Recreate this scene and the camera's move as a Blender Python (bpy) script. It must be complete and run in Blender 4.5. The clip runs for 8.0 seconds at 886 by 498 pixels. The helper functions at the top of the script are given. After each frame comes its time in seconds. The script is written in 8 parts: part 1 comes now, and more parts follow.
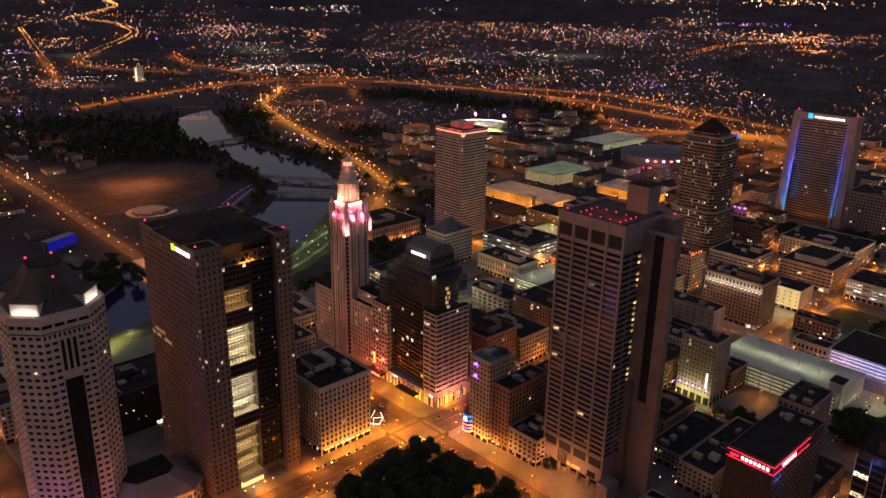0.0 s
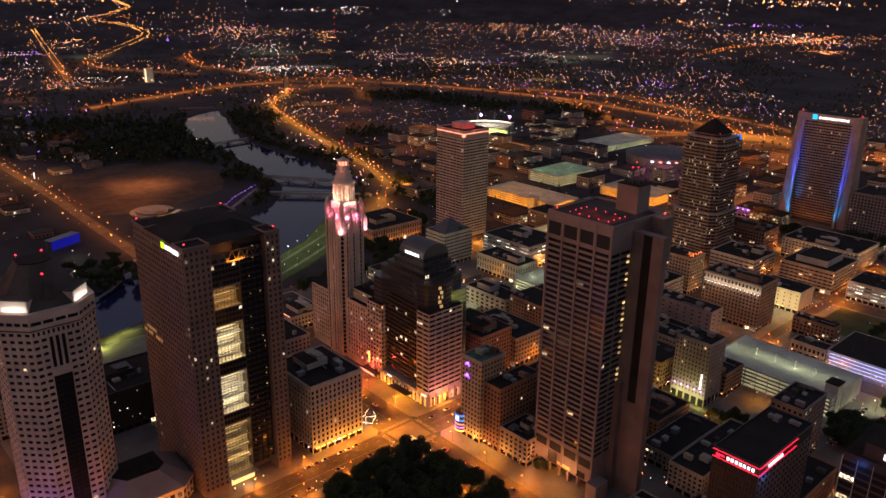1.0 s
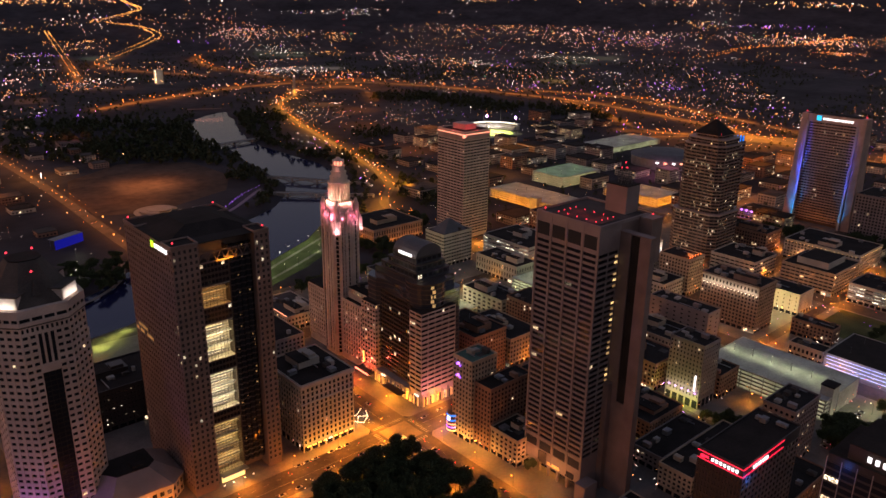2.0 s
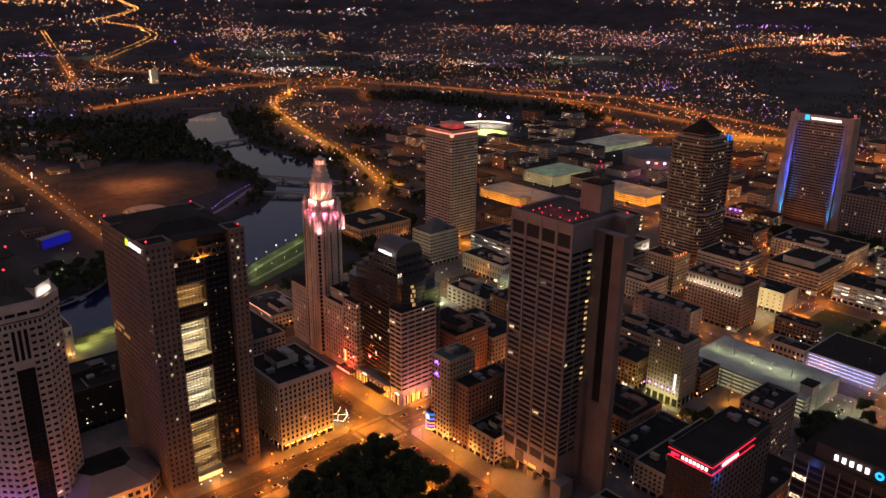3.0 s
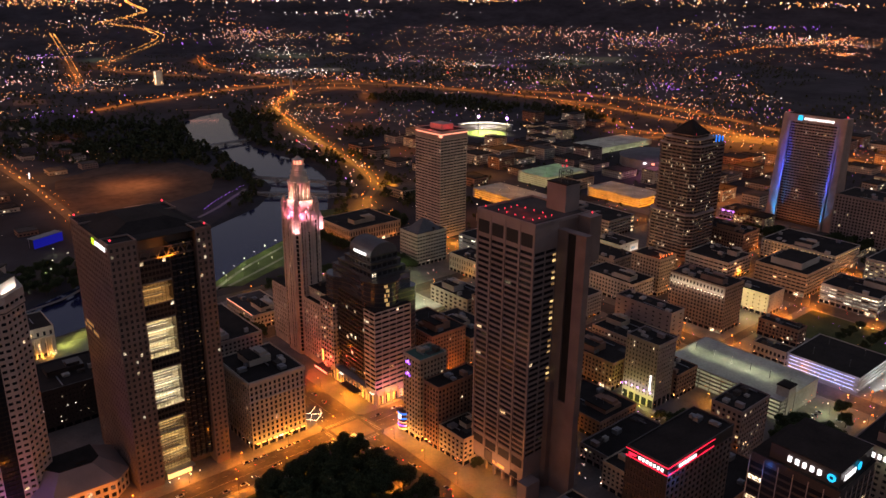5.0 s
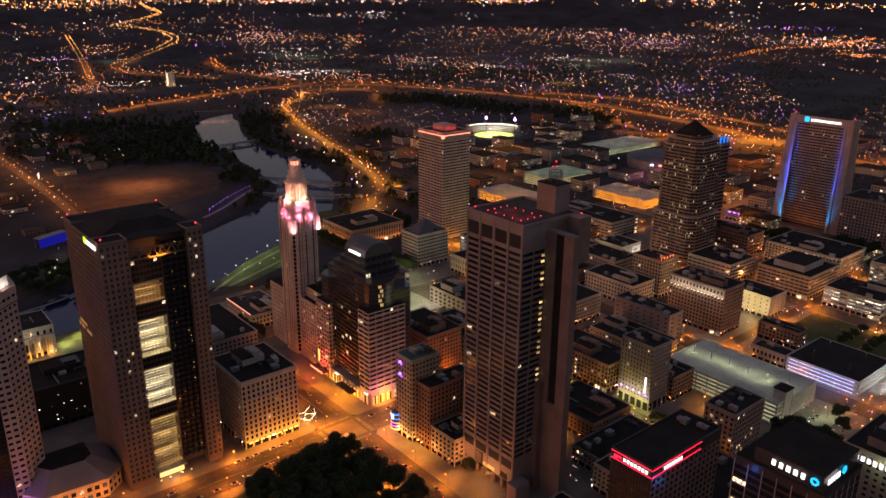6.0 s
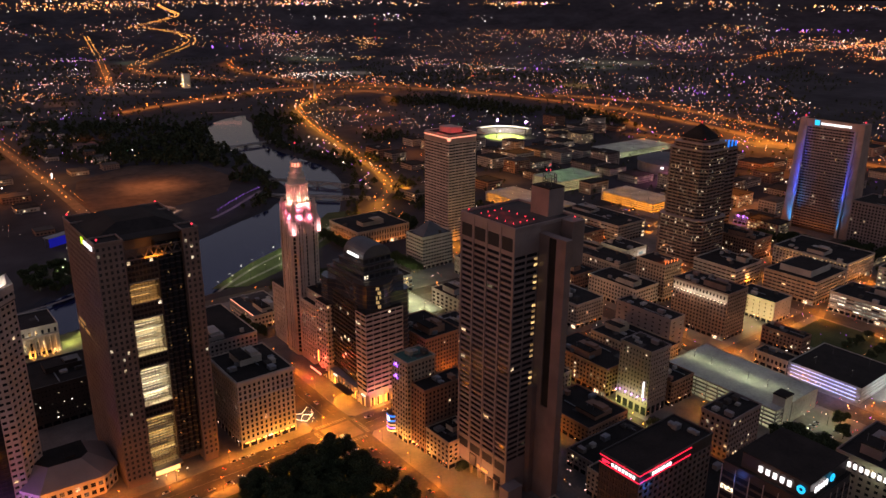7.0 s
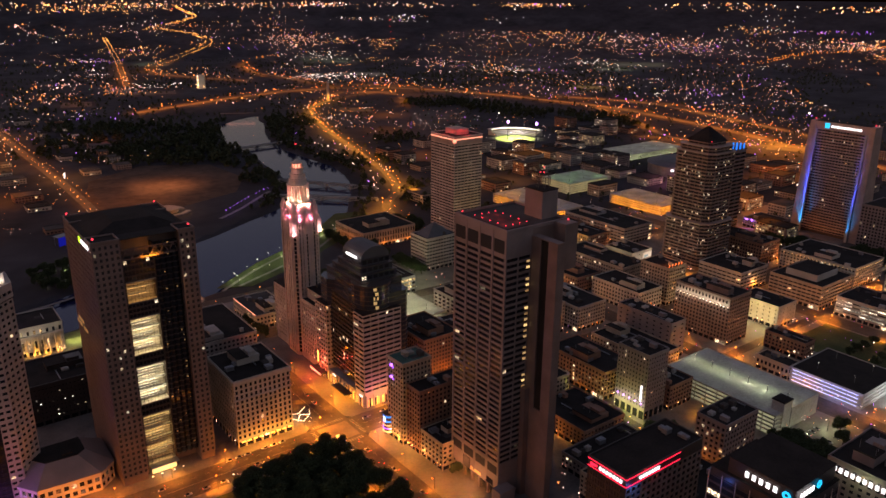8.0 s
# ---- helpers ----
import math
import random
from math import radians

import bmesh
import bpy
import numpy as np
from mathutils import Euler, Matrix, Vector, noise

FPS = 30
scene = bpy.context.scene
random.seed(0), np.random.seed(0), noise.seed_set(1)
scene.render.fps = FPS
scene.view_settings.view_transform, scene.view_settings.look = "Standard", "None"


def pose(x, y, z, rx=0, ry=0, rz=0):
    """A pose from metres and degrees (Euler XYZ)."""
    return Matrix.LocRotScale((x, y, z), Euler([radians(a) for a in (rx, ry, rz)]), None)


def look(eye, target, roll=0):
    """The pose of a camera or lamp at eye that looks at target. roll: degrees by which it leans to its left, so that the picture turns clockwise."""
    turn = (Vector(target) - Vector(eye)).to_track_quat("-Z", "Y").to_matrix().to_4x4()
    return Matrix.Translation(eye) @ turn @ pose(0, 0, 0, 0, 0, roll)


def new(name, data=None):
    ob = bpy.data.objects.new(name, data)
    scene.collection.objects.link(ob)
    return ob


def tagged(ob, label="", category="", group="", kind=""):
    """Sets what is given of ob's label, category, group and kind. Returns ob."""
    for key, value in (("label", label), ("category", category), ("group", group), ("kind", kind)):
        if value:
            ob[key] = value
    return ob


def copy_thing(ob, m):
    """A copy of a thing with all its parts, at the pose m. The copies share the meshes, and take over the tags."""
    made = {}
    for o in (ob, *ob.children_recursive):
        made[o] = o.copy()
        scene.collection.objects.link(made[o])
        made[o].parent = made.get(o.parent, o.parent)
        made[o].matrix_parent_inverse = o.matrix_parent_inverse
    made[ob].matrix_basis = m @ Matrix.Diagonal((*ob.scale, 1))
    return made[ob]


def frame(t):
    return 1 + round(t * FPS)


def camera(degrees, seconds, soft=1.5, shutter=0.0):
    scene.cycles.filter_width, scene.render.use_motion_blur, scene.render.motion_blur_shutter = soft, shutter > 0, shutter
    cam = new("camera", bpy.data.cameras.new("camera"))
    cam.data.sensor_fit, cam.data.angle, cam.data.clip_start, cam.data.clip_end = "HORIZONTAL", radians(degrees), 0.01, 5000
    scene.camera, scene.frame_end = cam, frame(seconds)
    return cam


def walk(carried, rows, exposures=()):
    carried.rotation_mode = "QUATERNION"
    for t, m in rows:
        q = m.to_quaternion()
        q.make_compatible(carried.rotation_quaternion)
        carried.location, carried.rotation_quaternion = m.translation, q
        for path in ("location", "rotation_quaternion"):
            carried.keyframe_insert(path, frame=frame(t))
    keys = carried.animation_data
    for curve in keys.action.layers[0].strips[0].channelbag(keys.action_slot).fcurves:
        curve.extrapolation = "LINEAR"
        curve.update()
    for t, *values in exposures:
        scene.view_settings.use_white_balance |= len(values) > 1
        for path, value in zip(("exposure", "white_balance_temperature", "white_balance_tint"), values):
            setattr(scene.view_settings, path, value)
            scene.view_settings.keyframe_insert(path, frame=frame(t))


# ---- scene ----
cam = camera(59.9, 8.0)
PATH = [
    (0, (-3.19, 2.497, 305.697), (-1.893, 3.874, 305.048), 1.0),
    (0.5, (1.143, -2.333, 305.356), (2.44, -0.955, 304.709), 1.0),
    (1, (6.108, -7.366, 304.794), (7.384, -5.968, 304.148), 0.9),
    (2.5, (20.98, -22.743, 303.956), (22.233, -21.323, 303.314), 0.8),
    (3, (26.413, -28.014, 303.787), (27.668, -26.595, 303.144), 0.8),
    (3.5, (31.702, -32.664, 303.664), (32.957, -31.245, 303.024), 0.7),
    (4, (36.89, -37.429, 303.793), (38.14, -36.004, 303.154), 0.7),
    (4.5, (41.523, -41.886, 303.46), (42.766, -40.456, 302.821), 0.7),
    (6, (58.386, -56.091, 302.516), (59.592, -54.628, 301.88), 0.5),
    (6.5, (63.235, -60.626, 302.824), (64.426, -59.148, 302.191), 0.5),
    (7, (68.868, -65.071, 303.28), (70.042, -63.58, 302.648), 0.5),
    (7.5, (74.094, -69.505, 303.299), (75.253, -68.002, 302.669), 0.5),
    (8, (79.368, -73.916, 303.843), (80.509, -72.399, 303.214), 0.5),
]
walk(cam, [(t, look(eye, target, roll)) for t, eye, target, roll in PATH])

# x runs north, y runs west, z up; Broad Street is the line x = 314, High Street the line y = 363

# ---- world: dusk sky, the afterglow still on it ----
world = bpy.data.worlds.new("dusk")
scene.world = world
world.use_nodes = True
wn = world.node_tree.nodes
sky = wn.new("ShaderNodeTexSky")
sky.sky_type = "NISHITA"
sky.sun_disc = False
sky.sun_elevation = radians(1.0)
sky.sun_rotation = radians(305)
sky.dust_density = 3.0
tint = wn.new("ShaderNodeMixRGB")
tint.blend_type = "MULTIPLY"
tint.inputs[0].default_value = 1.0
tint.inputs[2].default_value = (1.0, 0.80, 1.0, 1)
world.node_tree.links.new(sky.outputs[0], tint.inputs[1])
world.node_tree.links.new(tint.outputs[0], wn["Background"].inputs[0])
wn["Background"].inputs[1].default_value = 0.37
scene.view_settings.exposure = 0.14

SODIUM = (1.0, 0.265, 0.016)
AMBER = (1.0, 0.35, 0.028)
WHITE = (1.0, 0.86, 0.66)
GREENISH = (0.86, 1.0, 0.55)
PURPLE = (0.45, 0.16, 1.0)
RED = (1.0, 0.05, 0.06)
BLUE = (0.03, 0.22, 1.0)


def glow(place, colour, watts, radius=0.5):
    data = bpy.data.lights.new("lamp_light", "POINT")
    data.color, data.energy, data.shadow_soft_size = colour, watts, radius
    ob = new("lamp_light", data)
    ob.location = place
    return ob


def flood(place, target, colour, watts, wide=2.0, deep=2.0, spread=180):
    data = bpy.data.lights.new("flood_light", "AREA")
    data.shape, data.size, data.size_y = "RECTANGLE", wide, deep
    data.color, data.energy, data.spread = colour, watts, radians(spread)
    ob = new("flood_light", data)
    ob.matrix_world = look(place, target)
    return ob


# ---- materials ----
def nodes(name):
    m = bpy.data.materials.new(name)
    m.use_nodes = True
    return m, m.node_tree.nodes, m.node_tree.links, m.node_tree.nodes["Principled BSDF"]


def surface(name, colour, rough=0.8, metal=0.0, vary=0.35, fine=1.5, coarse=0.06, bump=0.2, other=None, own=0.0):
    """A worn surface: fine grain and broad stains in colour, relief in the normal."""
    m, n, l, b = nodes(name)
    co = n.new("ShaderNodeTexCoord")
    small, large = n.new("ShaderNodeTexNoise"), n.new("ShaderNodeTexNoise")
    small.inputs["Scale"].default_value, large.inputs["Scale"].default_value = fine, coarse
    small.inputs["Detail"].default_value = large.inputs["Detail"].default_value = 5
    l.new(co.outputs["Object"], small.inputs["Vector"]), l.new(co.outputs["Object"], large.inputs["Vector"])
    add = n.new("ShaderNodeMath")
    add.operation = "MULTIPLY_ADD"
    l.new(small.outputs["Fac"], add.inputs[0])
    add.inputs[1].default_value = 0.5
    l.new(large.outputs["Fac"], add.inputs[2])
    last = add.outputs[0]
    if own:
        info, mix = n.new("ShaderNodeObjectInfo"), n.new("ShaderNodeMath")
        mix.operation = "MULTIPLY_ADD"
        l.new(info.outputs["Random"], mix.inputs[0])
        mix.inputs[1].default_value = own
        l.new(last, mix.inputs[2])
        last = mix.outputs[0]
    ramp = n.new("ShaderNodeValToRGB")
    ramp.color_ramp.elements[0].position, ramp.color_ramp.elements[1].position = 0.45, 1.0 + own * 0.6
    dark = other or tuple(c * (1 - vary) for c in colour)
    light = tuple(min(c * (1 + vary * 0.6), 0.9) for c in colour)
    ramp.color_ramp.elements[0].color, ramp.color_ramp.elements[1].color = (*dark, 1), (*light, 1)
    l.new(last, ramp.inputs[0])
    l.new(ramp.outputs[0], b.inputs["Base Color"])
    b.inputs["Roughness"].default_value, b.inputs["Metallic"].default_value = rough, metal
    bm_ = n.new("ShaderNodeBump")
    bm_.inputs["Strength"].default_value, bm_.inputs["Distance"].default_value = bump, 0.1
    l.new(small.outputs["Fac"], bm_.inputs["Height"])
    l.new(bm_.outputs[0], b.inputs["Normal"])
    return m


def shine(name, colour, power):
    m, n, l, b = nodes(name)
    b.inputs["Base Color"].default_value = (*[min(c, 0.8) for c in colour], 1)
    b.inputs["Emission Color"].default_value = (*colour, 1)
    b.inputs["Emission Strength"].default_value = power
    m.cycles.emission_sampling = "NONE"
    return m


def lamp_field(name, colour, power):
    """Many far lamps of uneven brightness."""
    m = shine(name, colour, power)
    n, l = m.node_tree.nodes, m.node_tree.links
    g, sq, mul = n.new("ShaderNodeNewGeometry"), n.new("ShaderNodeMath"), n.new("ShaderNodeMath")
    sq.operation, sq.inputs[1].default_value = "POWER", 3.5
    mul.operation, mul.inputs[1].default_value, mul.inputs[2].default_value = "MULTIPLY_ADD", power * 3.0, power * 0.3
    l.new(g.outputs["Random Per Island"], sq.inputs[0]), l.new(sq.outputs[0], mul.inputs[0])
    l.new(mul.outputs[0], n["Principled BSDF"].inputs["Emission Strength"])
    return m


def pane(name, lit, power, warm=(1.0, 0.58, 0.24), cool=(1.0, 0.86, 0.62), island=False, tone=(0.016, 0.016, 0.02), rough=0.12, gloss=0.3):
    """Window glass; the given share of the panes has a lamp on behind it."""
    m, n, l, b = nodes(name)
    b.inputs["Base Color"].default_value, b.inputs["Roughness"].default_value = (*tone, 1), rough
    b.inputs["Specular IOR Level"].default_value = gloss
    if island:
        r = n.new("ShaderNodeNewGeometry").outputs["Random Per Island"]
    else:
        r = n.new("ShaderNodeObjectInfo").outputs["Random"]
    on, hue = n.new("ShaderNodeMath"), n.new("ShaderNodeTexWhiteNoise")
    on.operation, on.inputs[1].default_value = "LESS_THAN", lit
    hue.noise_dimensions = "1D"
    l.new(r, on.inputs[0]), l.new(r, hue.inputs["W"])
    mix = n.new("ShaderNodeMixRGB")
    mix.inputs[1].default_value, mix.inputs[2].default_value = (*warm, 1), (*cool, 1)
    l.new(hue.outputs["Value"], mix.inputs[0])
    l.new(mix.outputs[0], b.inputs["Emission Color"])
    sep = n.new("ShaderNodeSeparateColor")
    l.new(hue.outputs["Color"], sep.inputs[0])
    square = n.new("ShaderNodeMath")
    square.operation, square.inputs[1].default_value = "POWER", 2.2
    l.new(sep.outputs[1], square.inputs[0])
    co, blinds = n.new("ShaderNodeTexCoord"), n.new("ShaderNodeTexNoise")
    blinds.inputs["Scale"].default_value = 0.9
    l.new(co.outputs["Object"], blinds.inputs["Vector"])
    m2, m3, m4 = n.new("ShaderNodeMath"), n.new("ShaderNodeMath"), n.new("ShaderNodeMath")
    m2.operation = m3.operation = m4.operation = "MULTIPLY"
    l.new(on.outputs[0], m2.inputs[0]), l.new(square.outputs[0], m2.inputs[1])
    part = n.new("ShaderNodeMapRange")
    part.inputs["From Min"].default_value, part.inputs["From Max"].default_value = 0.40, 0.62
    part.inputs["To Min"].default_value = 0.08
    l.new(blinds.outputs["Fac"], part.inputs["Value"])
    l.new(m2.outputs[0], m3.inputs[0]), l.new(part.outputs["Result"], m3.inputs[1])
    l.new(m3.outputs[0], m4.inputs[0])
    m4.inputs[1].default_value = power * 1.8
    l.new(m4.outputs[0], b.inputs["Emission Strength"])
    m.cycles.emission_sampling = "NONE"
    return m


GRANITE = surface("brown_granite", (0.34, 0.25, 0.21), 0.55, fine=3.0, coarse=0.08)
DARKGRANITE = surface("dark_brown_granite", (0.19, 0.132, 0.112), 0.5, fine=3.0, coarse=0.08)
TANSTONE = surface("tan_granite", (0.50, 0.40, 0.34), 0.6, fine=2.5, coarse=0.07)
TERRACOTTA = surface("cream_terracotta", (0.55, 0.46, 0.38), 0.6, fine=2.0, coarse=0.07)
GREYSTONE = surface("grey_granite", (0.235, 0.185, 0.170), 0.6, fine=2.5, coarse=0.05)
LIMESTONE = surface("limestone", (0.44, 0.39, 0.32), 0.75, fine=1.5, coarse=0.06)
CONCRETE = surface("concrete", (0.36, 0.33, 0.29), 0.85, fine=1.2, coarse=0.05)
DECKING = surface("parking_deck_concrete", (0.42, 0.41, 0.36), 0.85, fine=0.5, coarse=0.05, vary=0.45)
BRICK = surface("red_brown_brick", (0.26, 0.14, 0.09), 0.85, fine=3.0, coarse=0.09)
BUFF = surface("buff_brick", (0.40, 0.31, 0.22), 0.85, fine=3.0, coarse=0.09)
BRONZE = surface("dark_bronze_cladding", (0.07, 0.055, 0.05), 0.4, 0.4, fine=1.5, coarse=0.05)
TAR = surface("black_tar_roof", (0.027, 0.022, 0.019), 0.9, fine=0.8, coarse=0.07, vary=0.5)
GRAVEL = surface("grey_gravel_roof", (0.085, 0.072, 0.063), 0.95, fine=1.5, coarse=0.06, vary=0.5)
COPPER = surface("dark_slate_roof", (0.08, 0.08, 0.085), 0.6, fine=1.5, coarse=0.1)
VERDIGRIS = surface("green_copper_roof", (0.045, 0.105, 0.075), 0.6, fine=1.5, coarse=0.1)
ZINC = surface("grey_metal", (0.25, 0.25, 0.26), 0.5, 0.6, fine=2.0, coarse=0.1)
ASPHALT = surface("asphalt", (0.095, 0.082, 0.07), 0.85, fine=0.4, coarse=0.04, vary=0.5)
PAVING = surface("concrete_pavement", (0.17, 0.15, 0.13), 0.85, fine=0.5, coarse=0.06, vary=0.4)
CROSSBRICK = surface("brick_paving", (0.17, 0.13, 0.10), 0.8, fine=0.8, coarse=0.1, vary=0.4)
LINE = surface("road_paint", (0.27, 0.25, 0.21), 0.7, fine=1.0, coarse=0.2, vary=0.5)
EARTH = surface("dark_ground", (0.048, 0.043, 0.047), 0.95, fine=0.03, coarse=0.006, vary=0.6)
SAND = surface("bare_earth", (0.085, 0.056, 0.040), 0.95, fine=0.08, coarse=0.02, vary=0.5)
GRASS = surface("grass", (0.075, 0.09, 0.035), 0.95, fine=0.6, coarse=0.05, vary=0.4)
LEAF = surface("foliage", (0.05, 0.058, 0.028), 0.8, fine=0.6, coarse=0.1, vary=0.5)
CANOPY = surface("park_foliage", (0.06, 0.075, 0.032), 0.75, fine=0.6, coarse=0.1, vary=0.5)
BARK = surface("bark", (0.09, 0.07, 0.05), 0.95, fine=3.0, coarse=0.5)
POLE = surface("painted_pole", (0.10, 0.10, 0.10), 0.5, 0.5)
WHITEPAINT = surface("white_paint", (0.72, 0.70, 0.66), 0.6, vary=0.15)
CARPAINT = surface("car_paint", (0.25, 0.25, 0.27), 0.3, 0.3, own=0.9, vary=0.8)
RUBBER = surface("rubber", (0.02, 0.02, 0.02), 0.9)

for m in (TAR, GRAVEL, EARTH, SAND, GRASS, LEAF, CANOPY, BARK, ASPHALT):
    m.node_tree.nodes["Principled BSDF"].inputs["Specular IOR Level"].default_value = 0.15

WATER, wnn, wl, wb = nodes("river_water")
wb.inputs["Base Color"].default_value = (0.012, 0.015, 0.055, 1)
wb.inputs["Roughness"].default_value, wb.inputs["IOR"].default_value = 0.10, 1.33
wb.inputs["Specular Tint"].default_value = (0.42, 0.50, 0.95, 1)
wb.inputs["Specular IOR Level"].default_value = 0.6
ripple, wbump, wco = wnn.new("ShaderNodeTexNoise"), wnn.new("ShaderNodeBump"), wnn.new("ShaderNodeTexCoord")
ripple.inputs["Scale"].default_value = 0.25
wbump.inputs["Strength"].default_value, wbump.inputs["Distance"].default_value = 0.12, 0.3
wl.new(wco.outputs["Object"], ripple.inputs["Vector"]), wl.new(ripple.outputs["Fac"], wbump.inputs["Height"])
wl.new(wbump.outputs[0], wb.inputs["Normal"])

GLASS = pane("window_glass", 0.06, 1.5)
GLASS_BUSY = pane("window_glass_evening", 0.16, 1.6)
GLASS_WHITE = pane("window_glass_white_lit", 0.92, 2.2, (1.0, 0.85, 0.55), (1.0, 0.95, 0.8))
SPECKLED = pane("window_glass_speckled", 0.10, 2.4, (1.0, 0.72, 0.4), (1.0, 0.9, 0.75))
SPECKLED_ROW = pane("window_glass_rows_speckled", 0.20, 2.8, (1.0, 0.72, 0.4), (1.0, 0.9, 0.75), island=True)
GLASS_DARK = pane("window_glass_dark", 0.02, 1.6)
DIM_SPECKLED = pane("window_glass_dim_speckled", 0.07, 0.45, (1.0, 0.62, 0.3), (1.0, 0.85, 0.65))
GLASS_OFF = pane("window_glass_unlit", 0.0, 0.0)
CURTAIN = pane("curtain_wall_glass", 0.0, 0.0, tone=(0.045, 0.045, 0.055), rough=0.18, gloss=1.0)
GLASS_FULL = pane("window_glass_office_lit", 0.80, 1.3, (1.0, 0.62, 0.24), (1.0, 0.82, 0.5))
ROW = pane("window_glass_rows", 0.07, 1.7, island=True)
ROW_BUSY = pane("window_glass_rows_evening", 0.16, 1.8, island=True)
ROW_DARK = pane("window_glass_rows_dark", 0.022, 1.7, island=True)
ROW_WHITE = pane("window_glass_rows_white_lit", 0.92, 2.2, (1.0, 0.85, 0.55), (1.0, 0.95, 0.8), island=True)
ROW_FULL = pane("window_glass_rows_office_lit", 0.80, 1.3, (1.0, 0.62, 0.24), (1.0, 0.82, 0.5), island=True)
PIER_GLASS = pane("window_glass_bright_reflecting", 0.03, 0.8, tone=(0.05, 0.045, 0.045), rough=0.2, gloss=0.8)
PIER_ROW = pane("window_glass_rows_bright_reflecting", 0.05, 0.7, island=True, tone=(0.05, 0.045, 0.045), rough=0.2, gloss=0.8)
TWIN = {SPECKLED: SPECKLED_ROW, PIER_GLASS: PIER_ROW, GLASS: ROW, GLASS_BUSY: ROW_BUSY, GLASS_DARK: ROW_DARK, GLASS_OFF: ROW_DARK, GLASS_FULL: ROW_FULL, GLASS_WHITE: ROW_WHITE}

S_ORANGE, S_AMBER, S_WHITE = shine("sodium_lamp", (1.0, 0.24, 0.035), 5.0), shine("amber_lamp", (1.0, 0.38, 0.08), 3.2), shine("white_lamp", (1.0, 0.84, 0.62), 2.4)
S_PURPLE, S_RED, S_BLUE = shine("violet_lamp", (0.42, 0.15, 1.0), 3.6), shine("red_lamp", (1.0, 0.04, 0.07), 2.0), shine("blue_lamp", (0.02, 0.22, 1.0), 1.2)
SIGN_WHITE, SIGN_RED, SIGN_CYAN, SIGN_LIME = shine("white_sign", (1.0, 0.93, 0.95), 2.0), shine("red_neon", (1.0, 0.02, 0.06), 1.8), shine("cyan_sign", (0.02, 0.55, 1.0), 1.2), shine("lime_sign", (0.55, 1.0, 0.03), 1.4)
SIGN_VIOLET, SIGN_PINK = shine("violet_sign", (0.40, 0.12, 1.0), 1.5), shine("pink_neon", (1.0, 0.32, 0.20), 1.8)
S_WARM = shine("warm_interior_lamp", (1.0, 0.64, 0.24), 1.2)
S_FAINT = shine("faint_amber_interior", (1.0, 0.55, 0.2), 0.2)
S_DIM = shine("dim_amber_interior", (1.0, 0.60, 0.24), 0.42)


# ---- building blocks ----
PANES = {}
TAKEN = []


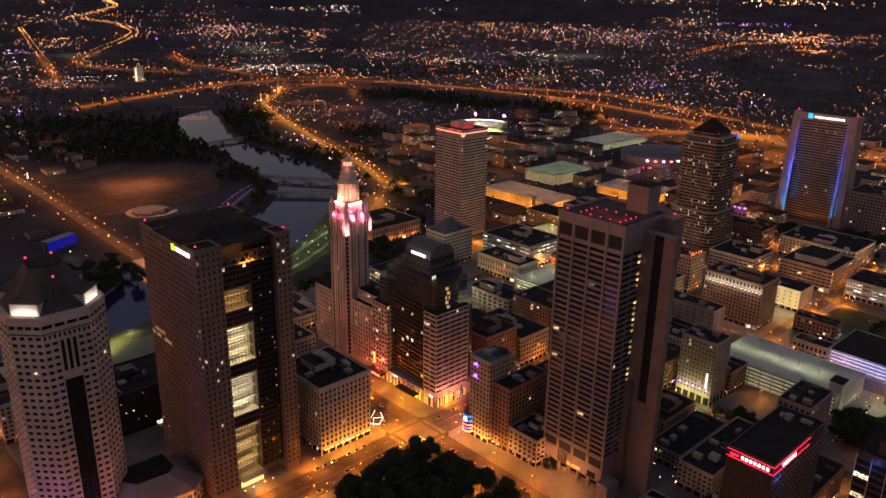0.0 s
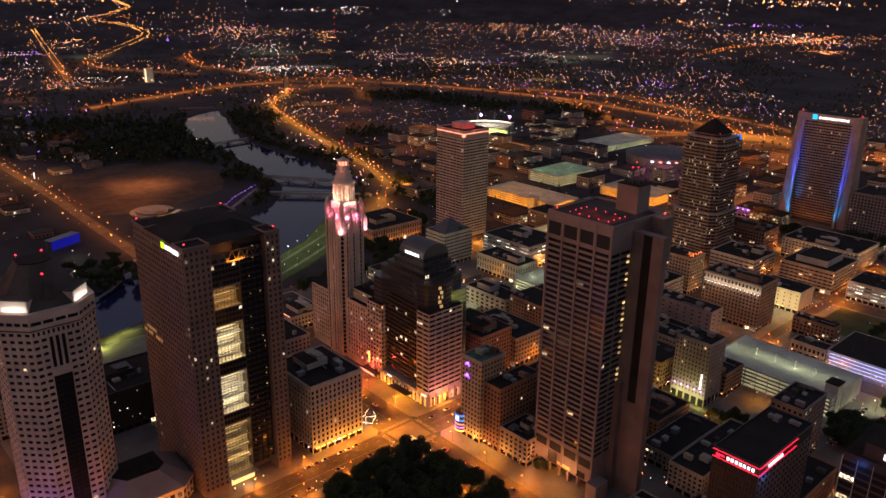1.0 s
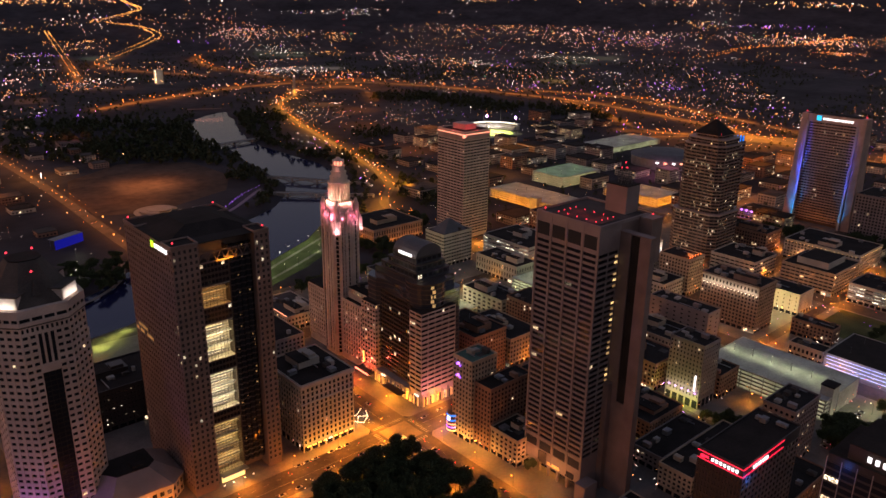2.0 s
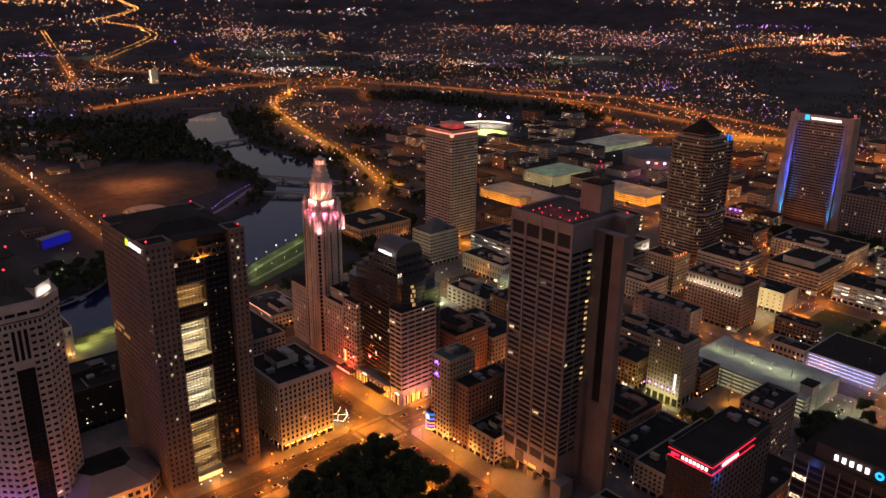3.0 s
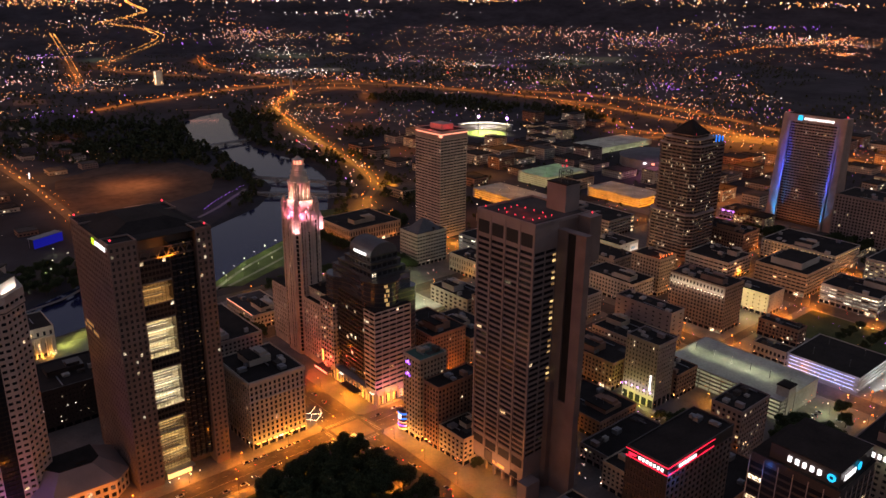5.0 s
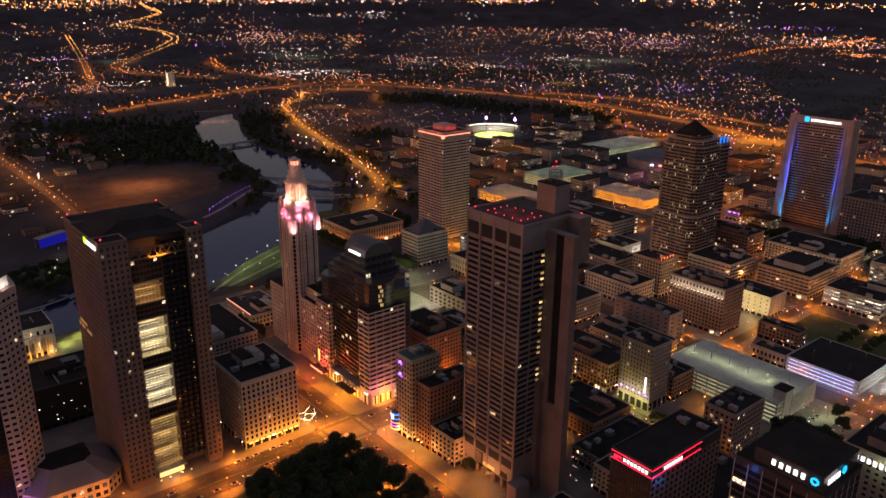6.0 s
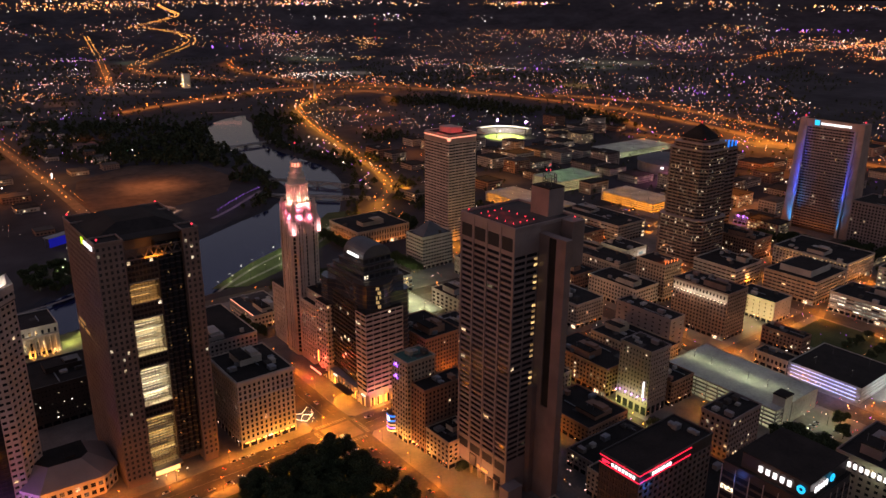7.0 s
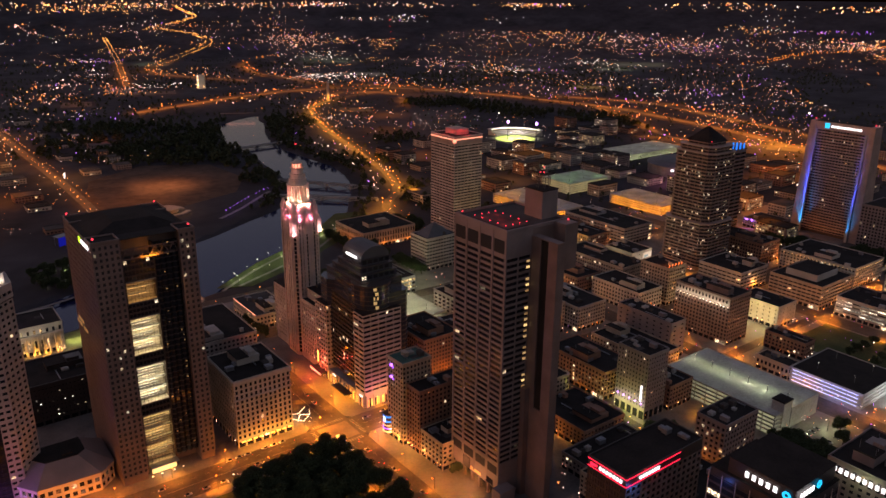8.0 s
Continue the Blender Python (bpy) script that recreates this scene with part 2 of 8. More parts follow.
class Solid:
    """Collects plain solids and makes one mesh object of them."""

    def __init__(self):
        self.v, self.f = [], []

    def hexa(self, low, high):
        k, n = len(self.v), len(low)
        self.v += list(low) + list(high)
        self.f += [tuple(k + i for i in reversed(range(n))), tuple(k + n + i for i in range(n))]
        self.f += [(k + i, k + (i + 1) % n, k + n + (i + 1) % n, k + n + i) for i in range(n)]
        return self

    def box(self, x0, y0, z0, x1, y1, z1):
        p = ((x0, y0), (x1, y0), (x1, y1), (x0, y1))
        return self.hexa([(*c, z0) for c in p], [(*c, z1) for c in p])

    def prism(self, poly, z0, z1, top=None):
        return self.hexa([(*c, z0) for c in poly], [(*c, z1) for c in (top or poly)])

    def cyl(self, cx, cy, r, z0, z1, n=10, r1=None, turn=0.0):
        r1 = r if r1 is None else r1
        a = [turn + 2 * math.pi * i / n for i in range(n)]
        return self.prism([(cx + r * math.cos(t), cy + r * math.sin(t)) for t in a], z0, z1, [(cx + r1 * math.cos(t), cy + r1 * math.sin(t)) for t in a])

    def slab(self, face, u0, u1, w0, w1, z0, z1):
        """A box on a face (corner, along, outward): u along it, w outward."""
        (ox, oy), (dx, dy), (nx, ny) = face
        p = [(ox + dx * u + nx * w, oy + dy * u + ny * w) for u, w in ((u0, w0), (u0, w1), (u1, w1), (u1, w0))]
        return self.prism(p, z0, z1)

    def beam(self, a, b, r):
        """A square bar from a to b."""
        a, b = Vector(a), Vector(b)
        d = (b - a).normalized()
        s = d.cross(Vector((0, 0, 1)) if abs(d.z) < 0.9 else Vector((1, 0, 0))).normalized() * r
        t = d.cross(s).normalized() * r
        q = (s + t, t - s, -s - t, s - t)
        return self.hexa([tuple(a + c) for c in q], [tuple(b + c) for c in q])

    def star(self, x, y, z, r):
        """A small eight-sided bulb."""
        k = len(self.v)
        self.v += [(x + r, y, z), (x, y + r, z), (x - r, y, z), (x, y - r, z), (x, y, z + r), (x, y, z - r)]
        for i in range(4):
            j = (i + 1) % 4
            self.f += [(k + i, k + j, k + 4), (k + j, k + i, k + 5)]
        return self

    def leaf(self, c, s, rng):
        """A loose tuft of leaves: one bent quad."""
        k = len(self.v)
        a = Vector((rng.gauss(0, 1), rng.gauss(0, 1), rng.gauss(0, 0.6))).normalized() * s
        b = a.cross(Vector((rng.gauss(0, 1), rng.gauss(0, 1), rng.gauss(0, 1)))).normalized() * s
        c = Vector(c)
        self.v += [tuple(c + a), tuple(c + b * 0.8), tuple(c - a * 0.9), tuple(c - b)]
        self.f.append((k, k + 1, k + 2, k + 3))
        return self

    def mesh(self, name, mat):
        me = bpy.data.meshes.new(name)
        me.from_pydata(self.v, [], self.f)
        me.materials.append(mat)
        me.update()
        return me

    def make(self, name, mat, parent=None, label="", kind=""):
        ob = new(name, self.mesh(name, mat))
        if parent is not None:
            ob.parent = parent
            ob.matrix_parent_inverse = parent.matrix_basis.inverted()
        return tagged(ob, label, kind=kind)


def thing(name, place, label, category, group=""):
    root = new(name)
    root.empty_display_size = 0.5
    root.location = place
    return tagged(root, label, category, group)


def side(a, b):
    """The face from a to b, left to right as seen from outside."""
    d = Vector((b[0] - a[0], b[1] - a[1]))
    n = d.length
    d /= n
    return (a, (d.x, d.y), (d.y, -d.x)), n


def windows(root, a, b, z0, z1, cols, rows, wf, hf, wall, glass, depth=0.5, single=True, name="facade_frame", u_ends=0.02, keep=None, split=1):
    """A facade: piers and spandrels stand proud of the panes between them."""
    face, length = side(a, b)
    s = Solid()
    pu, pz = (length - 2 * u_ends) / cols, (z1 - z0) / rows
    ww, wh = pu * wf, pz * hf
    for i in range(cols + 1):
        m = u_ends + i * pu
        s.slab(face, max(m - (pu - ww) / 2, u_ends), min(m + (pu - ww) / 2, length - u_ends), -depth, 0.0, z0, z1)
    for j in range(rows + 1):
        m = z0 + j * pz
        s.slab(face, u_ends + 0.03, length - u_ends - 0.03, -depth, -0.07, max(m - (pz - wh) / 2, z0 + 0.03), min(m + (pz - wh) / 2, z1 - 0.03))
    s.make(name, wall, root)
    (ox, oy), (dx, dy), (nx, ny) = face
    places = [(u_ends + (i + 0.5) * pu, z0 + (j + 0.5) * pz) for j in range(rows) for i in range(cols) if keep is None or keep(i, j)]
    if split > 1:
        places = [(u + ww * ((k + 0.5) / split - 0.5), z) for u, z in places for k in range(split)]
        ww = ww / split - 0.08
    if single and PANES.get(root.name, 0) + len(places) <= 300:
        PANES[root.name] = PANES.get(root.name, 0) + len(places)
        base = Solid().slab(((0, 0), (1, 0), (0, -1)), -ww / 2 - 0.04, ww / 2 + 0.04, 0.0, 0.06, -wh / 2 - 0.04, wh / 2 + 0.04).mesh("window", glass)
        turn = Matrix.Rotation(math.atan2(dy, dx), 4, "Z")
        inv = root.matrix_basis.inverted()
        for u, z in places:
            w = new("window", base)
            w.parent = root
            w.matrix_basis = inv @ Matrix.Translation((ox + dx * u - nx * (depth - 0.05), oy + dy * u - ny * (depth - 0.05), z)) @ turn
    else:
        g = Solid()
        for u, z in places:
            g.slab(face, u - ww / 2, u + ww / 2, -depth + 0.05, -depth + 0.11, z - wh / 2, z + wh / 2)
        g.make("glazing", TWIN.get(glass, ROW), root, kind="stuff")


def clutter(root, x0, y0, x1, y1, z, rng, count, mat=None):
    """Plant on a roof: air handlers, a stair head, pipes."""
    taken = []
    for i in range(count):
        for attempt in range(6):
            w, d, h = rng.uniform(2, 6), rng.uniform(2, 6), rng.uniform(1.2, 3.2)
            if x1 - x0 < w + 4 or y1 - y0 < d + 4:
                break
            px, py = rng.uniform(x0 + 2, x1 - w - 2), rng.uniform(y0 + 2, y1 - d - 2)
            if any(px < q[2] + 0.5 and q[0] < px + w + 0.5 and py < q[3] + 0.5 and q[1] < py + d + 0.5 for q in taken):
                continue
            taken.append((px, py, px + w, py + d))
            s = Solid().box(px, py, z, px + w, py + d, z + h).box(px - 0.1, py - 0.1, z + h, px + w + 0.1, py + d + 0.1, z + h + 0.15)
            s.box(px + w * 0.2, py + d * 0.2, z + h + 0.15, px + w * 0.55, py + d * 0.6, z + h + 0.7)
            s.make("rooftop_unit", mat or rng.choice((ZINC, GRAVEL, CONCRETE)), root)
            break


def parapet(x0, y0, x1, y1, z, h=1.1, t=0.4, out=0.15):
    s = Solid()
    s.box(x0 - out, y0 - out, z - 0.3, x0 + t, y1 + out, z + h).box(x1 - t, y0 - out, z - 0.3, x1 + out, y1 + out, z + h)
    s.box(x0 + t, y0 - out, z - 0.3, x1 - t, y0 + t, z + h).box(x0 + t, y1 - t, z - 0.3, x1 - t, y1 + out, z + h)
    return s


def block(name, label, x0, y0, x1, y1, h, wall, glass, floor=3.7, bay=3.5, wf=0.55, hf=0.55, base=4.5, roof=None, units=4, category="building", depth=0.45,
          single=True, shop=None, seed=1, group="", top=1.2, back=True):
    """A plain city building with its windows, parapet and roof plant."""
    root = thing(name, ((x0 + x1) / 2, (y0 + y1) / 2, 0), label, category, group)
    rng = random.Random(seed * 77 + int(x0))
    TAKEN.append((x0, y0, x1, y1))
    d = depth
    Solid().box(x0 + d, y0 + d, 0, x1 - d, y1 - d, h - 0.05).make("wall", wall, root)
    corners = ((x0, y1), (x0, y0), (x1, y0), (x1, y1))
    rows = max(1, round((h - base - top) / floor))
    for i in range(4):
        a, b = corners[i], corners[(i + 1) % 4]
        n = math.dist(a, b)
        near = i < 2
        if not near and not back:
            face, length = side(a, b)
            Solid().slab(face, 0.02, length - 0.02, -d, 0, 0, h).make("back_wall", wall, root)
            continue
        windows(root, a, b, base, h - top, max(2, round(n / bay)), rows, wf, hf, wall, glass, d, single and near)
        face, length = side(a, b)
        if not near:
            Solid().slab(face, 0.02, length - 0.02, -d, 0.12, h - top, h - 0.02).slab(face, 0.02, length - 0.02, -d, 0.05, 0, base).make("back_wall", wall, root)
            continue
        s = Solid().slab(face, 0.02, length - 0.02, -d, 0.12, h - top, h - 0.02)
        s.make("cornice", wall, root)
        # ground floor: piers with shop glass between
        s, k = Solid(), max(2, round(n / 6))
        for j in range(k + 1):
            m = 0.02 + j * (length - 0.04) / k
            s.slab(face, max(m - 0.6, 0.02), min(m + 0.6, length - 0.02), -d, 0.05, 0, base)
        s.slab(face, 0.06, length - 0.06, -d, -0.02, base * 0.78, base)
        s.make("ground_floor_wall", wall, root)
        g = Solid()
        for j in range(k):
            g.slab(face, 0.7 + j * (length - 0.04) / k, (j + 1) * (length - 0.04) / k - 0.65, -d + 0.04, -d + 0.1, 0.3, base * 0.77)
        g.make("shop_glazing", shop or ROW_BUSY, root, kind="stuff")
    Solid().box(x0 + 0.3, y0 + 0.3, h - 0.05, x1 - 0.3, y1 - 0.3, h + 0.1).make("roof", roof or TAR, root)
    parapet(x0, y0, x1, y1, h).make("parapet", wall, root)
    clutter(root, x0, y0, x1, y1, h + 0.1, rng, units)
    if x1 - x0 > 14 and y1 - y0 > 14:
        # stair head, patched felt and a duct run
        u, v = rng.uniform(x0 + 1.5, x1 - 6), rng.uniform(y0 + 1.5, y1 - 8)
        Solid().box(u, v, h + 0.1, u + 3.2, v + 5.5, h + 3.0).box(u - 0.15, v - 0.15, h + 3.0, u + 3.35, v + 5.65, h + 3.2).make("stair_head", wall, root)
        if units > 2 and x1 - x0 > 24 and y1 - y0 > 24:
            w, d = (x1 - x0) * rng.uniform(0.25, 0.45), (y1 - y0) * rng.uniform(0.2, 0.4)
            u, v, z = rng.uniform(x0 + 3, x1 - w - 3), rng.uniform(y0 + 3, y1 - d - 3), h + rng.uniform(3.2, 6.5)
            Solid().box(u, v, h + 0.1, u + w, v + d, z).box(u + w * 0.55, v + d * 0.1, z, u + w * 0.9, v + d * 0.6, z + 2.2).make("penthouse", wall, root)
            Solid().box(u - 0.2, v - 0.2, z - 0.3, u + w * 0.54, v + d + 0.2, z + 0.25).make("penthouse_roof", TAR, root)
            mast = Solid()
            for k in range(rng.randint(1, 4)):
                px, py = rng.uniform(u, u + w), rng.uniform(v, v + d)
                mast.cyl(px, py, 0.12, z - 0.5, z + rng.uniform(2, 6), 5)
            mast.make("vent_pipes", ZINC, root)
        u, v = rng.uniform(x0 + 2, x1 - 9), rng.uniform(y0 + 2, y1 - 9)
        Solid().box(u, v, h + 0.1, u + rng.uniform(4, 7), v + rng.uniform(4, 7), h + 0.16).make("felt_patch", GRAVEL, root, "paler patched roofing felt")
        u, v = rng.uniform(x0 + 2, x1 - 3), rng.uniform(y0 + 2, (y0 + y1) / 2)
        Solid().box(u, v, h + 0.5, u + 0.7, v + (y1 - y0) * 0.35, h + 1.1).make("duct", ZINC, root)
    return root


def letters(root, a, b, z, h, count, mat, gap=0.35, out=0.25, name="sign_letter"):
    """A sign as plain bars, one for each letter, along the face from a to b."""
    face, length = side(a, b)
    w = length / count
    for i in range(count):
        Solid().slab(face, i * w + w * gap / 2, (i + 1) * w - w * gap / 2, out, out + 0.4, z, z + h).make(name, mat, root)


def beacon(root, x, y, z, r=0.7):
    stem = Solid().cyl(x, y, 0.12, z, z + 1.2, 6).make("beacon_mast", POLE, root)
    Solid().star(x, y, z + 1.5, r).make("beacon", S_RED, stem, "red aircraft warning lamp")

# ---- ground, river, streets ----
HOME = Vector((38.0, -36.0, 303.5))
RIVER = [(-700, 600, 40), (-300, 622, 40), (50, 672, 38), (180, 704, 38), (260, 735, 50), (314, 752, 74), (365, 770, 78), (449, 819, 67), (520, 863, 67), (581, 916, 52), (627, 975, 46), (668, 1037, 46), (690, 1110, 52), (705, 1180, 54), (710, 1265, 46), (722, 1375, 33),
         (725, 1475, 48), (768, 1610, 48), (812, 1715, 52), (845, 1770, 30), (900, 1830, 4)]


def far(x, y, z=0.0):
    """Draws in what lies past 3.8 km along the line of sight, so that the plain reaches the horizon within 5 km."""
    p = Vector((x, y, z))
    d = math.hypot(x - HOME.x, y - HOME.y)
    if d <= 3800:
        return (x, y, z)
    k = (3800 + 1120 * (1 - 3800 / d)) / d
    return tuple(HOME + (p - HOME) * k)


def to_river(x, y):
    """Metres to the river's edge; below 0 in the water."""
    best = 1e9
    for (ax, ay, aw), (bx, by, bw) in zip(RIVER, RIVER[1:]):
        dx, dy = bx - ax, by - ay
        t = min(max(((x - ax) * dx + (y - ay) * dy) / (dx * dx + dy * dy), 0), 1)
        best = min(best, math.hypot(x - ax - dx * t, y - ay - dy * t) - (aw + (bw - aw) * t))
    return best


def spread(fine0, fine1, step, end0, end1):
    a = list(np.arange(fine0, fine1 + 1, step))
    out, s = [a[-1]], step
    while out[-1] < end1:
        s *= 1.35
        out.append(out[-1] + s)
    low, s = [a[0]], step
    while low[-1] > end0:
        s *= 1.35
        low.append(low[-1] - s)
    return low[:0:-1] + a + out[1:]


gx, gy = spread(-60, 1000, 13, -60000, 60000), spread(640, 1880, 13, -60000, 60000)
gv, gf = [], []
for x in gx:
    for y in gy:
        z = 0.0
        if -620 < x < 1100 and 600 < y < 1950:
            z = -4.5 * min(max(0.5 - to_river(x, y) / 14, 0), 1)
        gv.append(far(x, y, z))
ny_ = len(gy)
for i in range(len(gx) - 1):
    for j in range(ny_ - 1):
        gf.append((i * ny_ + j, (i + 1) * ny_ + j, (i + 1) * ny_ + j + 1, i * ny_ + j + 1))
gm = bpy.data.meshes.new("ground")
gm.from_pydata(gv, [], gf)
gm.materials.append(EARTH)
tagged(new("ground", gm), "dark plain with fields and woods at dusk", "ground", kind="structure")

rs = Solid()
for (ax, ay, aw), (bx, by, bw) in zip(RIVER, RIVER[1:]):
    d = Vector((bx - ax, by - ay)).normalized()
    rs.v += [(ax - d.y * (aw + 25), ay + d.x * (aw + 25), -2.2), (ax + d.y * (aw + 25), ay - d.x * (aw + 25), -2.2)]
bx, by, bw = RIVER[-1]
rs.v += [(bx - 25, by + 10, -2.2), (bx + 10, by - 25, -2.2)]
rs.f = [(2 * i, 2 * i + 1, 2 * i + 3, 2 * i + 2) for i in range(len(RIVER) - 1)]
tagged(rs.make("water", WATER), "calm dark river mirroring the dusk sky", "river", kind="structure")


def way(points, width, z=0.12, smooth=6):
    """A strip of road through the points, rounded at the bends."""
    pts = [Vector((p[0], p[1], 0)) for p in points]
    fine = []
    for i in range(len(pts) - 1):
        p0, p1, p2, p3 = pts[max(i - 1, 0)], pts[i], pts[i + 1], pts[min(i + 2, len(pts) - 1)]
        for k in range(smooth):
            t = k / smooth
            fine.append(0.5 * ((2 * p1) + (p2 - p0) * t + (2 * p0 - 5 * p1 + 4 * p2 - p3) * t * t + (3 * p1 - p0 - 3 * p2 + p3) * t ** 3))
    fine.append(pts[-1])
    s = Solid()
    for i, p in enumerate(fine):
        d = (fine[min(i + 1, len(fine) - 1)] - fine[max(i - 1, 0)]).normalized() * width / 2
        s.v += [far(p.x - d.y, p.y + d.x, z), far(p.x + d.y, p.y - d.x, z)]
    s.f = [(2 * i, 2 * i + 1, 2 * i + 3, 2 * i + 2) for i in range(len(fine) - 1)]
    return s, fine


EW = [(80, 22), (314, 30), (493, 18), (640, 22), (812, 22), (950, 22)]
NS = [(-60, 18), (115, 22), (363, 26), (552, 18), (655, 16)]
for i, (x, w) in enumerate(EW):
    tagged(Solid().box(x - w / 2, -260, -0.3, x + w / 2, 668, 0.05).make("road_" + str(i + 1), ASPHALT), "asphalt city street under sodium lamps", "road", kind="structure")
for i, (y, w) in enumerate(NS):
    xs = [-300] + [v for x, ww in EW for v in (x - ww / 2, x + ww / 2)] + [1180]
    s = Solid()
    for a, b in zip(xs[::2], xs[1::2]):
        s.box(a, y - w / 2, -0.3, b, y + w / 2, 0.05)
    tagged(s.make("road_" + str(i + 7), ASPHALT), "asphalt city street under sodium lamps", "road", kind="structure")
cuts_x = [-300] + [v for x, w in EW for v in (x - w / 2, x + w / 2)] + [1180]
cuts_y = [-260] + [v for y, w in NS for v in (y - w / 2, y + w / 2)] + [668]
k = 0
for a, b in zip(cuts_x[::2], cuts_x[1::2]):
    for c, d in zip(cuts_y[::2], cuts_y[1::2]):
        if d - c < 8 or b - a < 8:
            continue
        k += 1
        lawn = a > 85 and b < 310 and c > 120 and d < 360
        s = Solid()
        r = 4.0
        poly = [(a + r, c), (b - r, c), (b, c + r), (b, d - r), (b - r, d), (a + r, d), (a, d - r), (a, c + r)]
        s.prism(poly, -0.3, 0.2)
        tagged(s.make("pavement_" + str(k), PAVING), "concrete pavement of a city block with kerb", "pavement", kind="structure")
        if lawn:
            tagged(Solid().box(a + 9, c + 9, 0.15, b - 9, d - 9, 0.28).make("grass", GRASS), "dark lawn of the park square", "grass", kind="stuff")

# the crossing: brick bed, crosswalks, lane lines
tagged(Solid().box(302, 352, 0.0, 326, 374, 0.08).make("crossing_paving", CROSSBRICK), "worn brick-coloured paving of the street crossing", "paving", kind="structure")
stripes = Solid()
for a in np.arange(352, 374, 2.0):
    stripes.box(296.5, a, 0, 299.6, a + 0.7, 0.09).box(328.4, a, 0, 331.5, a + 0.7, 0.09)
for a in np.arange(301, 327, 2.0):
    stripes.box(a, 346.5, 0, a + 0.7, 349.6, 0.09).box(a, 376.4, 0, a + 0.7, 379.5, 0.09)
tagged(stripes.make("crosswalk_stripes", LINE), "worn white crosswalk stripes", "road marking", kind="stuff")
lines = Solid()
for a in np.arange(-200, 640, 9.0):
    if not 344 < a < 384:
        lines.box(313.8, a, 0, 314.05, a + 9, 0.07)
        lines.box(306.9, a, 0, 307.1, a + 3, 0.07).box(320.9, a, 0, 321.1, a + 3, 0.07)
for a in np.arange(100, 1100, 9.0):
    if not 294 < a < 334:
        lines.box(a, 362.8, 0, a + 9, 363.05, 0.07)
        lines.box(a, 356.4, 0, a + 3, 356.6, 0.07).box(a, 369.4, 0, a + 3, 369.6, 0.07)
        lines.box(a, 114.9, 0, a + 3, 115.1, 0.07)
tagged(lines.make("lane_lines", LINE), "worn lane lines on the asphalt", "road marking", kind="stuff")
tagged(Solid().box(656, 264, 0.18, 945, 274, 0.24).make("alley", ASPHALT), "narrow asphalt alley between offices", "road", kind="structure")

LAMP_DOTS = {}


def dot(kind, x, y, z, r):
    LAMP_DOTS.setdefault(kind, Solid()).star(*far(x, y, z), r * (1.0 if math.hypot(x - HOME.x, y - HOME.y) < 3800 else 0.85))


LONG = {
    "freeway": ([(640, 2030), (746, 2087), (1092, 2235), (1334, 2248), (1533, 2145), (1678, 1906), (1756, 1622), (1790, 1434), (1770, 1217), (1712, 926), (1634, 719), (1560, 400)], 28, 19, S_ORANGE, 90000),
    "river_road": ([(1230, 2010), (1078, 1867), (965, 1597), (887, 1338), (843, 1189), (806, 1063), (752, 948), (671, 848), (655, 668)], 14, 17, S_ORANGE, 95000),
    "west_road": ([(314, 668), (318, 1000), (322, 1225), (318, 1450), (310, 1900)], 16, 17, S_AMBER, 26000),
    "north_road": ([(1590, 880), (1538, 1010), (1672, 1231), (1758, 1440)], 16, 40, S_ORANGE, 90000),
    "far_road": ([(1217, 2623), (1094, 2848), (1030, 3044), (1052, 3223), (1178, 3452), (1365, 3777), (1596, 4178), (1887, 4749), (2060, 5299), (2180, 5936), (2214, 6546), (2209, 6902), (2609, 7659), (3267, 8968), (3889, 10413), (4756, 13256), (6062, 17382)], 46, 24, S_AMBER, 50000),
    "straight_road": ([(803, 2672), (1042, 3680), (1477, 5556)], 22, 36, S_AMBER, 50000),
    "west_line": ([(1104, 5695), (1545, 6100), (2129, 6705)], 22, 90, S_AMBER, 0),
    "slip_road": ([(1420, 960), (1500, 925), (1580, 868), (1640, 790), (1672, 700)], 14, 16, S_ORANGE, 60000),
    "second_freeway": ([(1834, 1697), (1896, 1585), (1949, 1450), (1945, 1302), (1898, 1121), (1853, 946), (1800, 789)], 22, 34, S_ORANGE, 95000),
    "north_far_road": ([(3196, 2136), (3284, 2043), (3455, 2004), (3804, 2093), (4142, 2191), (4423, 2212), (4822, 2179), (5471, 2269), (6022, 2365)], 40, 26, S_ORANGE, 90000),
    "loop_road": ([(1778, 3598), (1548, 3388), (1442, 3181), (1363, 2902), (1378, 2706), (1374, 2493), (1437, 2361), (1558, 2257)], 24, 36, S_ORANGE, 60000),
    "old_road": ([(1237, 2013), (1343, 2056), (1425, 2053), (1434, 1976)], 12, 26, S_AMBER, 20000),
    "ramp": ([(1200, 2030), (1300, 2120), (1383, 2118), (1450, 2019), (1400, 1900)], 14, 30, S_AMBER, 45000),
}
rng = random.Random(5)
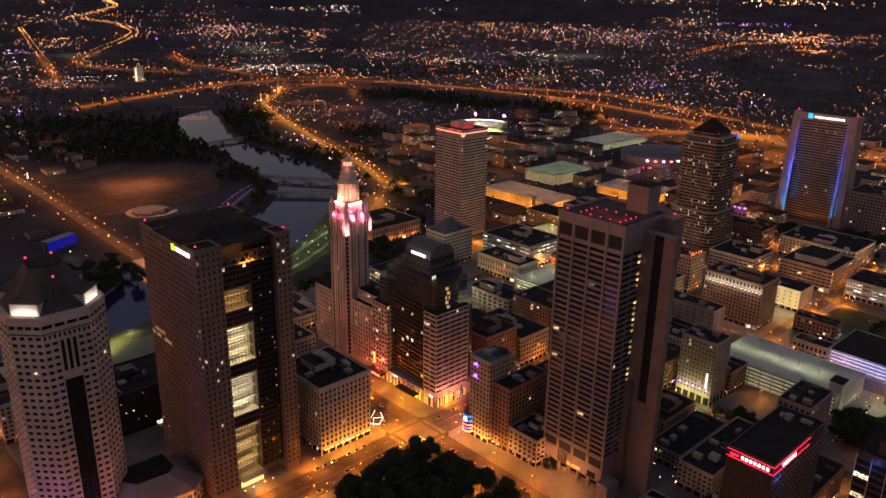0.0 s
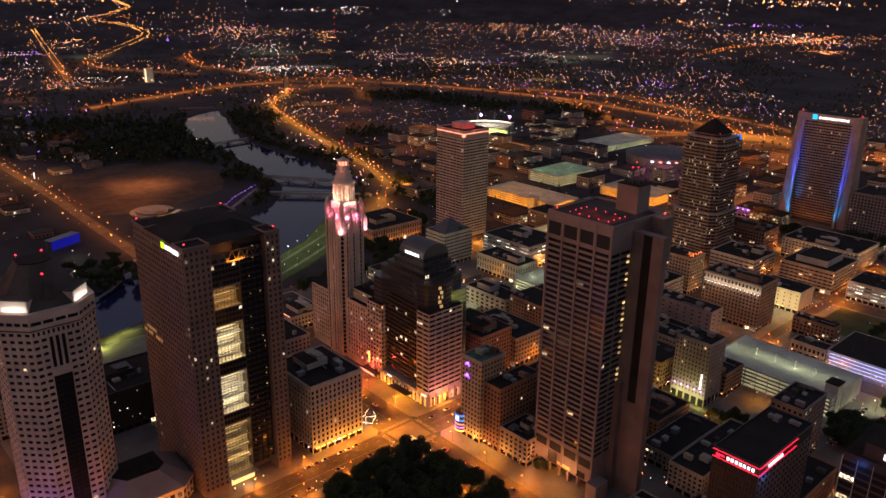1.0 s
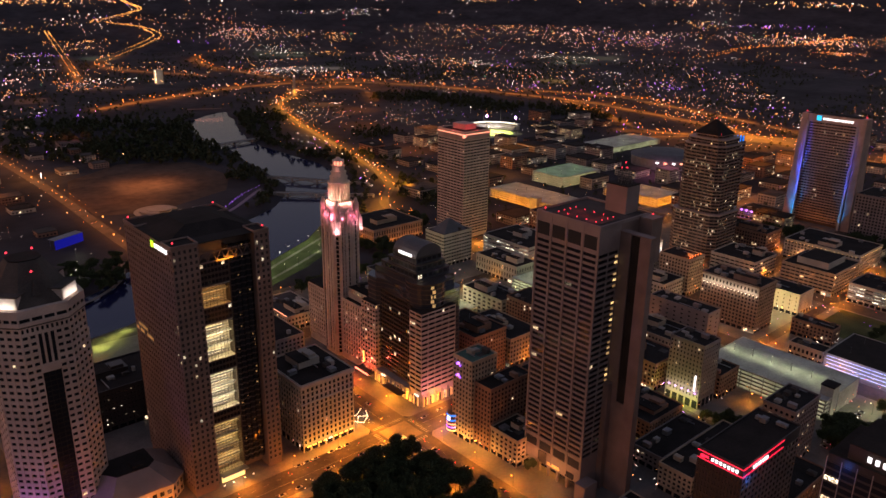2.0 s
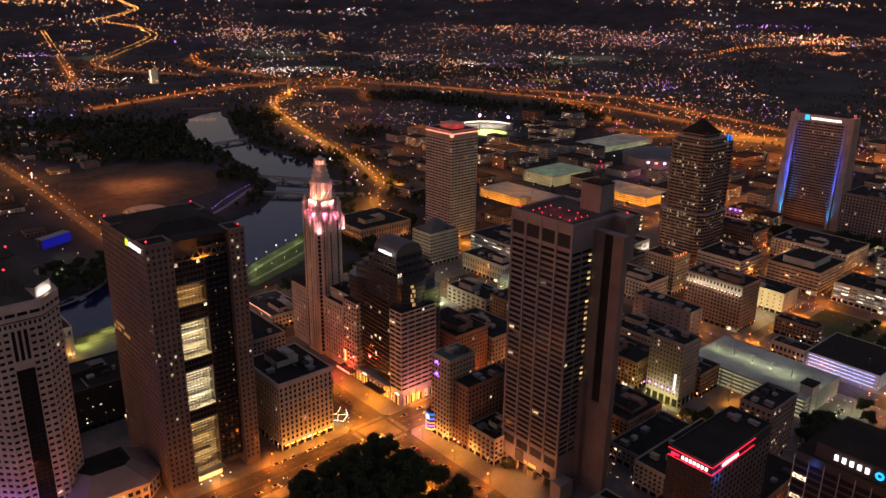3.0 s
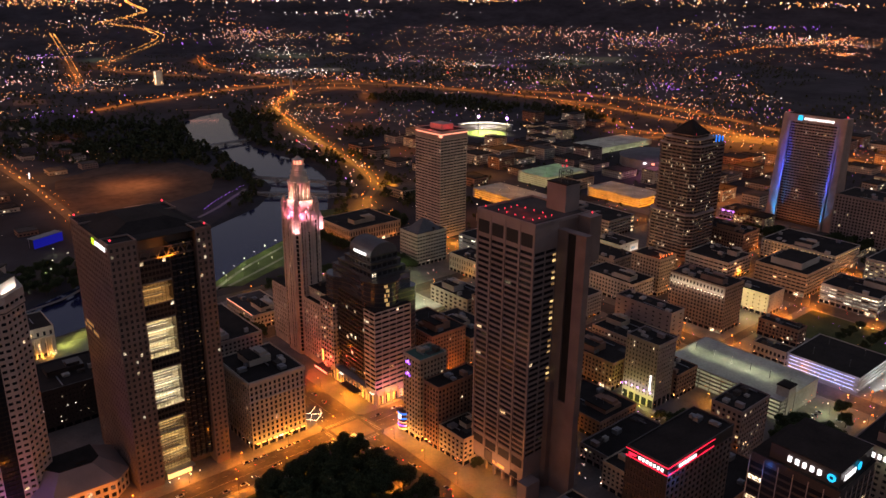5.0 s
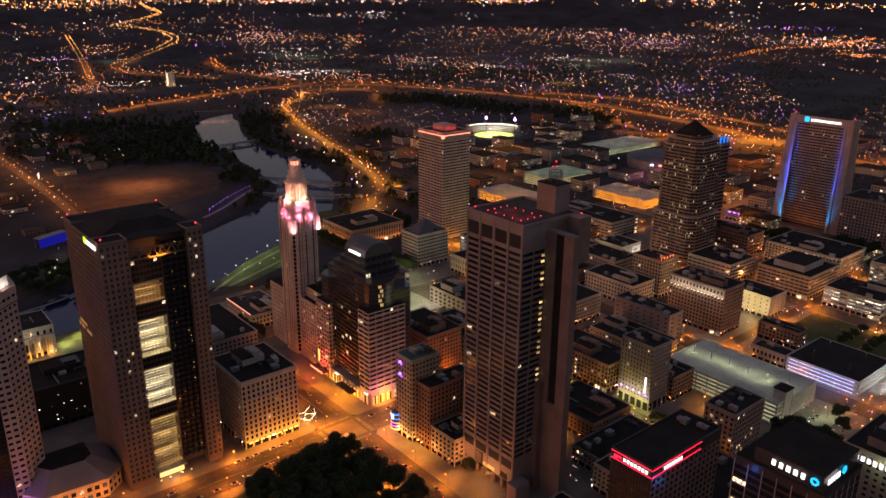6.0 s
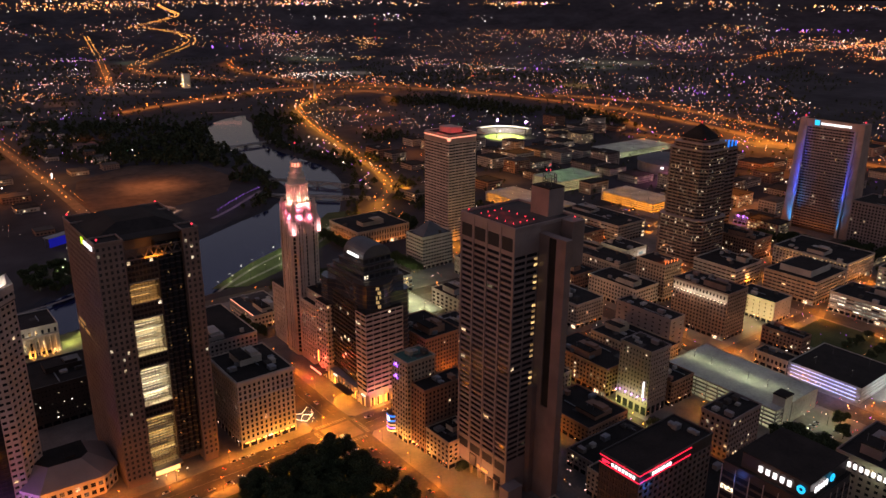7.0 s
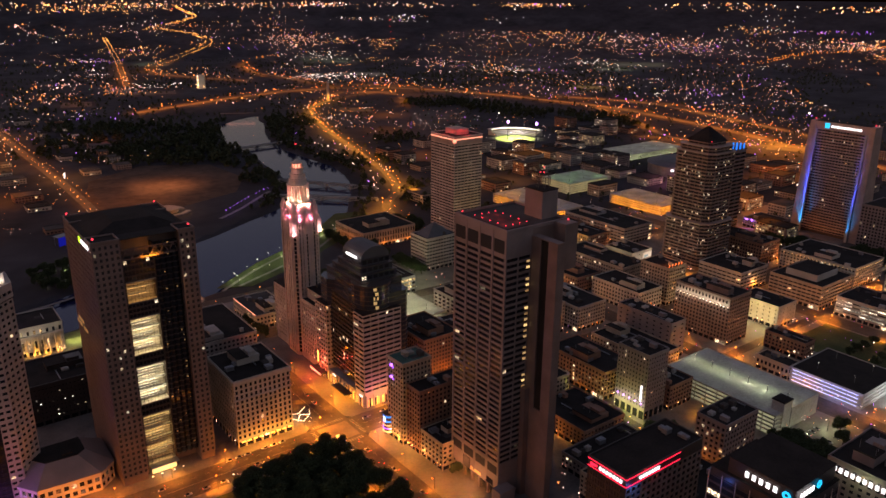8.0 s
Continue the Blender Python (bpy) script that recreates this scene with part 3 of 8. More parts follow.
for name, (pts, width, gap, mat, watts) in LONG.items():
    s, fine = way(pts, width)
    tagged(s.make(name, ASPHALT), "lit asphalt road curving over the plain", "road", kind="structure")
    run, flip, lastlight = 0.0, 1, -1e9
    done = 0.0
    for p, q in zip(fine, fine[1:]):
        n = (q - p).length
        d = (q - p) / n
        while run < done + n:
            c = p + d * (run - done)
            flip = -flip
            dist = math.hypot(c.x, c.y)
            if to_river(c.x, c.y) > 5:
                dot(mat, c.x - d.y * flip * width * 0.45, c.y + d.x * flip * width * 0.45, 10, min(rng.paretovariate(2.2) * 0.42, 1.2) * max(1, min(dist, 5600) / 1700))
            if watts and run - lastlight > 200 and dist < 3700:
                lastlight = run
                e = c + d * 100
                strip = flood((e.x, e.y, 16), (e.x, e.y, 0), AMBER if name == "river_road" else SODIUM, watts, 205, width * 0.8)
                strip.rotation_euler = (0, 0, math.atan2(d.y, d.x))
            run += gap * rng.uniform(0.5, 1.5) * max(1, dist / 4200)
        done += n

# bare field across the river, with a ring path and an arena pad
tagged(Solid().prism([(330, 1060), (400, 1030), (535, 1085), (585, 1175), (575, 1310), (468, 1370), (360, 1290), (330, 1180)], -0.3, 0.1).make("field", SAND), "bare reddish earth field under lamps", "field", kind="structure")
tagged(Solid().prism([(350, 692), (420, 745), (500, 790), (600, 880), (640, 868), (545, 765), (450, 706), (384, 676)], -0.3, 0.14).make("riverside_lawn", GRASS), "riverside lawn lit by path lamps", "grass", kind="structure")

tagged(Solid().prism([far(*p)[:2] for p in ((2648, 5880), (2924, 6169), (2975, 5808), (2724, 5351), (2482, 5308))], -0.2, 0.3).make("water_far", WATER), "pale far reservoir mirroring the dusk sky", "lake", kind="structure")
# footpaths of the riverside lawn
for name, pts in (("footpath_1", [(352, 680), (410, 724), (480, 764), (560, 812), (592, 846)]), ("footpath_2", [(372, 684), (430, 712), (500, 750), (545, 786)])):
    tagged(way(pts, 4.0, 0.2)[0].make(name, PAVING), "pale concrete footpath through the riverside lawn", "path", kind="structure")


# ---- the towers ----
def octagon_tower():
    """Octagonal tower of tan granite with a hipped roof and lit corner panels."""
    root = thing("octagonal_tower", (105.5, 430, 0), "tan granite octagonal office tower with lit roof corners", "office tower")
    cx, cy, h, c = 105.5, 430.0, 24.5, 12.2
    pts = [(cx - h + c, cy - h), (cx + h - c, cy - h), (cx + h, cy - h + c), (cx + h, cy + h - c), (cx + h - c, cy + h), (cx - h + c, cy + h), (cx - h, cy + h - c), (cx - h, cy - h + c)]
    grown = lambda k: [(cx + (x - cx) * k, cy + (y - cy) * k) for x, y in pts]
    Solid().prism(grown(0.975), 0, 138).make("wall", TANSTONE, root)
    y = cy - h
    for i in range(8):
        a, b = pts[i], pts[(i + 1) % 8]
        if i == 0:
            windows(root, a, (cx - 4.6, y), 6, 127, 2, 30, 0.66, 0.46, TANSTONE, GLASS_DARK, 0.5)
            windows(root, (cx + 4.6, y), b, 6, 127, 2, 30, 0.66, 0.46, TANSTONE, GLASS_DARK, 0.5)
            windows(root, (cx - 4.6, y - 0.1), (cx + 4.6, y - 0.1), 4, 103, 3, 33, 0.92, 0.78, TAR, GLASS_DARK, 0.4, u_ends=-0.1)
            Solid().box(cx - 5, y - 0.3, 103, cx + 5, y + 0.5, 107).make("stone_belt", TANSTONE, root)
            windows(root, (cx - 4.6, y), (cx + 4.6, y), 107, 127, 3, 1, 0.62, 0.9, TANSTONE, GLASS_OFF, 0.5)
            windows(root, a, b, 127, 131, 10, 1, 0.5, 0.6, TANSTONE, GLASS_OFF, 0.5)
        else:
            windows(root, a, b, 6, 131, 4, 31, 0.6, 0.46, TANSTONE, GLASS_DARK, 0.5, single=False)
    Solid().prism(grown(1.015), 131, 131.8).make("cornice", BRONZE, root, "dark shadow joint under the top storey")
    for k, (z0, z1) in enumerate(((131.8, 134), (136.2, 140.8))):
        Solid().prism(grown(1.02), z0, z1).make("parapet", TANSTONE, root)
    Solid().prism(grown(0.99), 134, 136.2).make("top_storey", GLASS_OFF, root, "dark glazed top storey")
    for i in range(8):
        face, n = side(pts[i], pts[(i + 1) % 8])
        s = Solid()
        for k in range(5):
            s.slab(face, n * k / 4 - 0.5 if k else 0.1, n * k / 4 + 0.5 if k < 4 else n - 0.1, -0.4, 0.3, 134, 136.2)
        s.make("storey_piers", TANSTONE, root)
    Solid().prism(grown(0.90), 140.8, 162, grown(0.36)).make("roof", GRAVEL, root, "grey hipped roof")
    Solid().prism(grown(0.34), 162, 162.6).make("roof_flat", TAR, root)
    for i in (1, 3, 5, 7):
        face, n = side(pts[i], pts[(i + 1) % 8])
        (ox, oy), (dx, dy), (nx, ny) = face
        Solid().slab(face, 1.0, n - 1.0, -9, -2.6, 140.8, 147.5).make("corner_dormer", TANSTONE, root)
        Solid().slab(face, 0.2, n - 0.2, -9.5, -1.8, 147.5, 148.3).make("dormer_roof", GRAVEL, root)
        Solid().slab(face, 1.6, n - 1.6, -2.6, -2.3, 141, 147.3).make("lit_panel", WHITEPAINT, root, "white floodlit corner panel")
        if i in (1, 7):
            m = n / 2
            flood((ox + dx * m + nx * -0.2, oy + dy * m + ny * -0.2, 141.2), (ox + dx * m - nx * 2.4, oy + dy * m - ny * 2.4, 145.2), (1.0, 0.80, 0.66), 700, n - 5, 0.5)
    Solid().prism([(cx - 2.5, cy - 20), (cx + 2.5, cy - 20), (cx + 2.5, cy - 12), (cx - 2.5, cy - 12)], 146, 153, [(cx - 0.3, cy - 17), (cx + 0.3, cy - 17), (cx + 0.3, cy - 12), (cx - 0.3, cy - 12)]).make("roof_gablet", GRAVEL, root)
    beacon(root, cx - 0.5, cy - 16, 157, 0.8)
    for x, y in ((99, 437), (112, 437)):
        beacon(root, x, y, 162.6, 0.8)
    glow((93, 399, 6), PURPLE, 20000, 1)
    glow((77, 409, 6), PURPLE, 14000, 1)


def atrium_tower():
    """Granite tower with stacked glass atria between two corner piers."""
    root = thing("atrium_tower", (200, 422, 0), "brown granite office tower with stacked lit glass atria", "office tower")
    Solid().box(170.5, 398, 0, 230.5, 457.5, 164).make("wall", DARKGRANITE, root)
    Solid().box(170.5, 386.5, 0, 185.5, 398, 164).box(221.5, 386.5, 0, 230.5, 398, 164).make("corner_pier", DARKGRANITE, root)
    windows(root, (170, 386), (186, 386), 5, 163, 5, 42, 0.5, 0.56, DARKGRANITE, PIER_GLASS, 0.5, single=False)
    windows(root, (221, 386), (231, 386), 5, 163, 3, 42, 0.5, 0.56, DARKGRANITE, PIER_GLASS, 0.5, single=False)
    windows(root, (170, 458), (170, 386), 5, 163, 20, 42, 0.46, 0.52, DARKGRANITE, PIER_GLASS, 0.5, single=False)
    windows(root, (231, 386), (231, 458), 5, 163, 18, 42, 0.42, 0.5, DARKGRANITE, GLASS, 0.5, single=False)
    windows(root, (231, 458), (170, 458), 5, 163, 16, 42, 0.42, 0.5, DARKGRANITE, GLASS, 0.5, single=False)
    for x0, y0, x1, y1 in ((170, 386, 186, 400), (221, 386, 231, 400), (170, 440, 186, 458), (215, 440, 231, 458)):
        parapet(x0, y0, x1, y1, 164, 1.4).make("parapet", DARKGRANITE, root)
    Solid().box(170.6, 386.6, 164, 230.4, 457.4, 164.3).make("roof", TAR, root)
    # dark hipped roof between the corner turrets
    Solid().prism([(174, 399), (227, 399), (227, 456), (174, 456)], 164.3, 169, [(190, 412), (214, 412), (214, 444), (190, 444)]).make("roof_hip", TAR, root)
    # dark bay beside the atria, with folded sills
    for j in range(40):
        z = 8 + j * 3.75
        s = Solid()
        for i in range(4):
            x = 206.6 + i * 3.66
            s.prism([(x, 391.8), (x + 1.85, 390.2), (x + 3.66, 391.8), (x + 3.66, 393), (x, 393)], z, z + 0.9)
        s.make("folded_spandrel", BRONZE, root)
    for j in range(40):
        z = 8 + j * 3.75
        g = Solid()
        g.prism([(206.6, 391.9), (208.45, 390.5), (210.3, 391.9), (212.15, 390.5), (214, 391.9), (215.85, 390.5), (217.7, 391.9), (219.5, 390.5), (221.3, 391.9), (221.3, 393), (206.6, 393)], z + 0.92, z + 3.73)
        g.make("window", GLASS_OFF, root)
    # small glowing pieces imitate the glints reflected in the bay's dark glass
    glint = random.Random(61)
    for k in range(24):
        z, x, w = 8 + 3.75 * glint.randrange(40), 207.0 + 3.66 * glint.randrange(4) + glint.uniform(0, 1.2), glint.uniform(0.3, 0.8)
        Solid().box(x, 390.35, z + 2.2, x + w, 391.2, z + glint.uniform(2.6, 3.1)).make("lit_window", glint.choice((S_FAINT, S_FAINT, S_FAINT, S_FAINT, S_DIM)), root)
    Solid().box(186.1, 391, 0, 187.6, 398, 158).make("dark_mullion", BRONZE, root)
    Solid().box(205.6, 391, 0, 206.6, 398, 158).make("dark_mullion", BRONZE, root)
    # stacked atria: rooms with back wall, galleries, lamps and a glazed grid
    for z0, z1, colour, watts, lamp in ((7, 43, (1.0, 0.62, 0.20), 6000, S_WARM), (52, 78, (1.0, 0.84, 0.50), 8000, S_WHITE), (87, 111, (1.0, 0.80, 0.42), 7200, S_WHITE), (122, 135, (1.0, 0.50, 0.12), 1200, S_WARM)):
        room = Solid().box(187.6, 397.2, z0, 205.6, 397.9, z1).box(187.6, 390.5, z0 - 0.5, 205.6, 397.2, z0).box(187.6, 390.5, z1, 205.6, 397.2, z1 + 0.5)
        room.make("atrium_room", LIMESTONE, root, "bright cream atrium interior")
        n = max(2, round((z1 - z0) / 3.8))
        for j in range(1, n):
            z = z0 + j * (z1 - z0) / n
            floor = Solid().box(187.6, 393.6, z - 0.35, 201 if j % 2 else 205.6, 397.2, z).make("gallery", WHITEPAINT, root)
            Solid().box(189, 393.9, z - 0.6, 200, 394.3, z - 0.36).make("gallery_lamp", lamp, floor, "strip lamp under a gallery")
            Solid().box(187.6, 393.5, z, 201 if j % 2 else 205.6, 393.6, z + 1.0).make("gallery_rail", ZINC, floor)
        grid = Solid()
        for i in range(9):
            x = 187.7 + i * 17.7 / 8
            grid.box(x - 0.07, 390.2, z0, x + 0.07, 390.5, z1)
        m = round((z1 - z0) / 1.9)
        for j in range(m + 1):
            z = z0 + j * (z1 - z0) / m
            grid.box(187.6, 390.25, z - 0.06, 205.6, 390.45, z + 0.06)
        grid.make("atrium_mullions", BRONZE, root)
        for k in range(3):
            z = z1 - 1 - k * (z1 - z0) / 3
            flood((196.6, 391.2, z), (196.6, 397, z - (z1 - z0) / 4), colour, watts * 0.2, 16, 2)
    # dark storeys between the atria
    for z0, z1 in ((43.6, 51.4), (78.6, 86.4), (111.6, 121.4), (135.6, 150)):
        windows(root, (187.6, 390.6), (205.6, 390.6), z0, z1, 8, max(2, round((z1 - z0) / 3.7)), 0.9, 0.62, BRONZE, GLASS, 0.4)
        Solid().box(187.7, 391.2, z0, 205.5, 397, z1).make("storey", BRONZE, root)
    s = Solid()
    for i in range(6):
        x = 187.6 + i * 5.6
        s.beam((x, 391, 150.5), (x + 2.8, 391, 156), 0.3).beam((x + 2.8, 391, 156), (x + 5.6, 391, 150.5), 0.3)
    s.beam((186, 391, 156.2), (221, 391, 156.2), 0.4).beam((186, 391, 150.2), (221, 391, 150.2), 0.4)
    s.make("roof_truss", DARKGRANITE, root)
    flood((204, 389.5, 150), (204, 397, 155), AMBER, 900, 10, 1)
    # entrance
    Solid().box(188, 385, 6.6, 206, 390, 7.2).make("canopy", ZINC, root)
    Solid().box(189, 389.6, 0.3, 205, 389.9, 6.4).make("entrance_glass", S_WARM, root, "brightly lit entrance hall")
    glow((197, 383.6, 3), (1.0, 0.85, 0.5), 700, 1)
    for x in (187, 193, 201, 207):
        post = Solid().cyl(x, 381.5, 0.12, 0.2, 3.4, 6).make("bollard_post", POLE, root)
        Solid().star(x, 381.5, 3.8, 0.55).make("bollard_lamp", S_WHITE, post)
    # one amber-lit storey on the long side
    for k in range(32):
        if k > 18 and k % 11 not in (2, 3, 7):
            Solid().box(169.6, 388 + k * 2.15, 92.5, 169.9, 389.1 + k * 2.15, 94.6).make("lit_window", S_FAINT, root)
        if 22 < k < 30:
            Solid().box(169.6, 388 + k * 2.15, 96.3, 169.9, 388.9 + k * 2.15, 98.4).make("lit_window", S_FAINT, root)
    letters(root, (170, 409), (170, 391), 159.8, 2.4, 10, SIGN_WHITE, 0.38)
    Solid().slab(side((170, 414), (170, 410))[0], 0, 3.5, 0.25, 0.65, 159.2, 163).make("sign_mark", SIGN_LIME, root, "lime green sign mark")
    for x, y in ((172, 388), (228, 388), (228, 455), (172, 455)):
        beacon(root, x, y, 165.5, 0.8)


def deco_tower():
    """Slender cream terracotta tower with a pink-lit crown, and its wings."""
    root = thing("art_deco_tower", (360, 503, 0), "cream terracotta art deco tower with pink floodlit crown", "skyscraper")
    x0, y0, x1, y1 = 347.6, 490.2, 372.6, 516.2
    c = 4.0
    shaft = [(x0 + c, y0), (x1 - c, y0), (x1, y0 + c), (x1, y1 - c), (x1 - c, y1), (x0 + c, y1), (x0, y1 - c), (x0, y0 + c)]
    cx, cy = 360.1, 503.2
    shrink = lambda k: [(cx + (x - cx) * k, cy + (y - cy) * k) for x, y in shaft]
    Solid().prism(shrink(0.965), 0, 118).make("wall", TERRACOTTA, root)
    for i in range(8):
        a, b = shaft[i], shaft[(i + 1) % 8]
        big = i % 2 == 0
        windows(root, a, b, 3, 117, 5 if big else 1, 31, 0.42, 0.84, TERRACOTTA, GLASS_DARK, 0.5, single=i in (0, 6))
    # buttresses climbing past the shaft
    for i in range(0, 8, 2):
        face, n = side(shaft[i], shaft[(i + 1) % 8])
        for u in (0.6, n * 0.31, n * 0.69, n - 0.6):
            Solid().slab(face, u - 0.55, u + 0.55, 0, 0.5, 3, 121).make("buttress", TERRACOTTA, root)
    Solid().prism(shrink(0.95), 118, 124, shrink(0.82)).make("shoulder", TERRACOTTA, root)
    Solid().prism(shrink(0.74), 124, 133, shrink(0.70)).make("crown_base", TERRACOTTA, root)
    for i in range(1, 8, 2):
        mx = (shaft[i][0] + shaft[(i + 1) % 8][0]) / 2
        my = (shaft[i][1] + shaft[(i + 1) % 8][1]) / 2
        tx, ty = cx + (mx - cx) * 0.90, cy + (my - cy) * 0.90
        Solid().cyl(tx, ty, 2.7, 112, 131, 8).cyl(tx, ty, 2.2, 131, 135, 8, 1.0).make("corner_turret", TERRACOTTA, root)
    for i in range(0, 8, 2):
        mx = (shaft[i][0] + shaft[(i + 1) % 8][0]) / 2
        my = (shaft[i][1] + shaft[(i + 1) % 8][1]) / 2
        tx, ty = cx + (mx - cx) * 0.94, cy + (my - cy) * 0.94
        Solid().cyl(tx, ty, 2.2, 108, 124, 8).cyl(tx, ty, 2.2, 124, 128, 8, 0.8).make("gable_finial", TERRACOTTA, root)
    Solid().cyl(cx, cy, 8.4, 131, 147, 8, 8.0, math.pi / 8).make("crown_drum", TERRACOTTA, root)
    s = Solid()
    for i in range(24):
        t = 2 * math.pi * i / 24
        s.cyl(cx + 8.5 * math.cos(t), cy + 8.5 * math.sin(t), 0.6, 132, 147.8, 4)
    s.make("crown_ribs", TERRACOTTA, root)
    Solid().cyl(cx, cy, 9.4, 147, 148.2, 16).cyl(cx, cy, 7.6, 148.2, 152, 16, 7.2).cyl(cx, cy, 7.6, 152, 152.6, 16).cyl(cx, cy, 6.4, 152.6, 156, 16, 6.0).cyl(cx, cy, 6.6, 156, 156.6, 16).make("crown_steps", TERRACOTTA, root)
    Solid().cyl(cx, cy, 5.0, 156.6, 161, 12).cyl(cx, cy, 5.6, 161, 161.5, 12).make("lantern_base", TERRACOTTA, root)
    s = Solid()
    for i in range(10):
        t = 2 * math.pi * i / 10
        s.cyl(cx + 4.4 * math.cos(t), cy + 4.4 * math.sin(t), 0.35, 161.5, 165, 5)
    s.make("lantern_columns", TERRACOTTA, root)
    Solid().cyl(cx, cy, 3.4, 161.5, 165, 10).make("lantern_glow", SIGN_PINK, root, "glowing pink lantern")
    Solid().cyl(cx, cy, 5.0, 165, 165.6, 12).cyl(cx, cy, 3.4, 165.6, 168, 12, 1.0).make("lantern_roof", TERRACOTTA, root)
    Solid().cyl(cx, cy, 0.25, 168, 180, 6, 0.1).make("mast", POLE, root)
    Solid().star(cx, cy, 180.5, 0.8).make("beacon", S_RED, root)
    # statues' niche on the corner towards the crossing, and flood lamps
    Solid().box(346.8, 489.4, 108, 350.8, 493.4, 119).cyl(348.8, 491.4, 2.3, 119, 123, 6, 0.6).make("corner_niche", TERRACOTTA, root)
    Solid().box(369.6, 489.4, 108, 373.4, 493.4, 119).cyl(371.5, 491.4, 2.3, 119, 123, 6, 0.6).make("corner_niche", TERRACOTTA, root)
    for px, py in ((344.6, 487.2), (375.1, 487.2)):
        flood((px, py, 109), (349 if px < 350 else 371, 492, 117), (1.0, 0.45, 0.52), 1900, 1.5, 1, 70)
    for t in range(8):
        a = t * math.pi / 4 + math.pi / 8
        px, py = cx + 12.2 * math.cos(a), cy + 12.2 * math.sin(a)
        flood((cx + 14.6 * math.cos(a), cy + 14.6 * math.sin(a), 122), (cx + 9 * math.cos(a), cy + 9 * math.sin(a), 131), (1.0, 0.14, 0.30), 2300, 1, 1, 90)
        flood((cx + 13.5 * math.cos(a), cy + 13.5 * math.sin(a), 133.5), (cx + 8 * math.cos(a), cy + 8 * math.sin(a), 139.5), (1.0, 0.54, 0.36), 2100, 1, 1, 90)
    for px, py in ((345.1, 503.2), (359.6, 487.7), (375.1, 503.2), (345.6, 489.2), (374.6, 489.2), (345.6, 517.2)):
        glow((px, py, 124), (1.0, 0.24, 0.34), 200, 0.4)
    glow((cx - 6, cy - 6, 163), (1.0, 0.35, 0.3), 400, 0.4)

    root.scale = (1, 1, 1.027)

    wing = thing("tower_wing", (362, 470, 0), "cream terracotta office wing with a lit top row", "office building")
    Solid().box(350.5, 452.5, 0, 375.5, 490.1, 55).make("wall", TERRACOTTA, wing)
    windows(wing, (350, 487.9), (350, 452), 6, 54, 10, 12, 0.42, 0.66, TERRACOTTA, GLASS_BUSY, 0.5)
    windows(wing, (350, 452), (376, 452), 6, 54, 7, 12, 0.42, 0.66, TERRACOTTA, GLASS, 0.5)
    windows(wing, (376, 452), (376, 487.9), 6, 54, 10, 12, 0.42, 0.66, TERRACOTTA, GLASS, 0.5, single=False)
    Solid().box(350.3, 452.3, 54.9, 375.7, 487.9, 55.2).make("roof", TAR, wing)
    parapet(350, 452, 376, 487.9, 55, 1.3).make("parapet", TERRACOTTA, wing)
    Solid().box(356.5, 456.5, 55.2, 375, 487.8, 64).make("upper_storey", TERRACOTTA, wing)
    windows(wing, (356, 487.8), (356, 456), 55.3, 64, 12, 2, 0.42, 0.6, TERRACOTTA, GLASS_FULL, 0.5, keep=lambda i, j: j == 1)
    windows(wing, (356, 456), (375.4, 456), 55.3, 64, 7, 2, 0.42, 0.6, TERRACOTTA, GLASS, 0.5)
    Solid().box(356.3, 456.3, 64, 375.3, 487.8, 64.3).make("upper_roof", TAR, wing)
    clutter(wing, 357, 457, 375, 487, 64.3, random.Random(3), 5)
    Solid().box(350.5, 516.3, 0, 375.5, 541.5, 55).make("west_wall", TERRACOTTA, wing)
    windows(wing, (350, 542), (350, 516.3), 6, 54, 8, 12, 0.42, 0.66, TERRACOTTA, GLASS, 0.5, single=False)
    windows(wing, (376, 516.3), (376, 542), 6, 54, 8, 12, 0.42, 0.66, TERRACOTTA, GLASS, 0.5, single=False)
    Solid().box(350.1, 516.3, 54.9, 375.9, 541.9, 55.8).make("west_roof", TAR, wing)
    # theatre marquee
    canopy = Solid().box(341, 440, 5, 349.6, 458, 6.6).make("marquee", BRONZE, wing)
    Solid().box(340.7, 440, 5.1, 341, 458, 6.5).make("marquee_edge", SIGN_PINK, canopy, "glowing theatre marquee edge")
    blade = Solid().box(346.5, 452.3, 10, 347.3, 454.3, 22).make("blade_sign", BRONZE, wing)
    Solid().box(346.2, 452.5, 11, 346.5, 454.1, 21).make("lit_face", S_AMBER, blade, "glowing vertical blade sign")
    glow((338, 452, 9), (1.0, 0.06, 0.04), 10000, 0.6)
    glow((344, 448, 14), (1.0, 0.1, 0.05), 2500, 0.6)


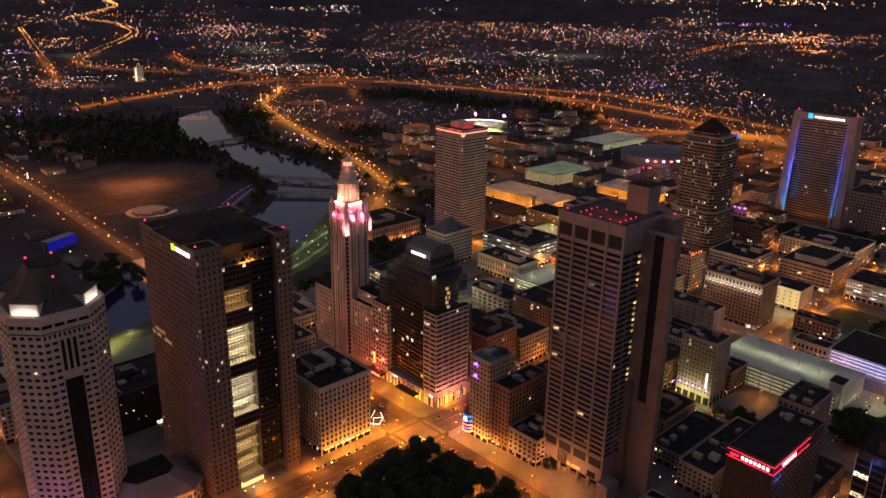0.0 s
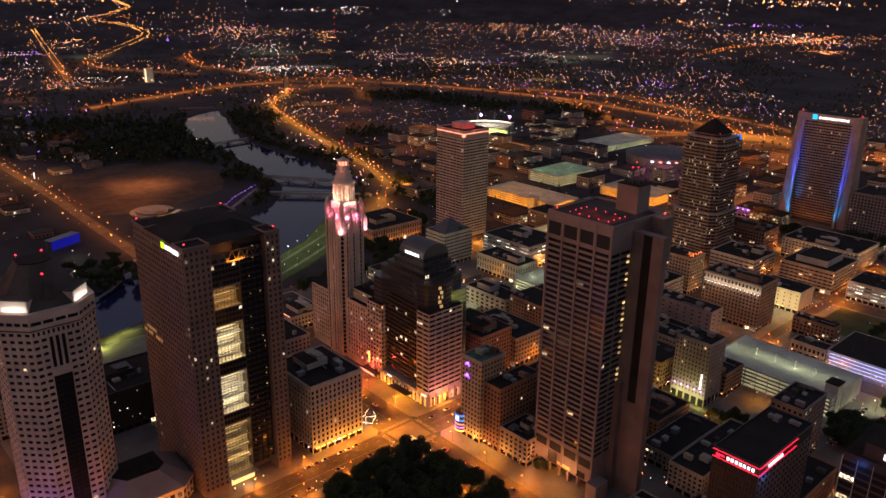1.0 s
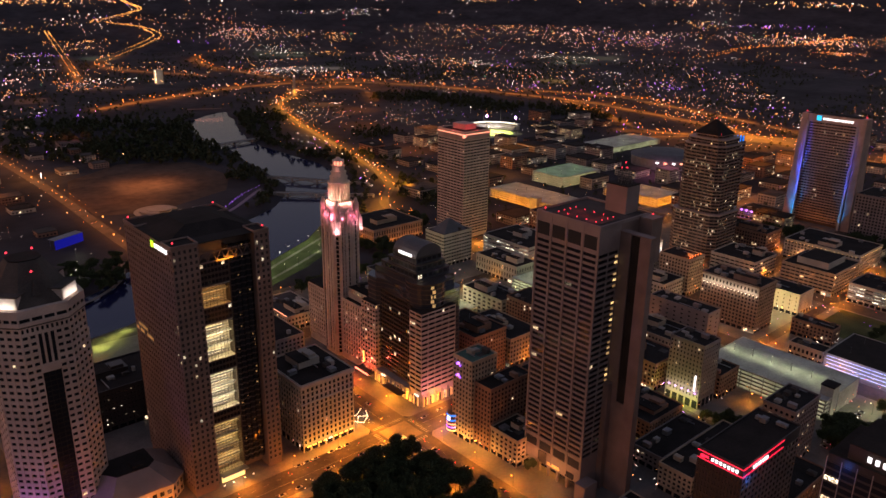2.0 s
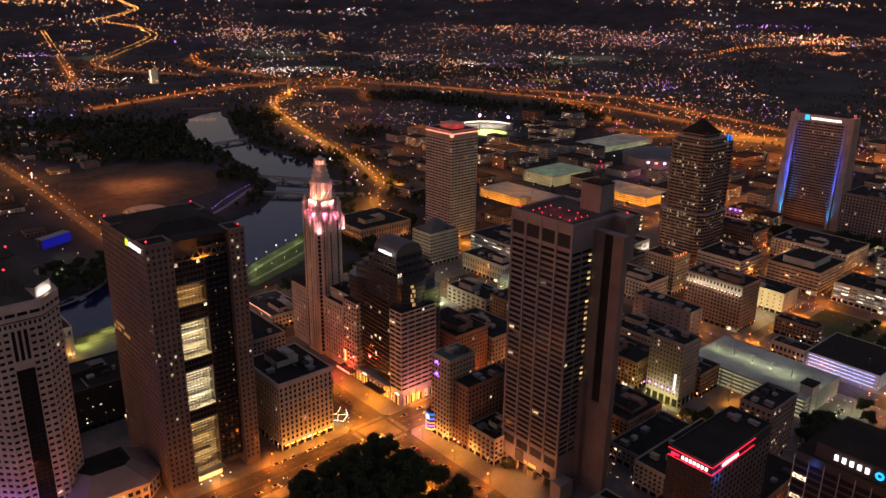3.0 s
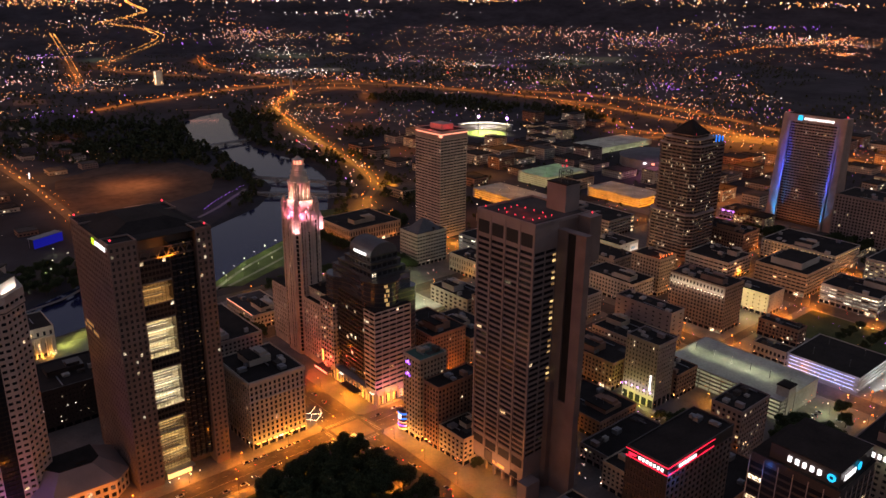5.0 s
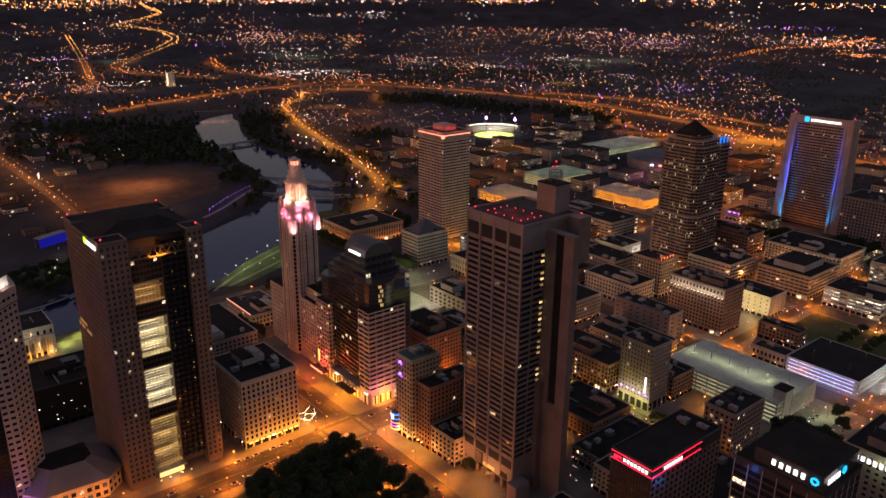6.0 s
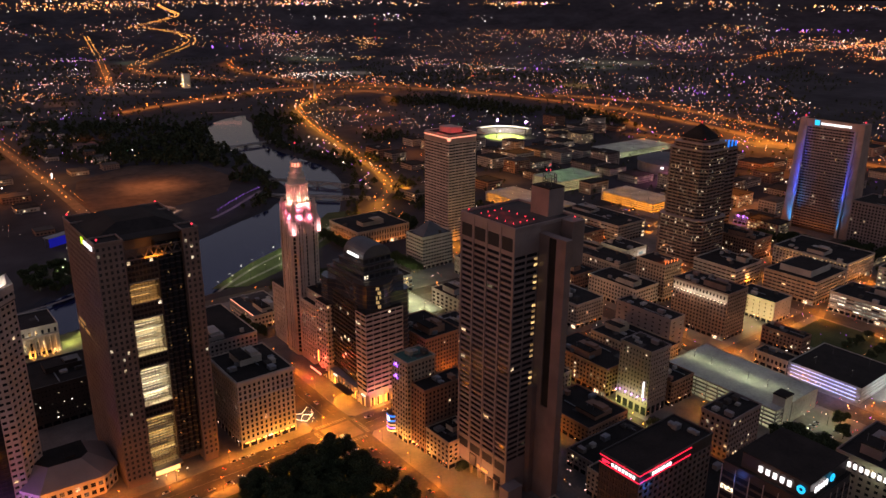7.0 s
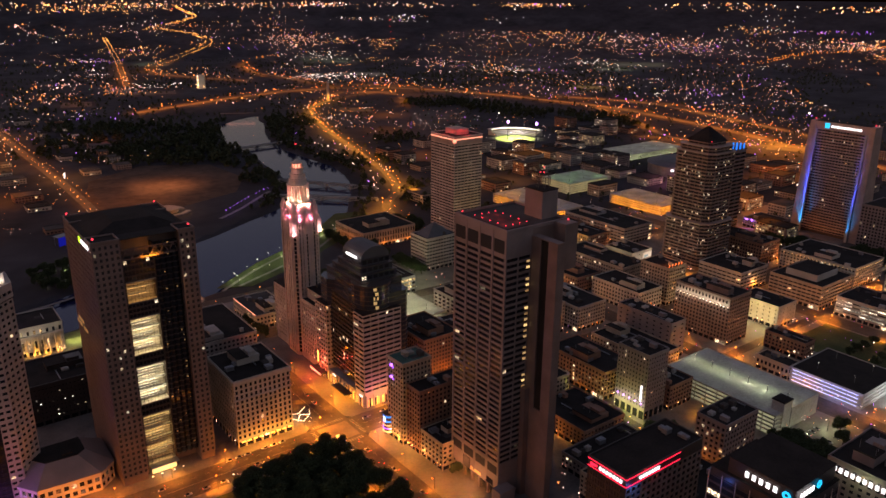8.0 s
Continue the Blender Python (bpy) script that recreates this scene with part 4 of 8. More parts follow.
def glass_tower():
    """Dark glass tower with granite corner, a round drum and a stepped dome."""
    root = thing("glass_office_tower", (368, 416, 0), "dark glass office tower with granite corner and rounded top", "office tower")
    body = [(353, 392), (360, 384), (388, 384), (392, 388), (392, 452), (388, 456), (356, 456), (350, 450), (350, 440), (354, 434), (356, 424), (354, 414), (352, 408)]
    Solid().prism(body, 12, 88).make("glass_body", CURTAIN, root)
    for j in range(20):
        z = 13 + j * 3.75
        Solid().prism([(368 + (x - 368) * 1.008, 418 + (y - 418) * 1.008) for x, y in body], z, z + 0.8).make("spandrel_band", BRONZE, root)
    # granite corner: windows in rows
    Solid().box(347.5, 380.5, 10, 380.5, 394, 77).make("granite_corner", TANSTONE, root)
    windows(root, (347, 380), (381, 380), 12, 77, 5, 17, 0.92, 0.5, TANSTONE, GLASS_DARK, 0.5, split=3)
    windows(root, (347, 394), (347, 380), 12, 77, 2, 17, 0.9, 0.5, TANSTONE, GLASS_DARK, 0.5)
    windows(root, (381, 380), (381, 394), 12, 77, 4, 17, 0.6, 0.5, TANSTONE, GLASS, 0.5, single=False)
    Solid().box(347.4, 380.4, 77, 380.6, 394, 77.6).make("corner_roof", TAR, root)
    Solid().box(347.5, 438, 10, 364, 455.5, 66).make("granite_end", TANSTONE, root)
    windows(root, (347, 456), (347, 437.5), 12, 66, 5, 14, 0.62, 0.5, TANSTONE, GLASS_BUSY, 0.5)
    windows(root, (347, 437.5), (353, 437.5), 12, 66, 2, 14, 0.6, 0.5, TANSTONE, GLASS, 0.5)
    Solid().box(347.2, 437.7, 66, 364, 455.8, 66.6).make("end_roof", TAR, root)
    # panes between the granite ends
    windows(root, (352.2, 437.4), (349.6, 394.2), 14, 80, 14, 18, 0.9, 0.66, BRONZE, GLASS, 0.4, single=False)
    Solid().prism([(353, 437.3), (350.4, 394.3), (356, 394.3), (356, 437.3)], 12, 80).make("bay_core", BRONZE, root)
    # drum over the corner
    Solid().cyl(365, 397, 15, 77.6, 96, 28).make("drum", CURTAIN, root)
    for j in range(5):
        Solid().cyl(365, 397, 15.15, 77.6 + j * 3.68, 78.4 + j * 3.68, 28).make("drum_band", BRONZE, root)
    Solid().cyl(365, 397, 15.3, 95.6, 97, 28).make("drum_band", BRONZE, root)
    # glowing panes imitate an amber strip reflected in the drum's glass
    for j in range(5):
        for k in range(3):
            t = math.radians(-112 + k * 5)
            c, s_ = math.cos(t), math.sin(t)
            face = ((365 + 15.1 * c, 397 + 15.1 * s_), (-s_, c), (c, s_))
            Solid().slab(face, -0.55, 0.55, -0.3, 0.08, 78.6 + j * 3.68, 81.0 + j * 3.68).make("lit_window", S_DIM if (j + k) % 3 else GLASS_OFF, root)
    Solid().box(354, 392, 88, 390, 446, 97).make("upper_storey", CURTAIN, root)
    Solid().box(353.7, 391.7, 96.5, 390.3, 446.3, 97.4).make("upper_band", BRONZE, root)
    Solid().box(353.7, 391.7, 91.8, 390.3, 446.3, 92.6).make("upper_band", BRONZE, root)
    for j, (x0, y0, x1, y1) in enumerate(((356, 396, 388, 440), (358, 399, 386, 434), (360, 402, 385, 430))):
        z = 97.4 + j * 5
        Solid().box(x0, y0, z, x1, y1, z + 4.4).make("stepped_storey", CURTAIN, root)
        Solid().box(x0 - 0.4, y0 - 0.4, z + 4.4, x1 + 0.4, y1 + 0.4, z + 5).make("step_cornice", BRONZE, root)
        for i in range(int((y1 - y0) / 5)):
            Solid().box(x0 - 0.15, y0 + 1 + i * 5, z + 1, x0 - 0.02, y0 + 4.4 + i * 5, z + 3.6).make("window", GLASS, root)
        for i in range(int((x1 - x0) / 5)):
            Solid().box(x0 + 1 + i * 5, y0 - 0.15, z + 1, x0 + 4.4 + i * 5, y0 - 0.02, z + 3.6).make("window", GLASS, root)
    s = Solid()
    n = 12
    arc = [(360 + 25 * (0.5 - 0.5 * math.cos(math.pi * i / n)), 112.4 + 9 * math.sin(math.pi * i / n)) for i in range(n + 1)]
    s.hexa([(x, 402, z) for x, z in arc], [(x, 430, z) for x, z in arc])
    s.make("barrel_roof", COPPER, root, "dark barrel roof")
    letters(root, (357.6, 420), (357.6, 404), 113.2, 2.0, 8, SIGN_WHITE, 0.2, 0.1)
    flood((350, 412, 108.5), (362, 412, 112), WHITE, 400, 12, 1)
    # lit lower hall on the street
    Solid().box(347.6, 380.6, 0, 391, 455.4, 10).make("podium", TANSTONE, root)
    for i in range(12):
        y = 383 + i * 6
        for k in range(3):
            Solid().box(346.9, y + k * 1.25, 0.4, 347.6, y + k * 1.25 + 1.0, 6.6 + (0.7 if k == 1 else 0)).make("hall_window", (S_DIM, S_FAINT, GLASS)[(i + k) % 3], root, "glowing hall window" if (i + k) % 3 < 2 else "")
        Solid().box(346.5, y - 1.6, 0, 347.6, y - 0.5, 10).make("podium_pier", TANSTONE, root)
    for i in range(5):
        x = 350 + i * 6.4
        for k in range(3):
            Solid().box(x + k * 1.4, 379.9, 0.4, x + k * 1.4 + 1.1, 380.6, 6.6 + (0.7 if k == 1 else 0)).make("hall_window", (S_DIM, S_FAINT, GLASS)[(i + k + 1) % 3], root, "glowing hall window" if (i + k + 1) % 3 < 2 else "")
        Solid().box(x - 1.6, 379.5, 0, x - 0.5, 380.6, 10).make("podium_pier", TANSTONE, root)
    Solid().box(340, 398, 5, 346.8, 420, 5.6).make("canopy", BRONZE, root)
    glow((340, 409, 4), AMBER, 9000, 0.6)
    glow((341, 395, 4), AMBER, 5500, 0.6)
    glow((356, 375, 4), AMBER, 4000, 0.6)
    glow((343, 430, 4), AMBER, 3500, 0.6)
    glow((350, 372, 14), (1.0, 0.20, 0.42), 3400, 0.6)
    glow((372, 372, 14), (1.0, 0.25, 0.4), 2800, 0.6)
    for x, y in ((346.3, 382), (346.3, 424)):
        Solid().box(x - 0.3, y, 9.2, x, y + 5, 10).make("sign", SIGN_WHITE, root, "white lit shop sign")


def state_tower():
    """Grey granite slab with ribbon windows and a blank service core."""
    root = thing("slab_tower", (395, 254, 0), "grey granite slab tower with red lamps on its roof", "skyscraper")
    Solid().box(355.6, 233.6, 14, 402.5, 280.4, 177).make("wall", GREYSTONE, root)
    windows(root, (355, 281), (355, 233), 26, 162, 4, 37, 0.955, 0.58, GREYSTONE, GLASS_DARK, 0.6, split=2)
    face, n = side((355, 281), (355, 233))
    for i in range(5):
        u = min(max(i * n / 4, 0.75), n - 0.75)
        Solid().slab(face, u - 0.7, u + 0.7, -0.5, 0.25, 10, 177).make("facade_pier", GREYSTONE, root)
    face_e, n_e = side((355, 233), (375, 233))
    windows(root, (355, 233), (374, 233), 26, 162, 2, 37, 0.93, 0.58, GREYSTONE, GLASS_DARK, 0.6, single=False, split=3)
    # lit stair landings beside the core
    for k in range(36):
        if k % 12 not in (4, 5, 9):
            z = 27.2 + k * 136 / 37
            Solid().box(371.0, 232.9, z + 0.9, 372.0, 233.1, z + 2.3).box(372.3, 232.9, z + 0.9, 373.4, 233.1, z + 2.3).make("landing_window", S_WARM if (k * 7) % 10 > 6 else S_DIM if (k * 7) % 10 > 2 else S_FAINT, root)
    # plant openings near the top and above the base
    for z0, z1 in ((164, 172), (18, 24)):
        for i in range(4):
            Solid().slab(face, i * n / 4 + 1.2, (i + 1) * n / 4 - 1.2, -0.1, 0.04, z0, z1).make("plant_louvre", RUBBER, root, "black plant opening")
        f2 = Solid().slab(face, 0.3, n - 0.3, -0.6, 0.0, z1, z1 + 3 if z1 > 100 else z1 + 2)
        f2.make("band", GREYSTONE, root)
    for z0, z1 in ((162, 177), (12, 26)):
        Solid().slab(face, 0.05, n - 0.05, -0.6, -0.04, z0, z1).make("end_band", GREYSTONE, root)
        Solid().slab(face_e, 0.05, n_e - 0.05, -0.6, 0.0, z0, z1).make("end_band", GREYSTONE, root)
    # blank service core standing off to the east, with a dark slot down its face
    # granite darker than the tower's puts the core's shade into its colour
    Solid().box(374, 233.1, 0, 402.5, 233.6, 177.4).make("blank_wall", DARKGRANITE, root)
    Solid().box(375.6, 212.2, 0, 379.5, 233.0, 172).make("core_wall", DARKGRANITE, root)
    Solid().box(374.4, 225.5, 64.02, 375.6, 233.0, 172).make("core_front", DARKGRANITE, root)
    Solid().box(374.4, 212.2, 64.02, 375.6, 219.5, 172).make("core_front", DARKGRANITE, root)
    Solid().box(374.4, 212.2, 0, 375.6, 233.0, 64).make("core_front", DARKGRANITE, root)
    Solid().box(375.2, 219.5, 64.05, 375.7, 225.5, 171.5).make("core_slot", TAR, root, "black slot down the core")
    Solid().box(370.5, 229, 0, 374.4, 232.9, 76).make("core_buttress", DARKGRANITE, root)
    Solid().box(374.2, 212.0, 172, 379.7, 233.0, 172.7).make("core_cap", DARKGRANITE, root)
    Solid().box(355.8, 233.8, 177, 402.2, 280.2, 177.3).make("roof", GRAVEL, root)
    parapet(355, 233, 403, 281, 177, 1.6, 0.8, 0.0).make("parapet", GREYSTONE, root)
    Solid().box(390, 242, 177.3, 402.6, 257, 194).make("penthouse", GREYSTONE, root)
    Solid().box(389.8, 241.8, 194, 402.8, 257.2, 194.6).make("penthouse_roof", TAR, root)
    # open steel antenna rack on the penthouse
    legs = [(397 + 4 * math.cos(t * 1.0472), 249 + 4 * math.sin(t * 1.0472)) for t in range(6)]
    for i, (x, y) in enumerate(legs):
        Solid().beam((x, y, 194.6), (x, y, 201.5), 0.16).make("antenna_leg", POLE, root)
        q = legs[(i + 1) % 6]
        for z in (197, 199.2, 201.3):
            Solid().beam((x, y, z), (*q, z), 0.12).make("antenna_rail", POLE, root)
    for x, y, z in ((395, 247, 204), (399, 251, 206), (397, 252, 203)):
        mast = Solid().cyl(x, y, 0.14, 194.6, z, 6, 0.08).make("antenna_mast", POLE, root)
        Solid().star(x, y, z + 0.4, 0.6).make("mast_lamp", S_RED, mast)
    Solid().box(392, 224, 150, 402.4, 233, 178).make("plant_room", DARKGRANITE, root)
    pad = Solid().box(359, 238, 177.4, 380, 272, 177.7)
    pad.make("helipad", GRAVEL, root)
    ring = [(361 + 16 * i / 3, 241) for i in range(4)] + [(361 + 16 * i / 3, 269) for i in range(4)] + [(361, 248), (361, 255), (361, 262), (377, 248), (377, 255), (377, 262)]
    for x, y in ring:
        stem = Solid().cyl(x, y, 0.12, 177.7, 178.3, 6).make("pad_lamp_stem", POLE, root)
        Solid().star(x, y, 178.6, 0.5).make("pad_lamp", S_RED, stem, "red roof lamp")
    for x, y in ((364, 246), (364, 264), (374, 246), (374, 264), (369, 255)):
        glow((x, y, 180), RED, 260, 0.4)
    for x, y, z in ((398, 228, 178), (357, 276, 178.6)):
        beacon(root, x, y, z, 0.7)
    Solid().slab(face, 0.05, n - 0.05, -0.7, 0.0, 8, 17.8).make("base_band", GREYSTONE, root)
    Solid().slab(face_e, 0.05, n_e - 0.05, -0.7, 0.0, 3, 12).make("base_band", GREYSTONE, root)
    for u0, u1, z0, z1, m in ((12.5, 18.5, 9.5, 16.5, RUBBER), (20.5, 31, 9.2, 11.4, S_FAINT), (36, 43, 8.6, 13, GLASS_DARK)):
        Solid().slab(face, u0, u1, 0.0, 0.12, z0, z1).make("base_opening", m, root)
    for u in (13.6, 16.4):
        Solid().slab(face, u, u + 1.2, 0.12, 0.2, 11, 12.2).make("base_lamp", S_DIM, root)
    # base on columns, entrance block
    for i in range(6):
        y = 236 + i * 8
        Solid().box(355.5, y - 0.8, 0, 357.5, y + 0.8, 14).make("base_column", GREYSTONE, root)
    Solid().box(362, 235, 0, 402, 277, 14).make("base_wall", GREYSTONE, root)
    Solid().box(361.6, 238, 0.4, 362, 274, 6).make("lobby_glass", GLASS_BUSY, root)
    Solid().box(350, 225, 0, 362, 233, 12).make("stair_block", GREYSTONE, root)
    Solid().slab(face, 14, 20, 0.3, 0.8, 9, 17).make("banner", BRONZE, root)
    # two bare lights without fittings, added to brighten the base wall
    glow((347, 252, 10), (1.0, 0.34, 0.12), 7000, 0.5)
    glow((347, 272, 10), (1.0, 0.34, 0.12), 5000, 0.5)
    glow((359.6, 262, 4), AMBER, 2600, 0.5)


def terracotta_block():
    root = block("office_block", "pale stone office block with dark roof and cornice", 247, 385, 289, 434, 51, LIMESTONE, GLASS_DARK, 4.0, 3.4, 0.5, 0.68, 6, units=7, top=2.2, seed=2)
    Solid().box(246.2, 384.2, 36.6, 289.8, 385.2, 37.4).box(246.2, 384.2, 48.6, 289.8, 385.0, 51.4).box(246.1, 384.2, 48.6, 247, 434, 51.4).make("stringcourse", LIMESTONE, root)
    for i in range(9):
        Solid().box(249.3 + i * 4.4, 384.3, 3.9, 252.3 + i * 4.4, 384.7, 4.7).make("shop_sign", S_WARM if i != 4 else SIGN_WHITE, root, "glowing shop sign")
    for x in (252, 264, 276, 286):
        glow((x, 380, 5), AMBER, 3200, 0.5)
    annex = block("office_annex", "dark low office annex behind the stone block", 252, 434.2, 300, 462, 34, BUFF, GLASS, units=6, seed=4, single=False)
    # white-lit shelter frames on the corner plaza
    shelter = thing("plaza_shelter", (300, 393, 0), "white lit steel shelter frames on the plaza", "shelter")
    for a, b in (((294, 388), (300, 396)), ((298, 386), (306, 392)), ((300, 398), (308, 404)), ((292, 394), (298, 386)), ((300, 396), (306, 392)), ((306, 392), (309, 399)), ((294, 400), (300, 398))):
        for p in (a, b):
            Solid().cyl(p[0], p[1], 0.12, 0.2, 3.6, 6).make("post", ZINC, shelter)
        Solid().beam((*a, 3.7), (*b, 3.7), 0.11).make("light_beam", S_WHITE, shelter, "white light beam")
    glow((301, 394, 3), (0.9, 0.95, 0.85), 900, 0.4)


def ribbed_tower():
    """Dark ribbed tower with a red neon roof edge."""
    x0, y0, x1, y1, h = 342, 126, 403, 151, 82
    root = thing("ribbed_tower", (372, 138, 0), "dark bronze ribbed tower with red neon roof edge", "office tower")
    Solid().box(x0 + 0.5, y0 + 0.5, 0, x1 - 0.5, y1 - 0.5, h).make("wall", BRONZE, root)
    windows(root, (x0, y1), (x0, y0), 6, 76, 14, 19, 0.55, 0.6, BRONZE, GLASS_DARK, 0.7, single=False)
    windows(root, (x0, y0), (x1, y0), 6, 76, 15, 19, 0.62, 0.6, DARKGRANITE, GLASS_DARK, 0.4, single=False)
    windows(root, (x1, y0), (x1, y1), 6, 76, 14, 19, 0.55, 0.6, BRONZE, GLASS_DARK, 0.6, single=False)
    windows(root, (x1, y1), (x0, y1), 6, 76, 20, 19, 0.55, 0.6, BRONZE, GLASS_DARK, 0.6, single=False)
    Solid().box(x0 + 0.2, y0 + 0.2, 76, x1 - 0.2, y1 - 0.2, h - 0.1).make("fascia", BRONZE, root)
    Solid().box(x0 + 0.6, y0 + 0.6, h - 0.1, x1 - 0.6, y1 - 0.6, h + 0.2).make("roof", TAR, root)
    parapet(x0, y0, x1, y1, h, 1.0, 0.5, 0.0).make("parapet", BRONZE, root)
    for z in (77.2, 81.4):
        Solid().slab(side((x0, y1), (x0, y0))[0], 0, 25, 0.05, 0.3, z, z + 0.32).make("neon_tube", SIGN_RED, root, "red neon tube")
        Solid().slab(side((x0, y0), (x1, y0))[0], 0, 42, 0.05, 0.3, z, z + 0.32).make("neon_tube", SIGN_RED, root, "red neon tube")
    letters(root, (x0, y1 - 7.5), (x0, y0 + 2), 78.5, 1.7, 7, SIGN_WHITE, 0.45, 0.2)
    Solid().slab(side((x0, y1 - 2), (x0, y1 - 7))[0], 0, 4.5, 0.2, 0.5, 78.9, 80.0).slab(side((x0, y1 - 2), (x0, y1 - 7))[0], 0, 2, 0.2, 0.5, 78.2, 78.8).make("sign_mark", SIGN_RED, root, "red sign mark")
    letters(root, (x0 + 9, y0), (x0 + 25, y0), 78.5, 1.7, 7, SIGN_WHITE, 0.45, 0.2)
    clutter(root, 385, 127, 402, 150, h + 0.2, random.Random(8), 4, ZINC)
    glow((339, 138, 79), RED, 260, 0.5)
    glow((360, 123, 79), RED, 300, 0.5)
    glow((348, 123, 74), BLUE, 900, 0.5)


def black_tower():
    """Black glass tower with a lit white sign on two sides, on a corner."""
    root = thing("black_glass_tower", (392, 78, 0), "black glass office tower with white lit roof sign", "office tower")
    x0, y0, x1, y1, h = 366, 56, 404, 98, 96
    Solid().box(x0 + 0.4, y0 + 0.4, 0, x1 - 0.4, y1 - 0.4, h).make("wall", BRONZE, root)
    windows(root, (x0, y1), (x0, y0), 6, 92, 6, 23, 0.93, 0.7, BRONZE, GLASS, 0.4, single=False)
    windows(root, (x0, y0), (x1, y0), 6, 92, 6, 23, 0.93, 0.7, BRONZE, GLASS, 0.4, single=False)
    for i in range(7):
        Solid().box(x0 - 0.3, y0 + i * 7 - 0.15, 0, x0, y0 + i * 7 + 0.15, 94).make("fin", TANSTONE, root)
        Solid().box(x0 + i * 6.3 - 0.15, y0 - 0.3, 0, x0 + i * 6.3 + 0.15, y0, 94).make("fin", TANSTONE, root)
    Solid().box(x0 + 0.1, y0 + 0.1, h, x1 - 0.1, y1 - 0.1, h + 0.3).make("roof", TAR, root)
    Solid().box(x0 + 2, y0 + 2, h + 0.3, x1 - 2, y1 - 8, h + 8).make("sign_attic", BRONZE, root)
    Solid().box(x0 + 1.8, y0 + 1.8, h + 8, x1 - 1.8, y1 - 7.8, h + 8.3).make("attic_roof", TAR, root)
    letters(root, (x0 + 1.8, y0 + 26), (x0 + 1.8, y0 + 9), h + 2.8, 2.7, 5, SIGN_WHITE, 0.5, 0.3)
    letters(root, (x0 + 5, y0 + 1.8), (x0 + 17, y0 + 1.8), h + 2.8, 2.6, 5, SIGN_WHITE, 0.5, 0.3)
    for face, u in ((side((x0 + 1.8, y0 + 8), (x0 + 1.8, y0 + 2.5))[0], 2.6), (side((x0 + 18, y0 + 1.8), (x0 + 24, y0 + 1.8))[0], 3)):
        ring = Solid()
        (ox, oy), (dx, dy), (nx, ny) = face
        for i in range(8):
            t = 2 * math.pi * (i + 0.5) / 8
            for w, r in ((0.3, 2.0), (0.7, 2.0), (0.7, 1.0), (0.3, 1.0)):
                ring.v.append((ox + dx * (u + r * math.cos(t)) + nx * w, oy + dy * (u + r * math.cos(t)) + ny * w, h + 4.1 + r * math.sin(t)))
        for i in range(8):
            for k in range(4):
                ring.f.append((4 * i + k, 4 * i + (k + 1) % 4, 4 * ((i + 1) % 8) + (k + 1) % 4, 4 * ((i + 1) % 8) + k))
        ring.make("sign_ring", SIGN_CYAN, root, "cyan ring-shaped sign mark")
    glow((x0 - 4, 90, h - 6), BLUE, 500, 0.6)


def inn():
    root = block("hotel", "grey stone hotel with a long white lit sign", 444, 40, 490, 80, 80, GREYSTONE, GLASS, 3.6, 4, 0.5, 0.5, units=4, seed=12, single=False)
    letters(root, (444, 77), (444, 44), 74.4, 2.6, 11, SIGN_WHITE, 0.48, 0.3)
    glow((438, 60, 78), GREENISH, 1500, 1)


def power_tower():
    """Tall concrete tower with bands of windows and a lit roof line."""
    root = thing("banded_tower", (675, 691, 0), "pale concrete tower with lit roof line and window bands", "office tower")
    x0, y0, x1, y1, h = 653, 667, 697, 716, 137
    Solid().box(x0 + 0.6, y0 + 0.6, 0, x1 - 0.6, y1 - 0.6, h).make("wall", TANSTONE, root)
    windows(root, (x0, y1), (x0, y0), 4, 127, 8, 33, 0.95, 0.46, TANSTONE, GLASS_DARK, 0.6, single=False, split=2)
    windows(root, (x0, y0), (x1, y0), 4, 127, 8, 33, 0.95, 0.46, TANSTONE, GLASS_DARK, 0.6, single=False, split=2)
    windows(root, (x1, y0), (x1, y1), 4, 127, 8, 33, 0.95, 0.46, TANSTONE, GLASS_DARK, 0.6, single=False)
    Solid().box(x0, y0, 127, x1, y1, h).make("attic", GRANITE, root)
    Solid().box(x0 + 0.5, y0 + 0.5, h, x1 - 0.5, y1 - 0.5, h + 0.3).make("roof", TAR, root)
    parapet(x0, y0, x1, y1, h, 1, 0.5, 0.3).make("parapet", TANSTONE, root)
    Solid().box(x0 - 0.7, y0 - 0.5, 133.6, x0 - 0.35, y1, 134.6).make("light_line", SIGN_PINK, root, "warm pink roof light line")
    Solid().box(x0 - 0.5, y0 - 0.7, 133.6, x1, y0 - 0.35, 134.6).make("light_line", SIGN_PINK, root, "warm pink roof light line")
    Solid().box(x0 - 1.0, y0 - 1.0, 130.6, x0 + 2.2, y0 + 2.2, 134.5).make("sign_mark", SIGN_PINK, root)
    Solid().box(666, 680, h + 0.3, 685, 703, h + 7).make("penthouse", GRANITE, root)
    for x, y in ((656, 690), (675, 670)):
        glow((x, y, h + 3), RED, 5000, 1)
    for y in (676, 690, 704):
        glow((651, y, 137), (1.0, 0.2, 0.15), 260, 0.5)


